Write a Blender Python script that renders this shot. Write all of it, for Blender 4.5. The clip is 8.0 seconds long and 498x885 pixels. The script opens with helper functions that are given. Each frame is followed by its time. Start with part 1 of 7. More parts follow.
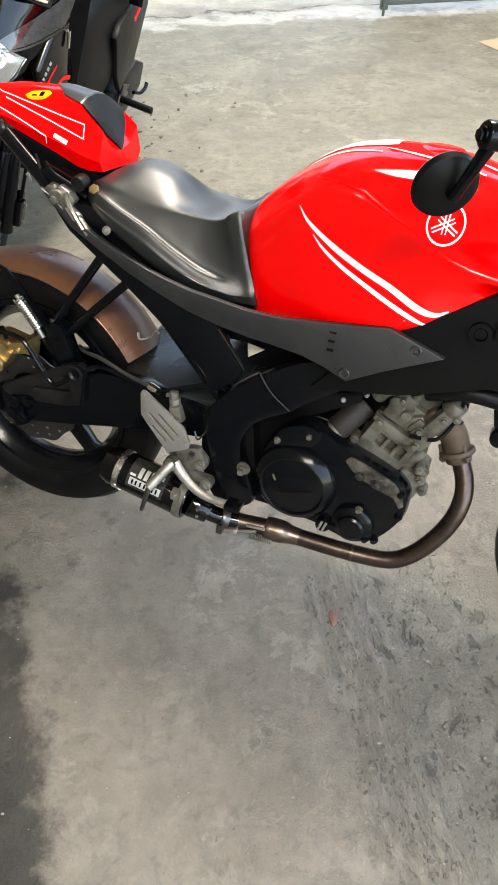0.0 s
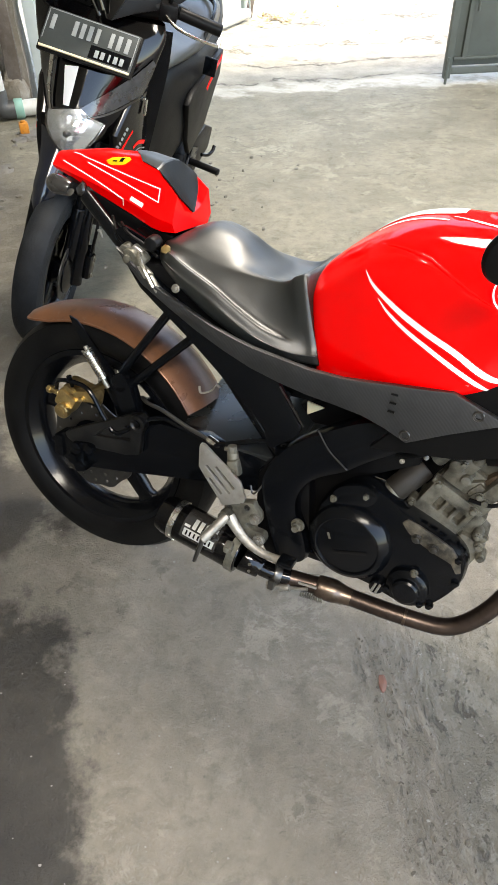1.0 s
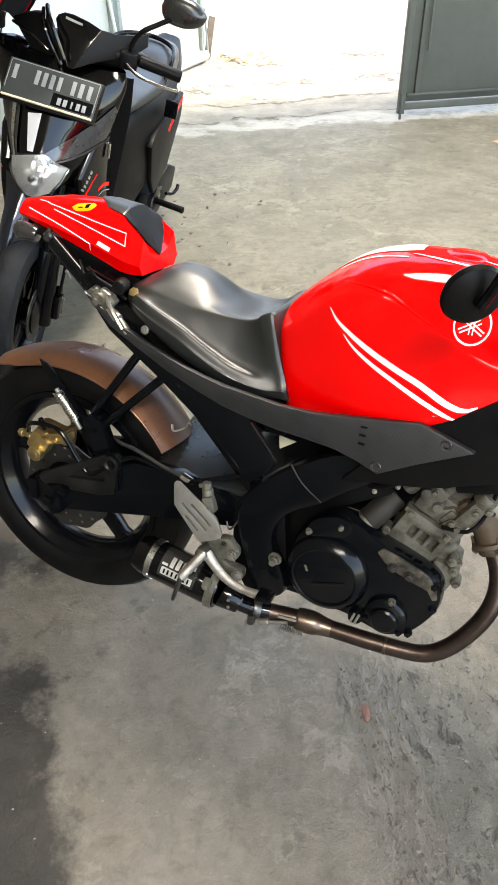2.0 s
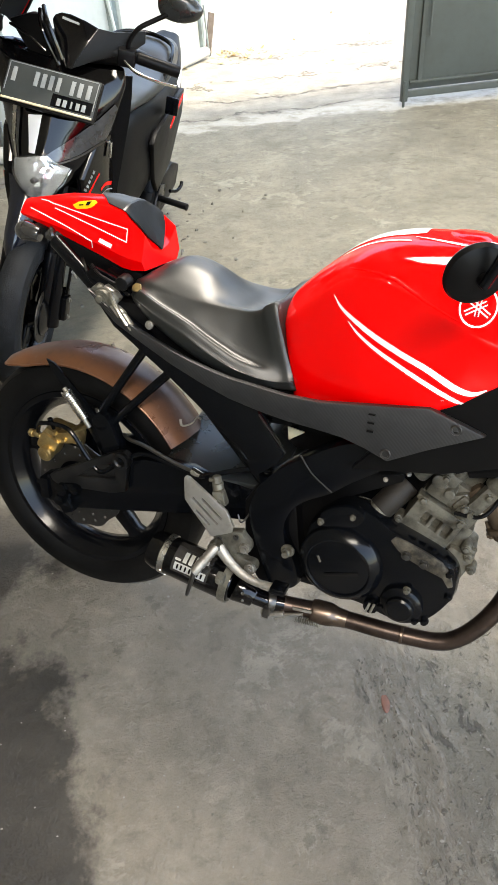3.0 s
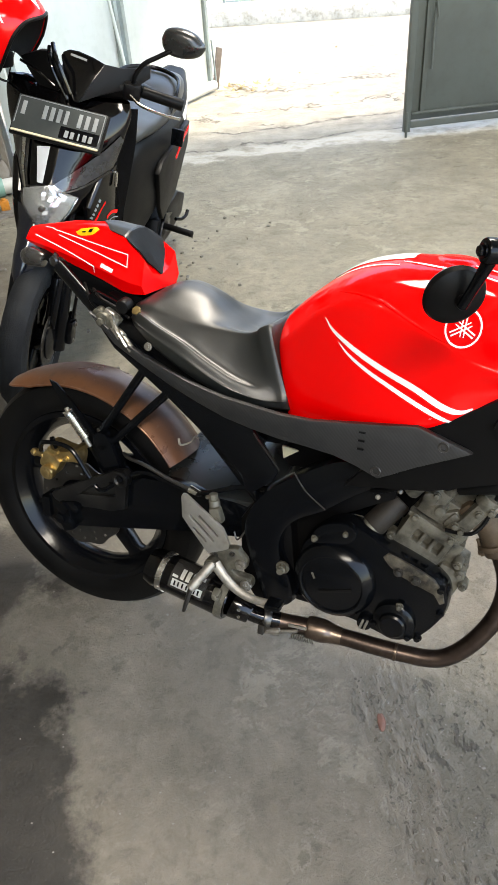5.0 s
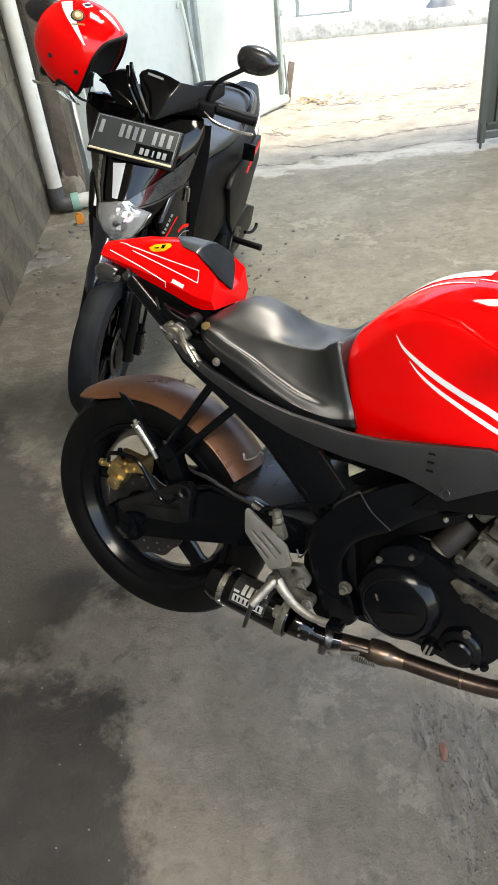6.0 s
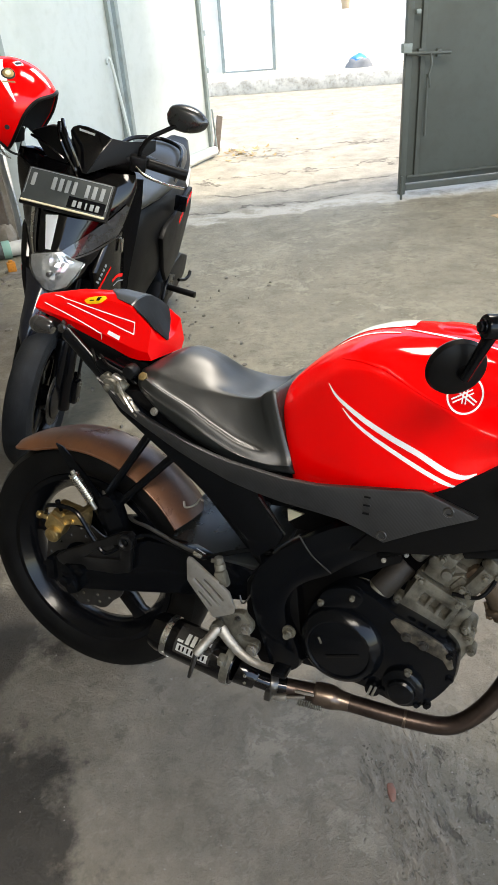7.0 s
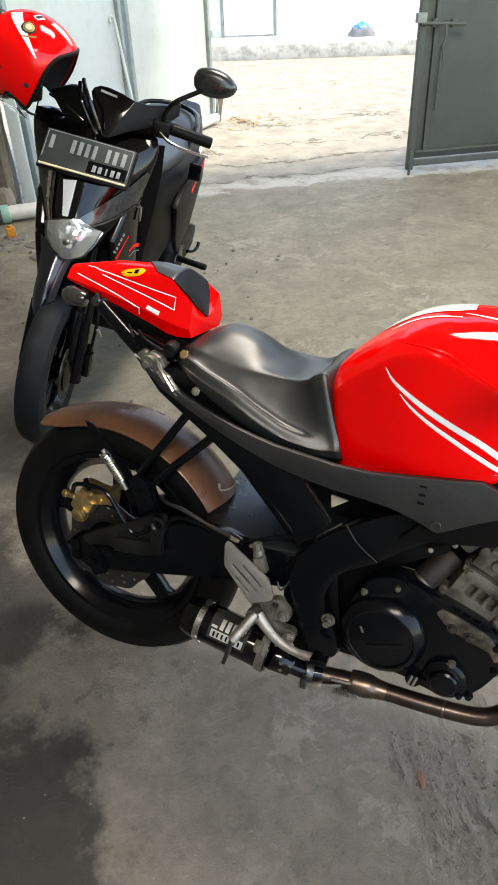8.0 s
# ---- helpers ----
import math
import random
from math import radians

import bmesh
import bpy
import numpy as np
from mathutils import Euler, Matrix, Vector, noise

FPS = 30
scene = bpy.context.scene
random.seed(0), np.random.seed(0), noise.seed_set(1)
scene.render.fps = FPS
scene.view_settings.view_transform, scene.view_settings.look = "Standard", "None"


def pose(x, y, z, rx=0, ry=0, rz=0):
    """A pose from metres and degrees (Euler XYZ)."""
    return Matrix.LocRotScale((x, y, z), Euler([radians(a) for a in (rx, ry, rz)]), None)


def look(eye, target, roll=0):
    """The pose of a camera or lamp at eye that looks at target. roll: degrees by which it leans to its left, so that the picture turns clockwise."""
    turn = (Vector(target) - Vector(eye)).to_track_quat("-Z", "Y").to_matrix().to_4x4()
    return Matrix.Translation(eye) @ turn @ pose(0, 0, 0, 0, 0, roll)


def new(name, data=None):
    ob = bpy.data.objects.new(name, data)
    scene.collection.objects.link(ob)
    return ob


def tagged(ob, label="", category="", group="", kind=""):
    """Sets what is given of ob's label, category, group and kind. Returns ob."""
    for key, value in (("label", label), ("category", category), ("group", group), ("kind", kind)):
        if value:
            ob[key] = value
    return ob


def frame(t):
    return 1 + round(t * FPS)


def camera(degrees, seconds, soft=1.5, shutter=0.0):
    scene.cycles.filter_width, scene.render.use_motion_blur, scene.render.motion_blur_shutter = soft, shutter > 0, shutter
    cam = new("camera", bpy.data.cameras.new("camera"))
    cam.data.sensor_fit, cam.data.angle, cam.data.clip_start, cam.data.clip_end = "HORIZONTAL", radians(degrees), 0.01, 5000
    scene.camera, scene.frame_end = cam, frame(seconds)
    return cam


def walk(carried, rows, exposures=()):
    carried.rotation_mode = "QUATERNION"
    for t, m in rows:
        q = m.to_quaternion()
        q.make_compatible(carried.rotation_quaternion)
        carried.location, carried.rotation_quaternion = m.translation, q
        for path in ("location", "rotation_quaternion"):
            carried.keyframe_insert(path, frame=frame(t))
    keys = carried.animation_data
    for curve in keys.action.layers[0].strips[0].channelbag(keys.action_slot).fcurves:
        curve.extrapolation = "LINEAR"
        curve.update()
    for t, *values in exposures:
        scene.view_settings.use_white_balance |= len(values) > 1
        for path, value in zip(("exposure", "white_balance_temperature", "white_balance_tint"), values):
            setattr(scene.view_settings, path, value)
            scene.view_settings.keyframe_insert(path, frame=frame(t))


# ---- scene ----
from mathutils.bvhtree import BVHTree

cam = camera(39.9, 8.0)
PATH = [
    (0, (0.014, 0.235, 1.292), (-0.003, 1.624, -0.147), 0.3),
    (0.5, (0.005, 0.22, 1.304), (-0.145, 1.688, -0.046), -3.1),
    (1, (-0.004, 0.237, 1.305), (-0.162, 1.718, -0.03), -1.0),
    (1.5, (0.008, 0.234, 1.311), (-0.043, 1.762, 0.022), -1.3),
    (2, (-0.002, 0.236, 1.322), (-0.088, 1.777, 0.05), -1.4),
    (2.2, (-0.003, 0.237, 1.319), (-0.115, 1.782, 0.054), -3.0),
    (3.3, (0.013, 0.234, 1.311), (-0.117, 1.765, 0.031), -4.4),
    (3.5, (0.014, 0.23, 1.313), (-0.118, 1.767, 0.04), -4.3),
    (4, (0.015, 0.22, 1.31), (-0.098, 1.761, 0.04), -4.5),
    (4.2, (0.014, 0.216, 1.304), (-0.085, 1.733, 0.004), -4.1),
    (5.3, (0.038, 0.206, 1.322), (-0.133, 1.797, 0.122), -4.7),
    (5.5, (0.037, 0.21, 1.321), (-0.144, 1.79, 0.107), -4.6),
    (6, (0.026, 0.217, 1.325), (-0.304, 1.798, 0.144), -6.9),
    (6.5, (0.044, 0.218, 1.339), (-0.152, 1.861, 0.216), -5.9),
    (7, (0.027, 0.211, 1.343), (-0.123, 1.876, 0.246), -4.8),
    (7.5, (-0.029, 0.21, 1.338), (-0.156, 1.87, 0.231), -5.2),
    (8, (-0.081, 0.249, 1.34), (-0.186, 1.873, 0.177), -2.6),
]
EXPOSURES = [(0.0, 3.10, 7700, 10), (3.5, 2.94, 7750, 10), (5.5, 2.75, 7700, 10), (7.0, 2.51, 7650, 10), (8.0, 2.47, 7650, 10)]
walk(cam, [(t, look(eye, target, roll)) for t, eye, target, roll in PATH], EXPOSURES)

# ---- light ----
world = bpy.data.worlds.new("world")
scene.world = world
world.use_nodes = True
wn = world.node_tree.nodes
sky = wn.new("ShaderNodeTexSky")
sky.sky_type = "NISHITA"
sky.sun_disc = False
SUN_EL, SUN_AZ = radians(62), radians(100)
sky.sun_elevation, sky.sun_rotation = SUN_EL, SUN_AZ
wn["Background"].inputs["Strength"].default_value = 0.15
world.node_tree.links.new(sky.outputs[0], wn["Background"].inputs[0])
sun_data = bpy.data.lights.new("sun", "SUN")
sun_data.energy, sun_data.angle, sun_data.color = 1.2, radians(8), (1.0, 0.95, 0.87)
sun = new("sun", sun_data)
sun.matrix_world = look((math.sin(SUN_AZ) * math.cos(SUN_EL) * 20, math.cos(SUN_AZ) * math.cos(SUN_EL) * 20, math.sin(SUN_EL) * 20), (0, 0, 0))

# added unseen lamps for fill and the tank's highlight: along u, along v, width, length, strength
ADDED_LAMPS = ((-0.25, -1.74, 1.6, 1.0, 27), (1.40, 2.70, 1.5, 0.9, 33))
for u, v, w, d, watts in ADDED_LAMPS:
    lamp_data = bpy.data.lights.new("added_lamp", "AREA")
    lamp_data.shape, lamp_data.size, lamp_data.size_y = "RECTANGLE", w - 0.04, d - 0.04
    lamp_data.energy, lamp_data.color = watts, (1.0, 1.0, 1.0)
    added_lamp = new("added_lamp", lamp_data)
    added_lamp.matrix_world = Matrix.Rotation(radians(13), 4, "Z") @ Matrix.Translation((u, v, 3.72))

# ---- materials ----


def node_mat(name):
    m = bpy.data.materials.new(name)
    m.use_nodes = True
    nt = m.node_tree
    return m, nt, nt.nodes["Principled BSDF"]


def ramp_noise(nt, coord, scale, lo, hi, detail=6, rough=0.6, dist=0.0):
    n = nt.nodes.new("ShaderNodeTexNoise")
    n.inputs["Scale"].default_value = scale
    n.inputs["Detail"].default_value = detail
    n.inputs["Roughness"].default_value = rough
    n.inputs["Distortion"].default_value = dist
    nt.links.new(coord, n.inputs["Vector"])
    r = nt.nodes.new("ShaderNodeMapRange")
    r.inputs["From Min"].default_value, r.inputs["From Max"].default_value = lo, hi
    nt.links.new(n.outputs["Fac"], r.inputs["Value"])
    return r.outputs["Result"]


def mix(nt, fac, a, b, mode="MIX"):
    n = nt.nodes.new("ShaderNodeMix")
    n.data_type, n.blend_type = "RGBA", mode
    for i, v in ((0, fac), (6, a), (7, b)):
        if hasattr(v, "is_output"):
            nt.links.new(v, n.inputs[i])
        elif i:
            n.inputs[i].default_value = (*v, 1)
        else:
            n.inputs[0].default_value = v
    return n.outputs[2]


def calc(nt, op, a, b=0.0, c=0.0):
    n = nt.nodes.new("ShaderNodeMath")
    n.operation = op
    for i, v in enumerate((a, b, c)):
        if hasattr(v, "is_output"):
            nt.links.new(v, n.inputs[i])
        else:
            n.inputs[i].default_value = v
    return n.outputs[0]


def bump(nt, bsdf, height, strength=0.3, distance=0.002):
    b = nt.nodes.new("ShaderNodeBump")
    b.inputs["Strength"].default_value, b.inputs["Distance"].default_value = strength, distance
    nt.links.new(height, b.inputs["Height"])
    nt.links.new(b.outputs[0], bsdf.inputs["Normal"])


def surface(name, base, dirt, rough=0.5, metal=0.0, coat=0.0, spec=0.5, big=6.0, small=60.0, wear=0.5, rough_var=0.12, bumpy=0.1, depth=0.0008):
    """A painted, plastic or metal surface: base colour, broken by dirt at two scales, uneven gloss and fine relief."""
    m, nt, p = node_mat(name)
    co = nt.nodes.new("ShaderNodeTexCoord").outputs["Object"]
    f1 = ramp_noise(nt, co, big, 0.45, 0.75)
    f2 = ramp_noise(nt, co, small, 0.5, 0.8)
    c = mix(nt, calc(nt, "MULTIPLY", f1, wear), base, dirt)
    c = mix(nt, calc(nt, "MULTIPLY", f2, wear * 0.6), c, dirt)
    nt.links.new(c, p.inputs["Base Color"])
    r = calc(nt, "ADD", rough, calc(nt, "MULTIPLY", f1, rough_var))
    nt.links.new(r, p.inputs["Roughness"])
    p.inputs["Metallic"].default_value = metal
    p.inputs["Specular IOR Level"].default_value = spec
    p.inputs["Coat Weight"].default_value = coat
    p.inputs["Coat Roughness"].default_value = 0.04
    if bumpy:
        bump(nt, p, ramp_noise(nt, co, small * 3, 0.2, 0.8), bumpy, depth)
    return m


RED = surface("red_paint", (0.86, 0.0022, 0.0035), (0.78, 0.0022, 0.0035), 0.5, coat=0.6, spec=0.0, wear=0.25, rough_var=0.06, bumpy=0)
WHITE_DECAL = surface("white_decal", (0.82, 0.82, 0.80), (0.6, 0.6, 0.58), 0.3, coat=0.5, wear=0.3, bumpy=0)
YELLOW = surface("yellow_decal", (0.85, 0.50, 0.01), (0.6, 0.3, 0.01), 0.35, wear=0.3, bumpy=0)
BLACK_SATIN = surface("black_satin_paint", (0.0016, 0.0021, 0.0031), (0.0042, 0.0047, 0.0054), 0.17, spec=0.22, wear=0.5, bumpy=0.05)
BLACK_MATT = surface("black_matt_plastic", (0.0024, 0.0024, 0.0027), (0.007, 0.0068, 0.0064), 0.40, spec=0.14, wear=0.45, bumpy=0.15)
BLACK_GLOSS = surface("black_gloss_plastic", (0.0014, 0.0014, 0.0018), (0.0035, 0.0035, 0.0035), 0.08, coat=0.35, spec=0.22, wear=0.4, bumpy=0)
BLUE_BLACK = surface("blue_black_gloss", (0.004, 0.006, 0.013), (0.010, 0.014, 0.026), 0.13, coat=0.4, wear=0.4, bumpy=0)
RUBBER = surface("tyre_rubber", (0.0024, 0.0025, 0.0027), (0.0085, 0.0083, 0.0078), 0.46, spec=0.16, wear=0.7, big=9, small=40, bumpy=0.3, depth=0.001)
TYRE_BLUE = surface("blue_black_tyre_rubber", (0.0055, 0.0068, 0.0085), (0.015, 0.0175, 0.020), 0.66, spec=0.2, wear=0.9, big=14, small=70, bumpy=0.5, depth=0.002)
RIM_BLACK = surface("black_rim_paint", (0.0016, 0.002, 0.003), (0.003, 0.0034, 0.0044), 0.19, coat=0.1, spec=0.2, wear=0.5, bumpy=0)
SEAT_VINYL = surface("seat_vinyl", (0.0035, 0.0048, 0.0047), (0.012, 0.0155, 0.0150), 0.41, spec=0.9, wear=0.6, big=5, small=25, bumpy=0.22, depth=0.0006)
SILVER = surface("cast_aluminium", (0.52, 0.50, 0.46), (0.22, 0.19, 0.15), 0.42, metal=0.85, wear=0.6, big=14, small=80, bumpy=0.3)
DIRTY_ALU = surface("dirty_cast_aluminium", (0.150, 0.142, 0.115), (0.018, 0.0155, 0.011), 0.46, metal=0.45, wear=1.0, big=26, small=90, bumpy=0.5)
DARK_STEEL = surface("dark_worn_steel", (0.10, 0.098, 0.095), (0.035, 0.033, 0.03), 0.35, metal=0.9, wear=0.7, bumpy=0.1)
BRIGHT = surface("polished_steel", (0.78, 0.77, 0.74), (0.4, 0.38, 0.35), 0.22, metal=1.0, wear=0.5, bumpy=0.05)
GOLD = surface("gold_anodised", (0.55, 0.40, 0.18), (0.12, 0.085, 0.045), 0.32, metal=0.9, wear=0.7, big=26, bumpy=0.2)
HEADER = surface("heat_browned_steel", (0.090, 0.066, 0.056), (0.022, 0.0155, 0.0125), 0.30, metal=0.9, wear=0.9, big=14, small=50, bumpy=0.12)
SLEEVE = surface("rubbed_bronze_steel", (0.155, 0.117, 0.092), (0.055, 0.036, 0.027), 0.30, metal=0.9, wear=0.9, big=24, small=60, bumpy=0.12)
DULL_ALU = surface("dull_worn_aluminium", (0.31, 0.295, 0.265), (0.12, 0.105, 0.085), 0.45, metal=0.75, wear=0.8, big=20, small=80, bumpy=0.25)
HUGGER = surface("dull_black_hugger", (0.010, 0.012, 0.0125), (0.022, 0.0245, 0.025), 0.27, spec=0.8, wear=0.6, big=8, small=40, bumpy=0.08)
BROWN_ALU = surface("browned_flange", (0.085, 0.06, 0.038), (0.03, 0.019, 0.012), 0.6, metal=0.4, wear=0.9, big=18, bumpy=0.4)
DUSTY_BLACK = surface("dusty_black_casting", (0.0035, 0.0036, 0.004), (0.019, 0.018, 0.0165), 0.36, spec=0.3, wear=0.8, big=14, small=60, bumpy=0.2)
GRIME = surface("grimy_brown_casing", (0.015, 0.012, 0.009), (0.006, 0.005, 0.004), 0.6, spec=0.3, wear=0.9, big=24, small=80, bumpy=0.4)
WORN_EDGE = surface("worn_black_to_metal", (0.030, 0.028, 0.025), (0.24, 0.21, 0.16), 0.4, metal=0.5, wear=0.9, big=30, small=80, bumpy=0.2)
SMOKED = surface("smoked_lens", (0.022, 0.021, 0.020), (0.05, 0.047, 0.044), 0.12, coat=0.6, wear=0.4, bumpy=0)
LAMP_GREY = surface("grey_lamp_lens", (0.024, 0.0245, 0.026), (0.065, 0.066, 0.068), 0.12, coat=0.8, wear=0.6, big=16, bumpy=0)
PLATE_BLACK = surface("plate_black", (0.025, 0.031, 0.031), (0.05, 0.055, 0.055), 0.4, wear=0.5, bumpy=0.05)
PLATE_WHITE = surface("pale_print", (0.55, 0.55, 0.53), (0.3, 0.29, 0.27), 0.35, metal=0.4, wear=0.6, big=20, bumpy=0)
PLATE_PALE = surface("plate_pale_paint", (0.24, 0.255, 0.255), (0.15, 0.16, 0.16), 0.45, wear=0.5, bumpy=0)
CREAM = surface("cream_plastic", (0.62, 0.56, 0.38), (0.35, 0.3, 0.2), 0.4, wear=0.5, bumpy=0)
PVC = surface("white_pvc_pipe", (0.55, 0.56, 0.53), (0.30, 0.29, 0.25), 0.4, wear=0.6, big=3, small=20, bumpy=0.05)
PVC_GREY = surface("grey_pvc_elbow", (0.045, 0.047, 0.047), (0.12, 0.11, 0.095), 0.5, wear=0.6)
GREEN_TAPE = surface("green_coupling", (0.20, 0.38, 0.32), (0.3, 0.33, 0.28), 0.5, wear=0.5)
SHEET_PALE = surface("pale_painted_sheet", (0.44, 0.49, 0.48), (0.31, 0.345, 0.33), 0.45, wear=0.6, big=1.6, small=14, bumpy=0.05)
POST_GREEN = surface("grey_green_post_paint", (0.22, 0.27, 0.27), (0.12, 0.12, 0.10), 0.5, wear=0.7, big=5, small=30)
# grey-green gate paint, darkened to hold the shade of its backlit side
GATE_SHADED = surface("shaded_grey_green_gate_paint", (0.062, 0.074, 0.068), (0.04, 0.042, 0.037), 0.5, wear=0.6, big=2, small=20, bumpy=0.08)
WALL_WHITE = surface("white_wall_plaster", (0.80, 0.80, 0.77), (0.55, 0.53, 0.48), 0.8, wear=0.5, big=1.2, small=10, bumpy=0.3, depth=0.004)
# for the unseen ceiling and eave; grey level sets how much light they bounce
CEILING_GREY = surface("unseen_roof_boards", (0.40, 0.385, 0.36), (0.24, 0.225, 0.20), 0.85, wear=0.6, big=1.0, small=8, bumpy=0.1)
CONC_DARK = surface("rough_mortar", (0.16, 0.14, 0.11), (0.30, 0.275, 0.235), 0.9, wear=0.9, big=4, small=22, bumpy=0.8, depth=0.01)
KERB = surface("weathered_kerb_concrete", (0.58, 0.56, 0.50), (0.22, 0.20, 0.165), 0.85, wear=0.9, big=5, small=20, bumpy=0.6, depth=0.008)
WOOD = surface("weathered_dark_wood", (0.075, 0.058, 0.045), (0.16, 0.14, 0.12), 0.8, wear=0.8, big=6, small=40, bumpy=0.5, depth=0.003)
CARDBOARD = surface("tan_cardboard", (0.45, 0.34, 0.22), (0.3, 0.22, 0.14), 0.85, wear=0.5)
BLUE_BAG = surface("blue_plastic_sheet", (0.03, 0.22, 0.60), (0.10, 0.30, 0.6), 0.35, wear=0.4)
GREY_BAG = surface("grey_sack", (0.16, 0.17, 0.18), (0.08, 0.08, 0.09), 0.7, wear=0.5)
ORANGE = surface("orange_plastic", (0.55, 0.21, 0.02), (0.25, 0.11, 0.03), 0.5, wear=0.8, big=30)
LEAF = surface("dry_leaf", (0.36, 0.26, 0.12), (0.20, 0.12, 0.05), 0.8, wear=0.8, big=30)
BRICK_RED = surface("brick_chip", (0.20, 0.10, 0.078), (0.15, 0.095, 0.08), 0.9, wear=0.9, big=60)
LINER = surface("black_helmet_liner", (0.014, 0.014, 0.015), (0.03, 0.03, 0.03), 0.9, wear=0.4, bumpy=0.4)
GRIT_DARK = surface("flaked_concrete", (0.17, 0.16, 0.14), (0.09, 0.083, 0.07), 0.9, wear=0.8, big=18, small=60, bumpy=0.6, depth=0.004)
GRIT = surface("pale_grit", (0.26, 0.25, 0.23), (0.22, 0.21, 0.19), 0.9, wear=0.7, big=60)


def block_mat():
    m, nt, p = node_mat("grimy_concrete_block")
    co = nt.nodes.new("ShaderNodeTexCoord").outputs["Object"]
    info = nt.nodes.new("ShaderNodeObjectInfo").outputs["Random"]
    c = mix(nt, ramp_noise(nt, co, 3, 0.35, 0.7), (0.190, 0.168, 0.125), (0.075, 0.065, 0.046))
    c = mix(nt, calc(nt, "MULTIPLY", info, 0.35), c, (0.15, 0.135, 0.115))
    c = mix(nt, ramp_noise(nt, co, 9, 0.5, 0.72, 9, 0.7), c, (0.072, 0.066, 0.046))
    c = mix(nt, ramp_noise(nt, co, 40, 0.55, 0.8), c, (0.20, 0.187, 0.155))
    nt.links.new(c, p.inputs["Base Color"])
    p.inputs["Roughness"].default_value = 0.92
    bump(nt, p, calc(nt, "ADD", ramp_noise(nt, co, 70, 0.2, 0.8), ramp_noise(nt, co, 17, 0.3, 0.7, 8, 0.7)), 1.0, 0.012)
    return m


BLOCK = block_mat()


def carbon_mat():
    """Twill weave: two sets of fine diagonal threads, one over the other."""
    m, nt, p = node_mat("carbon_weave_film")
    co = nt.nodes.new("ShaderNodeTexCoord").outputs["Object"]
    w = nt.nodes.new("ShaderNodeTexWave")
    w.wave_type, w.bands_direction, w.wave_profile = "BANDS", "DIAGONAL", "SIN"
    w.inputs["Scale"].default_value = 95
    w.inputs["Distortion"].default_value = 0.4
    nt.links.new(co, w.inputs["Vector"])
    c = mix(nt, w.outputs["Fac"], (0.010, 0.0103, 0.011), (0.020, 0.0208, 0.022))
    c = mix(nt, calc(nt, "MULTIPLY", ramp_noise(nt, co, 9, 0.5, 0.75), 0.5), c, (0.030, 0.030, 0.029))
    c = mix(nt, calc(nt, "MULTIPLY", ramp_noise(nt, co, 22, 0.48, 0.68, 5, 0.65), 0.7), c, (0.0055, 0.0058, 0.0063))
    nt.links.new(c, p.inputs["Base Color"])
    p.inputs["Specular IOR Level"].default_value = 0.7
    p.inputs["Roughness"].default_value = 0.40
    bump(nt, p, w.outputs["Fac"], 0.18, 0.0005)
    return m


CARBON = carbon_mat()


def copper_mat():
    """Browned copper sheet: dusty pinkish grey on the crown, rubbed orange along the rolled edges and down the tail."""
    m, nt, p = node_mat("heat_stained_copper_sheet")
    co = nt.nodes.new("ShaderNodeTexCoord").outputs["Object"]
    sep = nt.nodes.new("ShaderNodeSeparateXYZ")
    nt.links.new(co, sep.inputs[0])
    cloud = ramp_noise(nt, co, 11, 0.36, 0.66, 7, 0.62)
    c = mix(nt, cloud, (0.108, 0.062, 0.052), (0.082, 0.058, 0.054))
    rub = nt.nodes.new("ShaderNodeMapRange")
    rub.inputs["From Min"].default_value, rub.inputs["From Max"].default_value = 0.022, 0.056
    nt.links.new(calc(nt, "ADD", calc(nt, "ABSOLUTE", sep.outputs[1]), calc(nt, "MULTIPLY", calc(nt, "SUBTRACT", cloud, 0.5), 0.022)), rub.inputs["Value"])
    c = mix(nt, calc(nt, "MULTIPLY", rub.outputs["Result"], 0.9), c, (0.170, 0.068, 0.028))
    c = mix(nt, calc(nt, "MULTIPLY", ramp_noise(nt, co, 38, 0.52, 0.72, 8, 0.7), 0.6), c, (0.060, 0.032, 0.023))
    c = mix(nt, calc(nt, "MULTIPLY", ramp_noise(nt, co, 95, 0.62, 0.76, 4), 0.4), c, (0.20, 0.145, 0.12))
    nt.links.new(c, p.inputs["Base Color"])
    p.inputs["Metallic"].default_value = 0.32
    nt.links.new(calc(nt, "ADD", 0.26, calc(nt, "MULTIPLY", cloud, 0.16)), p.inputs["Roughness"])
    bump(nt, p, ramp_noise(nt, co, 60, 0.2, 0.8), 0.12, 0.0008)
    return m


COPPER = copper_mat()


def lens_mat():
    """Clear lens over a chrome reflector, whose facets are in the mesh."""
    m, nt, p = node_mat("clear_headlamp_lens")
    p.inputs["Base Color"].default_value = (0.84, 0.86, 0.88, 1)
    p.inputs["Metallic"].default_value, p.inputs["Roughness"].default_value = 0.9, 0.20
    p.inputs["Coat Weight"].default_value = 1.0
    return m


LENS = lens_mat()


def glass_mat():
    m, nt, p = node_mat("clear_visor")
    p.inputs["Base Color"].default_value = (0.9, 0.92, 0.93, 1)
    p.inputs["Transmission Weight"].default_value, p.inputs["Roughness"].default_value, p.inputs["IOR"].default_value = 1.0, 0.05, 1.3
    return m


GLASS = glass_mat()
ROOM_TURN = radians(13)
COS_R, SIN_R = math.cos(ROOM_TURN), math.sin(ROOM_TURN)


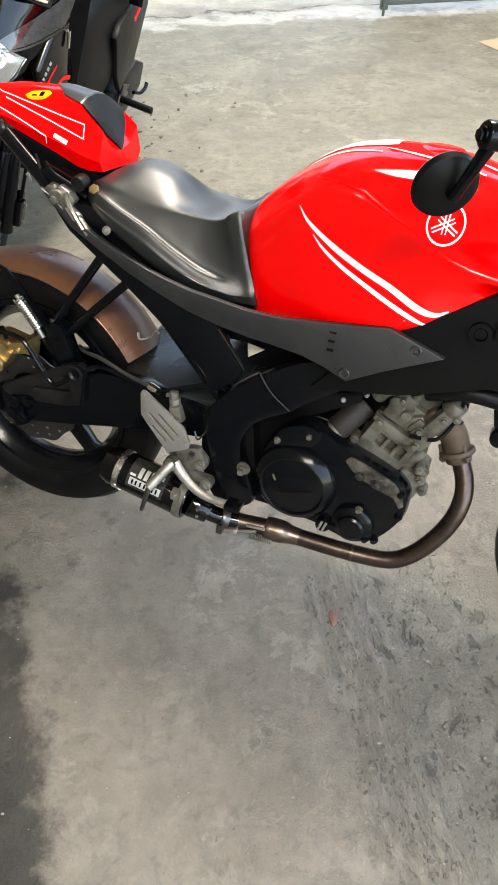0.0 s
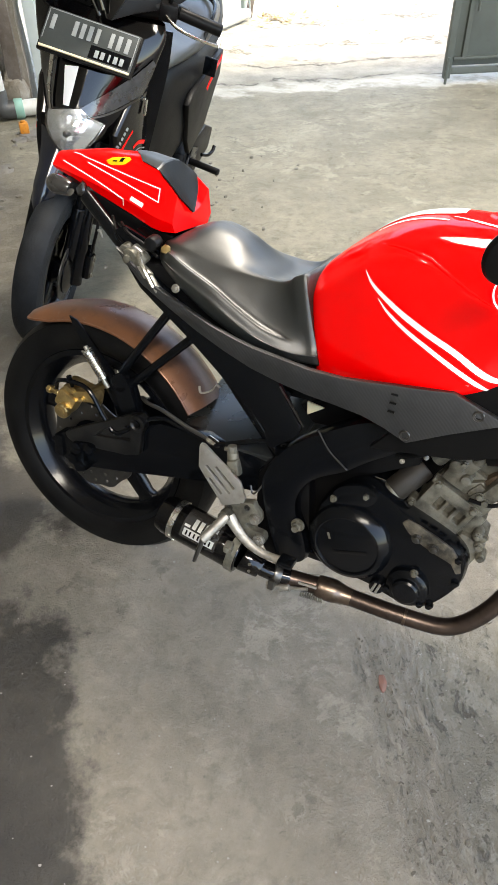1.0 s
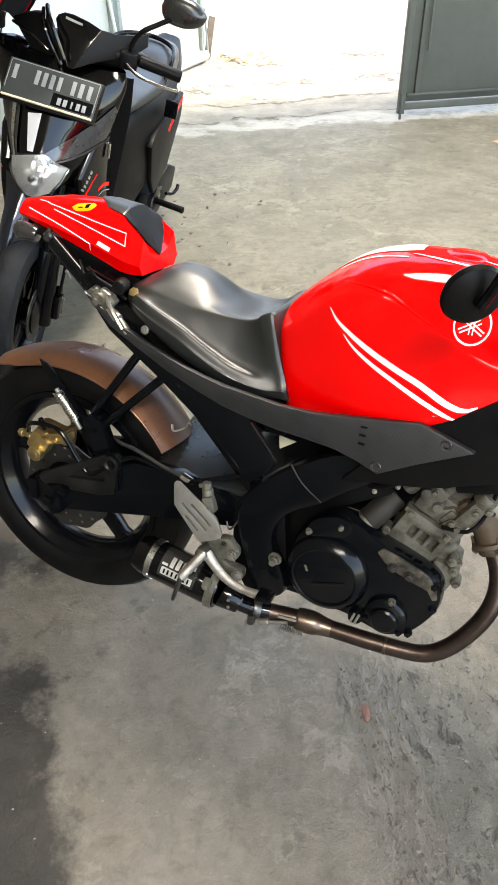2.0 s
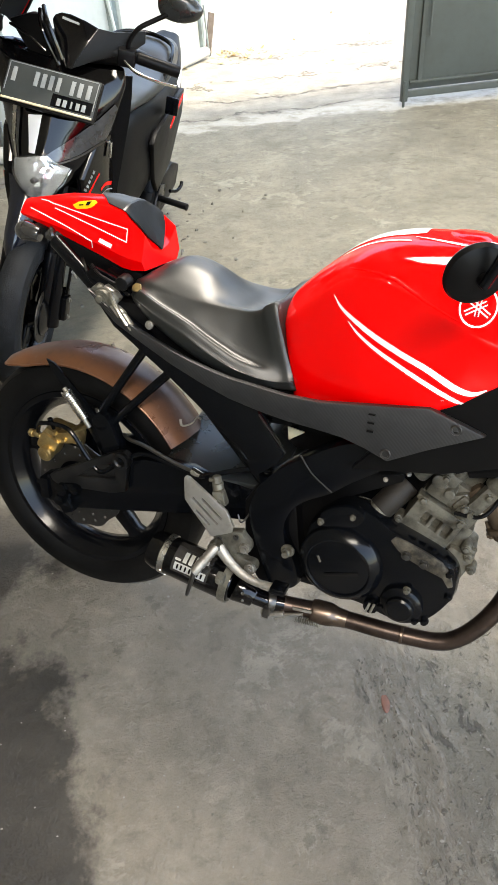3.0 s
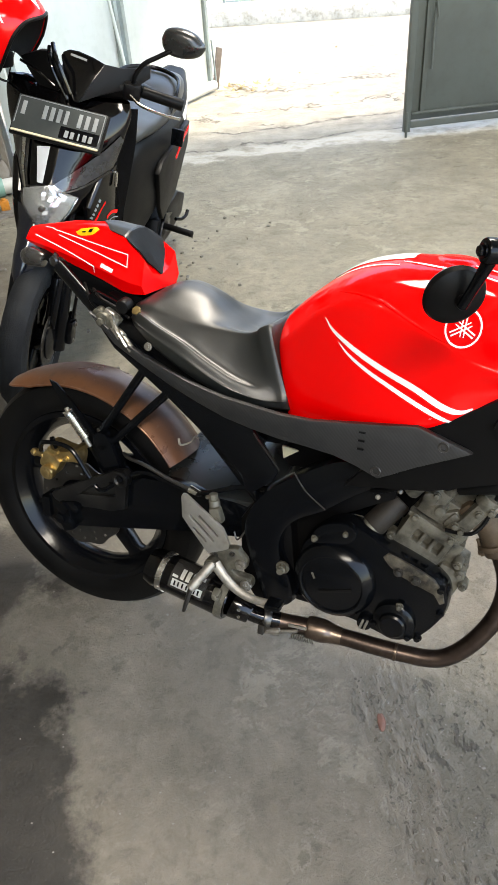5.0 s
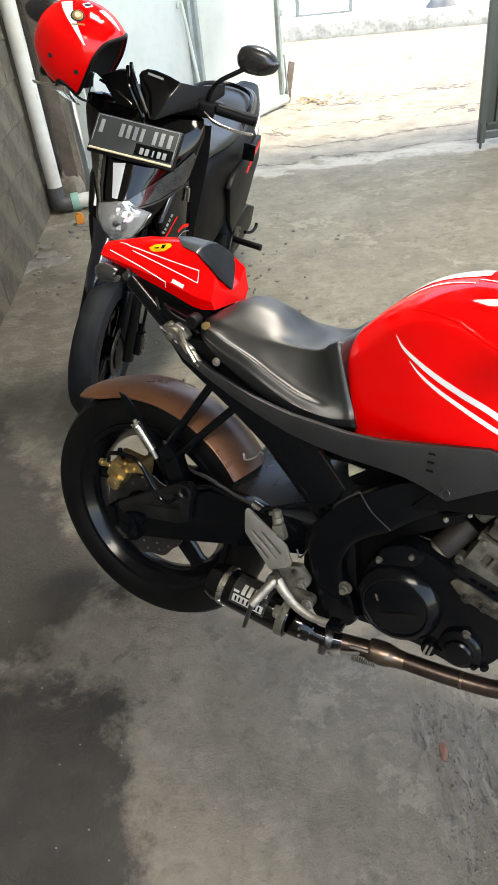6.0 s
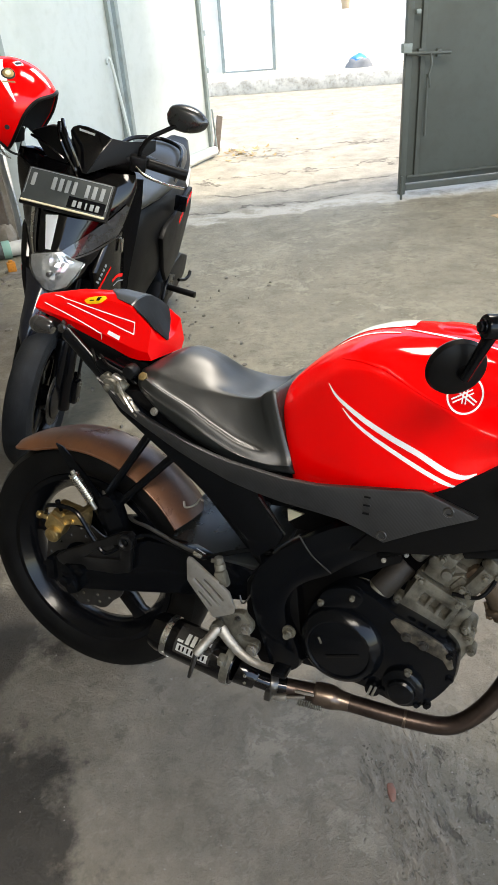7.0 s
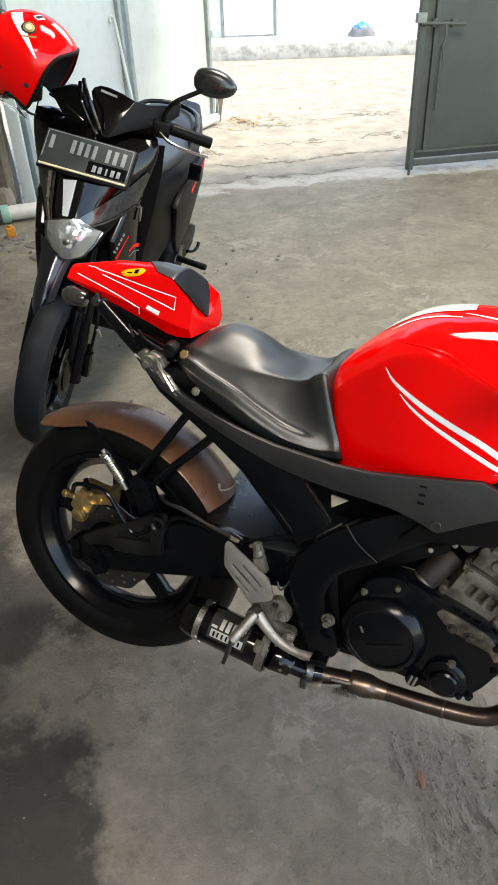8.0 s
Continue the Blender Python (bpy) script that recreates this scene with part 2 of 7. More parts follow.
def ground_mat():
    """Worn concrete: trowelled grey inside, paler and cracked past the gate, with a damp stain and a scuffed patch."""
    m, nt, p = node_mat("worn_concrete")
    co = nt.nodes.new("ShaderNodeTexCoord").outputs["Object"]
    sep = nt.nodes.new("ShaderNodeSeparateXYZ")
    nt.links.new(co, sep.inputs[0])
    x, y = sep.outputs[0], sep.outputs[1]
    v = calc(nt, "ADD", calc(nt, "MULTIPLY", x, -SIN_R), calc(nt, "MULTIPLY", y, COS_R))
    n_big = ramp_noise(nt, co, 0.9, 0.3, 0.7, 5)
    n_mid = ramp_noise(nt, co, 4.5, 0.36, 0.62, 12, 0.72)
    n_fine = ramp_noise(nt, co, 22, 0.40, 0.66, 10, 0.75)
    n_grit = ramp_noise(nt, co, 140, 0.3, 0.75, 4, 0.7)
    c = mix(nt, n_mid, (0.262, 0.241, 0.209), (0.150, 0.137, 0.119))
    c = mix(nt, calc(nt, "MULTIPLY", n_big, 0.6), c, (0.204, 0.179, 0.144))
    c = mix(nt, calc(nt, "MULTIPLY", n_fine, 0.30), c, (0.082, 0.076, 0.065))
    c = mix(nt, calc(nt, "MULTIPLY", ramp_noise(nt, co, 31, 0.56, 0.70, 9, 0.75), 0.5), c, (0.31, 0.292, 0.255))
    c = mix(nt, calc(nt, "MULTIPLY", n_grit, 0.2), c, (0.29, 0.275, 0.245))
    stretch = nt.nodes.new("ShaderNodeMapping")
    stretch.inputs["Rotation"].default_value[2] = radians(62)
    stretch.inputs["Scale"].default_value = (1.0, 7.0, 1.0)
    nt.links.new(co, stretch.inputs["Vector"])
    streak = ramp_noise(nt, stretch.outputs[0], 3.2, 0.52, 0.72, 8, 0.7)
    c = mix(nt, calc(nt, "MULTIPLY", streak, 0.05), c, (0.10, 0.094, 0.083))
    smudge = ramp_noise(nt, co, 3.3, 0.50, 0.66, 12, 0.72, 0.5)
    c = mix(nt, calc(nt, "MULTIPLY", smudge, 0.45), c, (0.112, 0.102, 0.080))
    cloud = ramp_noise(nt, co, 1.9, 0.47, 0.62, 7, 0.6, 0.8)
    c = mix(nt, calc(nt, "MULTIPLY", cloud, 0.42), c, (0.125, 0.114, 0.094))
    # thin skin of cement worn through in sharp-edged patches
    skin_f = calc(nt, "MULTIPLY", ramp_noise(nt, co, 6.5, 0.53, 0.56, 14, 0.74, 0.4), ramp_noise(nt, co, 1.7, 0.42, 0.62, 4))
    c = mix(nt, calc(nt, "MULTIPLY", skin_f, 0.7), c, (0.310, 0.290, 0.250))
    scab_f = calc(nt, "MULTIPLY", ramp_noise(nt, co, 11, 0.585, 0.61, 13, 0.72, 0.3), ramp_noise(nt, co, 2.3, 0.46, 0.60, 4))
    c = mix(nt, calc(nt, "MULTIPLY", scab_f, 0.8), c, (0.090, 0.083, 0.068))
    speck = ramp_noise(nt, co, 13, 0.46, 0.60, 7, 0.66)
    c = mix(nt, calc(nt, "MULTIPLY", speck, 0.24), c, (0.125, 0.120, 0.100))
    fleck = ramp_noise(nt, co, 26, 0.56, 0.64, 7, 0.66, 0.3)
    c = mix(nt, calc(nt, "MULTIPLY", fleck, 0.32), c, (0.088, 0.080, 0.068))
    blot = ramp_noise(nt, co, 8.5, 0.56, 0.66, 9, 0.68, 0.6)
    c = mix(nt, calc(nt, "MULTIPLY", blot, 0.45), c, (0.085, 0.078, 0.062))
    c = mix(nt, 1.0, c, (1.015, 1.0, 0.962), "MULTIPLY")
    # slightly lighter and greener towards the gate
    far_tone = nt.nodes.new("ShaderNodeMapRange")
    far_tone.inputs["From Min"].default_value, far_tone.inputs["From Max"].default_value = 1.7, 3.0
    nt.links.new(calc(nt, "ADD", v, calc(nt, "MULTIPLY", n_big, 0.5)), far_tone.inputs["Value"])
    c = mix(nt, far_tone.outputs["Result"], c, (1.07, 1.09, 0.99), "MULTIPLY")
    # the paler slab outside the gate, its edge broken by noise
    edge = calc(nt, "ADD", v, calc(nt, "MULTIPLY", ramp_noise(nt, co, 2.2, 0.2, 0.8, 6), 0.5))
    out = nt.nodes.new("ShaderNodeMapRange")
    out.inputs["From Min"].default_value, out.inputs["From Max"].default_value = 5.35, 5.7
    nt.links.new(edge, out.inputs["Value"])
    pale = mix(nt, n_mid, (0.37, 0.345, 0.285), (0.20, 0.185, 0.15))
    pale = mix(nt, calc(nt, "MULTIPLY", n_fine, 0.4), pale, (0.26, 0.24, 0.195))
    c = mix(nt, out.outputs["Result"], c, pale)
    # broken strip under the engine: along runs with it, across is measured from its middle line
    bx, by = calc(nt, "SUBTRACT", x, 0.225), calc(nt, "SUBTRACT", y, 0.87)
    across = calc(nt, "ADD", calc(nt, "MULTIPLY", bx, 0.970), calc(nt, "MULTIPLY", by, 0.243))
    along = calc(nt, "SUBTRACT", calc(nt, "MULTIPLY", bx, 0.243), calc(nt, "MULTIPLY", by, 0.970))
    wander = calc(nt, "MULTIPLY", calc(nt, "SUBTRACT", ramp_noise(nt, co, 7, 0.2, 0.8, 8, 0.7), 0.5), 0.10)

    def between(value, lo, hi):
        r = nt.nodes.new("ShaderNodeMapRange")
        r.inputs["From Min"].default_value, r.inputs["From Max"].default_value = lo, hi
        nt.links.new(value, r.inputs["Value"])
        return r.outputs["Result"]

    ends = calc(nt, "MULTIPLY", between(along, -0.30, -0.17), between(along, 0.75, 0.45))
    strip_f = calc(nt, "MULTIPLY", between(calc(nt, "ABSOLUTE", calc(nt, "ADD", across, wander)), 0.085, 0.045), ends)
    low_f = calc(nt, "MULTIPLY", calc(nt, "MULTIPLY", between(calc(nt, "ADD", across, wander), 0.03, 0.06), between(calc(nt, "ADD", across, calc(nt, "MULTIPLY", wander, 1.6)), 0.36, 0.24)), ends)
    pulled = nt.nodes.new("ShaderNodeCombineXYZ")
    nt.links.new(calc(nt, "MULTIPLY", across, 3.2), pulled.inputs[0])
    nt.links.new(along, pulled.inputs[1])
    drawn = nt.nodes.new("ShaderNodeCombineXYZ")
    nt.links.new(calc(nt, "MULTIPLY", across, 1.5), drawn.inputs[0])
    nt.links.new(along, drawn.inputs[1])
    ridge = ramp_noise(nt, pulled.outputs[0], 11, 0.44, 0.60, 9, 0.66, 0.3)
    gash = ramp_noise(nt, pulled.outputs[0], 17, 0.60, 0.64, 8, 0.64, 0.4)
    hole = ramp_noise(nt, drawn.outputs[0], 15, 0.58, 0.615, 12, 0.7, 0.5)
    pock = ramp_noise(nt, drawn.outputs[0], 42, 0.60, 0.66, 6, 0.66)
    crust = ramp_noise(nt, drawn.outputs[0], 12, 0.52, 0.555, 13, 0.72, 0.4)
    c = mix(nt, calc(nt, "MULTIPLY", low_f, 0.72), c, (0.132, 0.126, 0.104))
    c = mix(nt, calc(nt, "MULTIPLY", calc(nt, "MULTIPLY", crust, low_f), 0.4), c, (0.240, 0.228, 0.195))
    c = mix(nt, calc(nt, "MULTIPLY", strip_f, 0.55), c, mix(nt, ridge, (0.150, 0.136, 0.110), (0.285, 0.262, 0.222)))
    crack_f = calc(nt, "MAXIMUM", calc(nt, "MULTIPLY", gash, strip_f), calc(nt, "MAXIMUM", calc(nt, "MULTIPLY", hole, low_f), calc(nt, "MULTIPLY", pock, calc(nt, "MAXIMUM", strip_f, low_f))))
    c = mix(nt, calc(nt, "MULTIPLY", crack_f, 0.72), c, (0.068, 0.062, 0.050))
    # pale slab edge along the foot of the gate, its sunlit brightness painted in
    foot = calc(nt, "ADD", v, calc(nt, "MULTIPLY", calc(nt, "SUBTRACT", ramp_noise(nt, co, 2.3, 0.2, 0.8, 9, 0.66), 0.5), 0.30))
    foot_f = calc(nt, "MULTIPLY", calc(nt, "MULTIPLY", between(foot, 5.02, 5.07), between(foot, 5.38, 5.26)), ramp_noise(nt, co, 5.5, 0.36, 0.52, 9, 0.7))
    c = mix(nt, calc(nt, "MULTIPLY", foot_f, 0.75), c, (0.46, 0.44, 0.385))
    # long cracks across the threshold
    line_f = None
    for where, scale, swing, width in ((5.82, 1.6, 0.55, 0.040), (5.36, 2.3, 0.32, 0.030), (6.35, 2.0, 0.8, 0.030), (7.3, 1.3, 1.4, 0.034)):
        wig = calc(nt, "MULTIPLY", calc(nt, "SUBTRACT", ramp_noise(nt, co, scale, 0.2, 0.8, 8, 0.62), 0.5), swing)
        line = calc(nt, "ABSOLUTE", calc(nt, "SUBTRACT", calc(nt, "ADD", v, wig), where))
        thin = nt.nodes.new("ShaderNodeMapRange")
        thin.inputs["From Min"].default_value, thin.inputs["From Max"].default_value = width, 0.005
        nt.links.new(line, thin.inputs["Value"])
        f = calc(nt, "MULTIPLY", thin.outputs["Result"], ramp_noise(nt, co, scale * 3.1, 0.40, 0.52))
        line_f = f if line_f is None else calc(nt, "MAXIMUM", line_f, f)
    c = mix(nt, calc(nt, "MULTIPLY", line_f, 0.9), c, (0.05, 0.043, 0.032))
    # pits and dark specks
    pits = ramp_noise(nt, co, 55, 0.68, 0.74, 3)
    c = mix(nt, calc(nt, "MULTIPLY", pits, 0.55), c, (0.09, 0.088, 0.08))
    # old dirt along the wall, with the shade of wall and scooter painted in
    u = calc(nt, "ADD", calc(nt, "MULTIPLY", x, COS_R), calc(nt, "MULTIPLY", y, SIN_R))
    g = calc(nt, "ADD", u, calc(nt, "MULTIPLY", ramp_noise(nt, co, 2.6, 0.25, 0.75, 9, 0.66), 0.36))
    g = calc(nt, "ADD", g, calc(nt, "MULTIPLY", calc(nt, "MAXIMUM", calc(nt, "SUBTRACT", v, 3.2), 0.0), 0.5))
    dirt_shade = nt.nodes.new("ShaderNodeMapRange")
    dirt_shade.inputs["From Min"].default_value, dirt_shade.inputs["From Max"].default_value = -0.05, -0.30
    nt.links.new(g, dirt_shade.inputs["Value"])
    dirt_shade_f = calc(nt, "MULTIPLY", dirt_shade.outputs["Result"], calc(nt, "SUBTRACT", 0.95, calc(nt, "MULTIPLY", n_mid, 0.35)))
    c = mix(nt, dirt_shade_f, c, (0.075, 0.066, 0.050))
    flake = calc(nt, "MULTIPLY", ramp_noise(nt, co, 9, 0.52, 0.55, 13, 0.72, 0.4), calc(nt, "MULTIPLY", dirt_shade.outputs["Result"], 0.6))
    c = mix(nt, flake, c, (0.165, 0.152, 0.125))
    # damp stain beside the rear wheel
    wob = calc(nt, "MULTIPLY", calc(nt, "SUBTRACT", ramp_noise(nt, co, 6.5, 0.2, 0.8, 9, 0.72), 0.5), 0.27)
    side = calc(nt, "ADD", calc(nt, "ADD", x, 0.385), calc(nt, "MULTIPLY", calc(nt, "SUBTRACT", y, 0.74), 0.37))
    far_end = calc(nt, "SUBTRACT", y, 1.08)
    near_end = calc(nt, "MAXIMUM", calc(nt, "SUBTRACT", -0.05, y), calc(nt, "SUBTRACT", -1.0, x))
    sd = calc(nt, "ADD", calc(nt, "MAXIMUM", calc(nt, "MAXIMUM", side, far_end), near_end), wob)
    stain = nt.nodes.new("ShaderNodeMapRange")
    stain.inputs["From Min"].default_value, stain.inputs["From Max"].default_value = 0.03, -0.035
    nt.links.new(sd, stain.inputs["Value"])
    # an older, drier stain between the wheel and the wall
    ox, oy = calc(nt, "ADD", x, 0.565), calc(nt, "SUBTRACT", y, 1.327)
    old = calc(nt, "MAXIMUM", calc(nt, "ADD", ox, calc(nt, "MULTIPLY", oy, 0.91)), calc(nt, "SUBTRACT", calc(nt, "MULTIPLY", ox, 0.9), oy))
    old_f = between(calc(nt, "ADD", old, calc(nt, "MULTIPLY", wob, 1.2)), 0.03, -0.05)
    c = mix(nt, calc(nt, "MULTIPLY", old_f, calc(nt, "ADD", 0.74, calc(nt, "MULTIPLY", n_mid, 0.22))), c, (0.030, 0.026, 0.021))
    stain_f = calc(nt, "MULTIPLY", stain.outputs["Result"], calc(nt, "SUBTRACT", 0.965, calc(nt, "MULTIPLY", n_mid, 0.16)))
    c = mix(nt, stain_f, c, (0.012, 0.0105, 0.009))
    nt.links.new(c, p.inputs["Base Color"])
    rough = calc(nt, "SUBTRACT", 0.74, calc(nt, "MULTIPLY", n_big, 0.16))
    rough = calc(nt, "SUBTRACT", rough, calc(nt, "MULTIPLY", stain.outputs["Result"], 0.12))
    nt.links.new(rough, p.inputs["Roughness"])
    h = calc(nt, "ADD", calc(nt, "MULTIPLY", n_fine, 0.5), calc(nt, "MULTIPLY", n_grit, 0.25))
    h = calc(nt, "SUBTRACT", h, calc(nt, "ADD", calc(nt, "ADD", crack_f, line_f), calc(nt, "MULTIPLY", pits, 0.4)))
    h = calc(nt, "ADD", h, calc(nt, "ADD", calc(nt, "MULTIPLY", calc(nt, "MULTIPLY", ridge, strip_f), 0.9), calc(nt, "MULTIPLY", skin_f, 0.25)))
    bump(nt, p, h, 0.8, 0.007)
    return m


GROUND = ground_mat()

# ---- building helpers ----


def finish(name, bm, mat, sharp=35):
    me = bpy.data.meshes.new(name)
    bmesh.ops.recalc_face_normals(bm, faces=bm.faces)
    bm.to_mesh(me)
    bm.free()
    me.materials.append(mat)
    me.shade_smooth()
    me.set_sharp_from_angle(angle=radians(sharp))
    return me


def part(name, bm, mat, parent=None, label="", sharp=35):
    ob = new(name, finish(name, bm, mat, sharp))
    ob.parent = parent
    if label:
        ob["label"] = label
    return ob


def joined(*bms):
    out = bmesh.new()
    for b in bms:
        me = bpy.data.meshes.new("tmp")
        b.to_mesh(me)
        b.free()
        out.from_mesh(me)
        bpy.data.meshes.remove(me)
    return out


def box(center, size, bevel=0.003, rot=(0, 0, 0), seg=2):
    bm = bmesh.new()
    bmesh.ops.create_cube(bm, size=1)
    bmesh.ops.scale(bm, vec=size, verts=bm.verts)
    if bevel:
        bmesh.ops.bevel(bm, geom=bm.edges[:], offset=min(bevel, min(size) * 0.45), segments=seg, affect="EDGES", profile=0.6)
    bm.transform(pose(*center, *rot))
    return bm


def spline(pts, n):
    """n points of a smooth curve through pts, evenly in parameter."""
    P = np.array(pts, float)
    P = np.vstack([2 * P[0] - P[1], P, 2 * P[-1] - P[-2]])
    out = []
    for s in np.linspace(0, len(pts) - 1, n):
        i = min(int(s), len(pts) - 2)
        t = s - i
        a, b, c, d = P[i : i + 4]
        out.append(0.5 * (2 * b + (c - a) * t + (2 * a - 5 * b + 4 * c - d) * t**2 + (3 * b - a - 3 * c + d) * t**3))
    return np.array(out)


def rings_mesh(rings, closed=True, caps=True):
    """Skin rows of points; closed joins each row's end to its start."""
    bm = bmesh.new()
    vs = [[bm.verts.new(p) for p in r] for r in rings]
    n = len(vs[0])
    for a, b in zip(vs, vs[1:]):
        for i in range(n if closed else n - 1):
            j = (i + 1) % n
            bm.faces.new((a[i], a[j], b[j], b[i]))
    if caps and closed:
        bm.faces.new(vs[0][::-1])
        bm.faces.new(vs[-1])
    return bm


def tube(pts, r, n=None, seg=12, caps=True, flat=1.0):
    """A pipe along a smooth curve; r is one radius or one for each point."""
    rs = [r] * len(pts) if np.isscalar(r) else r
    n = n or (len(pts) if len(pts) == 2 else 6 * len(pts))
    P = spline([(*p, q) for p, q in zip(pts, rs)], n)
    rings, up = [], None
    for i in range(n):
        d = Vector(P[min(i + 1, n - 1)][:3] - P[max(i - 1, 0)][:3]).normalized()
        if up is None:
            up = d.orthogonal().normalized()
        up = (up - d * up.dot(d)).normalized()
        side = d.cross(up)
        rings.append([Vector(P[i][:3]) + (up * math.cos(a) + side * math.sin(a) * flat) * P[i][3] for a in np.linspace(0, 2 * math.pi, seg, endpoint=False)])
    return rings_mesh(rings, True, caps)


def rod(p0, p1, r0, r1=None, seg=20, bevel=0.0):
    """A round bar from p0 to p1 with eased ends."""
    r1 = r0 if r1 is None else r1
    a, b = Vector(p0), Vector(p1)
    d = (b - a).normalized()
    up = d.orthogonal().normalized()
    side = d.cross(up)
    rows = [(0, r0)]
    if bevel:
        L = (b - a).length
        rows = [(0, r0 - bevel), (bevel * 0.3, r0 - bevel * 0.3), (bevel, r0), (L - bevel, r1), (L - bevel * 0.3, r1 - bevel * 0.3), (L, r1 - bevel)]
    else:
        rows = [(0, r0), ((b - a).length, r1)]
    return rings_mesh([[a + d * t + (up * math.cos(q) + side * math.sin(q)) * r for q in np.linspace(0, 2 * math.pi, seg, endpoint=False)] for t, r in rows])


def lathe(profile, center, axis, seg=64, closed=True):
    """Turn a profile of (radius, along axis) round an axis through center; closed profiles give a solid ring."""
    d = Vector(axis).normalized()
    up = d.orthogonal().normalized()
    side = d.cross(up)
    c = Vector(center)
    bm = bmesh.new()
    vs = []
    for q in np.linspace(0, 2 * math.pi, seg, endpoint=False):
        w = up * math.cos(q) + side * math.sin(q)
        vs.append([bm.verts.new(c + w * r + d * a) for r, a in profile])
    n = len(profile)
    for i in range(seg):
        a, b = vs[i], vs[(i + 1) % seg]
        for k in range(n if closed else n - 1):
            m = (k + 1) % n
            bm.faces.new((a[k], a[m], b[m], b[k]))
    if not closed:
        bmesh.ops.remove_doubles(bm, verts=bm.verts, dist=1e-6)
    return bm


def plate(outline, y0, y1, bevel=0.002, holes=(), slant=None, rounded=0):
    """A flat piece with its outline in x and z, from y0 to y1; slant(x, z) shifts it sideways."""
    bm = bmesh.new()
    for loop in (outline, *holes):
        pts = list(loop)
        if rounded and loop is outline:
            pts = [tuple(p) for p in spline(pts + [pts[0]], rounded)[:-1]]
        vs = [bm.verts.new((x, y0, z)) for x, z in pts]
        for a, b in zip(vs, vs[1:] + vs[:1]):
            bm.edges.new((a, b))
    if holes:
        bmesh.ops.triangle_fill(bm, edges=bm.edges[:], use_beauty=True)
    else:
        bm.faces.new(list(bm.verts))
    r = bmesh.ops.extrude_face_region(bm, geom=bm.faces[:])
    bmesh.ops.translate(bm, vec=(0, y1 - y0, 0), verts=[g for g in r["geom"] if isinstance(g, bmesh.types.BMVert)])
    bmesh.ops.recalc_face_normals(bm, faces=bm.faces)
    if bevel:
        sharp = [e for e in bm.edges if len(e.link_faces) == 2 and e.calc_face_angle() > radians(50)]
        bmesh.ops.bevel(bm, geom=sharp, offset=bevel, segments=2, affect="EDGES", profile=0.6)
    if slant:
        for v in bm.verts:
            v.co.y += slant(v.co.x, v.co.z)
    return bm


def loft(stations, nu, nv, section, mirror=True, faceted=False):
    """A smooth body: each station's values, eased along its length, give by section() a half outline, which is mirrored in y."""
    S = spline(stations, nu)
    if faceted:
        S = [np.array(a) + (np.array(b) - np.array(a)) * t for a, b in zip(stations, stations[1:]) for t in (0.0, 0.33, 0.67)] + [np.array(stations[-1])]
    rings = []
    for s in S:
        half = section(s)
        if faceted:
            half = np.array([[a + (b - a) * t for a, b in zip(p, q)] for p, q in zip(half, half[1:]) for t in (0.0, 0.5)] + [half[-1]])
        else:
            half = spline(half, nv)
        ring = [tuple(p) for p in half]
        if mirror:
            back = ring[::-1]
            back = back[1:] if abs(back[0][1]) < 1e-6 else back
            back = back[:-1] if abs(back[-1][1]) < 1e-6 else back
            ring += [(x, -y, z) for x, y, z in back]
        rings.append(ring)
    return rings_mesh(rings)


def tree_of(ob):
    me = ob.data
    return BVHTree.FromPolygons([v.co[:] for v in me.vertices], [p.vertices[:] for p in me.polygons])


def straight(pts, k=5):
    """The same path with points added along its straight runs, so that its corners stay sharp."""
    return [tuple(Vector(a).lerp(Vector(b), i / k)) for a, b in zip(pts, pts[1:]) for i in range(k)] + [tuple(pts[-1])]


def skin(tree, left, right, n=16, m=4, off=0.0015, centre=None):
    """A thin film between two rows of points, each laid on the nearest place of a body."""
    rows = []
    for a, b in zip(spline(left, n), spline(right, n)):
        row = []
        for t in np.linspace(0, 1, m):
            hit, normal, _, _ = tree.find_nearest(Vector(a + (b - a) * t))
            row.append(hit + normal * off)
        rows.append(row)
    return rings_mesh(rows, closed=False)


def ribbon(tree, path, width, n=24, off=0.0012):
    """A stripe of even width along a path on a body."""
    P = [Vector(p) for p in spline(path, n)]
    left, right = [], []
    for i, p in enumerate(P):
        hit, normal, _, _ = tree.find_nearest(p)
        along = (P[min(i + 1, n - 1)] - P[max(i - 1, 0)]).normalized()
        side = normal.cross(along).normalized() * width / 2
        left.append(tuple(hit + side))
        right.append(tuple(hit - side))
    return skin(tree, left, right, n, 3, off)


def decal(tree, left, right, way, n=24, m=4, off=0.0012, thick=0.0):
    """A thin film between two rows of points, laid on a body along a direction."""
    A, B = spline(left, n), spline(right, n)
    way = Vector(way).normalized()
    rows = []
    for a, b in zip(A, B):
        row = []
        for t in np.linspace(0, 1, m):
            p = Vector(a + (b - a) * t)
            hit, normal, _, _ = tree.ray_cast(p, way)
            if hit is None:
                near = tree.find_nearest(p)
                hit, normal = near[0], near[1]
            if normal.dot(way) > 0:
                normal = -normal
            row.append(hit + normal * off)
        rows.append(row)
    bm = rings_mesh(rows, closed=False)
    if thick:
        bmesh.ops.solidify(bm, geom=bm.faces[:], thickness=thick)
    return bm


def bolt(p, way, r=0.006, h=0.006):
    """A hexagon bolt head on a washer, at p, standing out along way."""
    p, w = Vector(p), Vector(way).normalized()
    return joined(rod(p, p + w * h * 0.3, r * 1.35, seg=16), rod(p + w * h * 0.25, p + w * h, r, seg=6, bevel=0.0008))


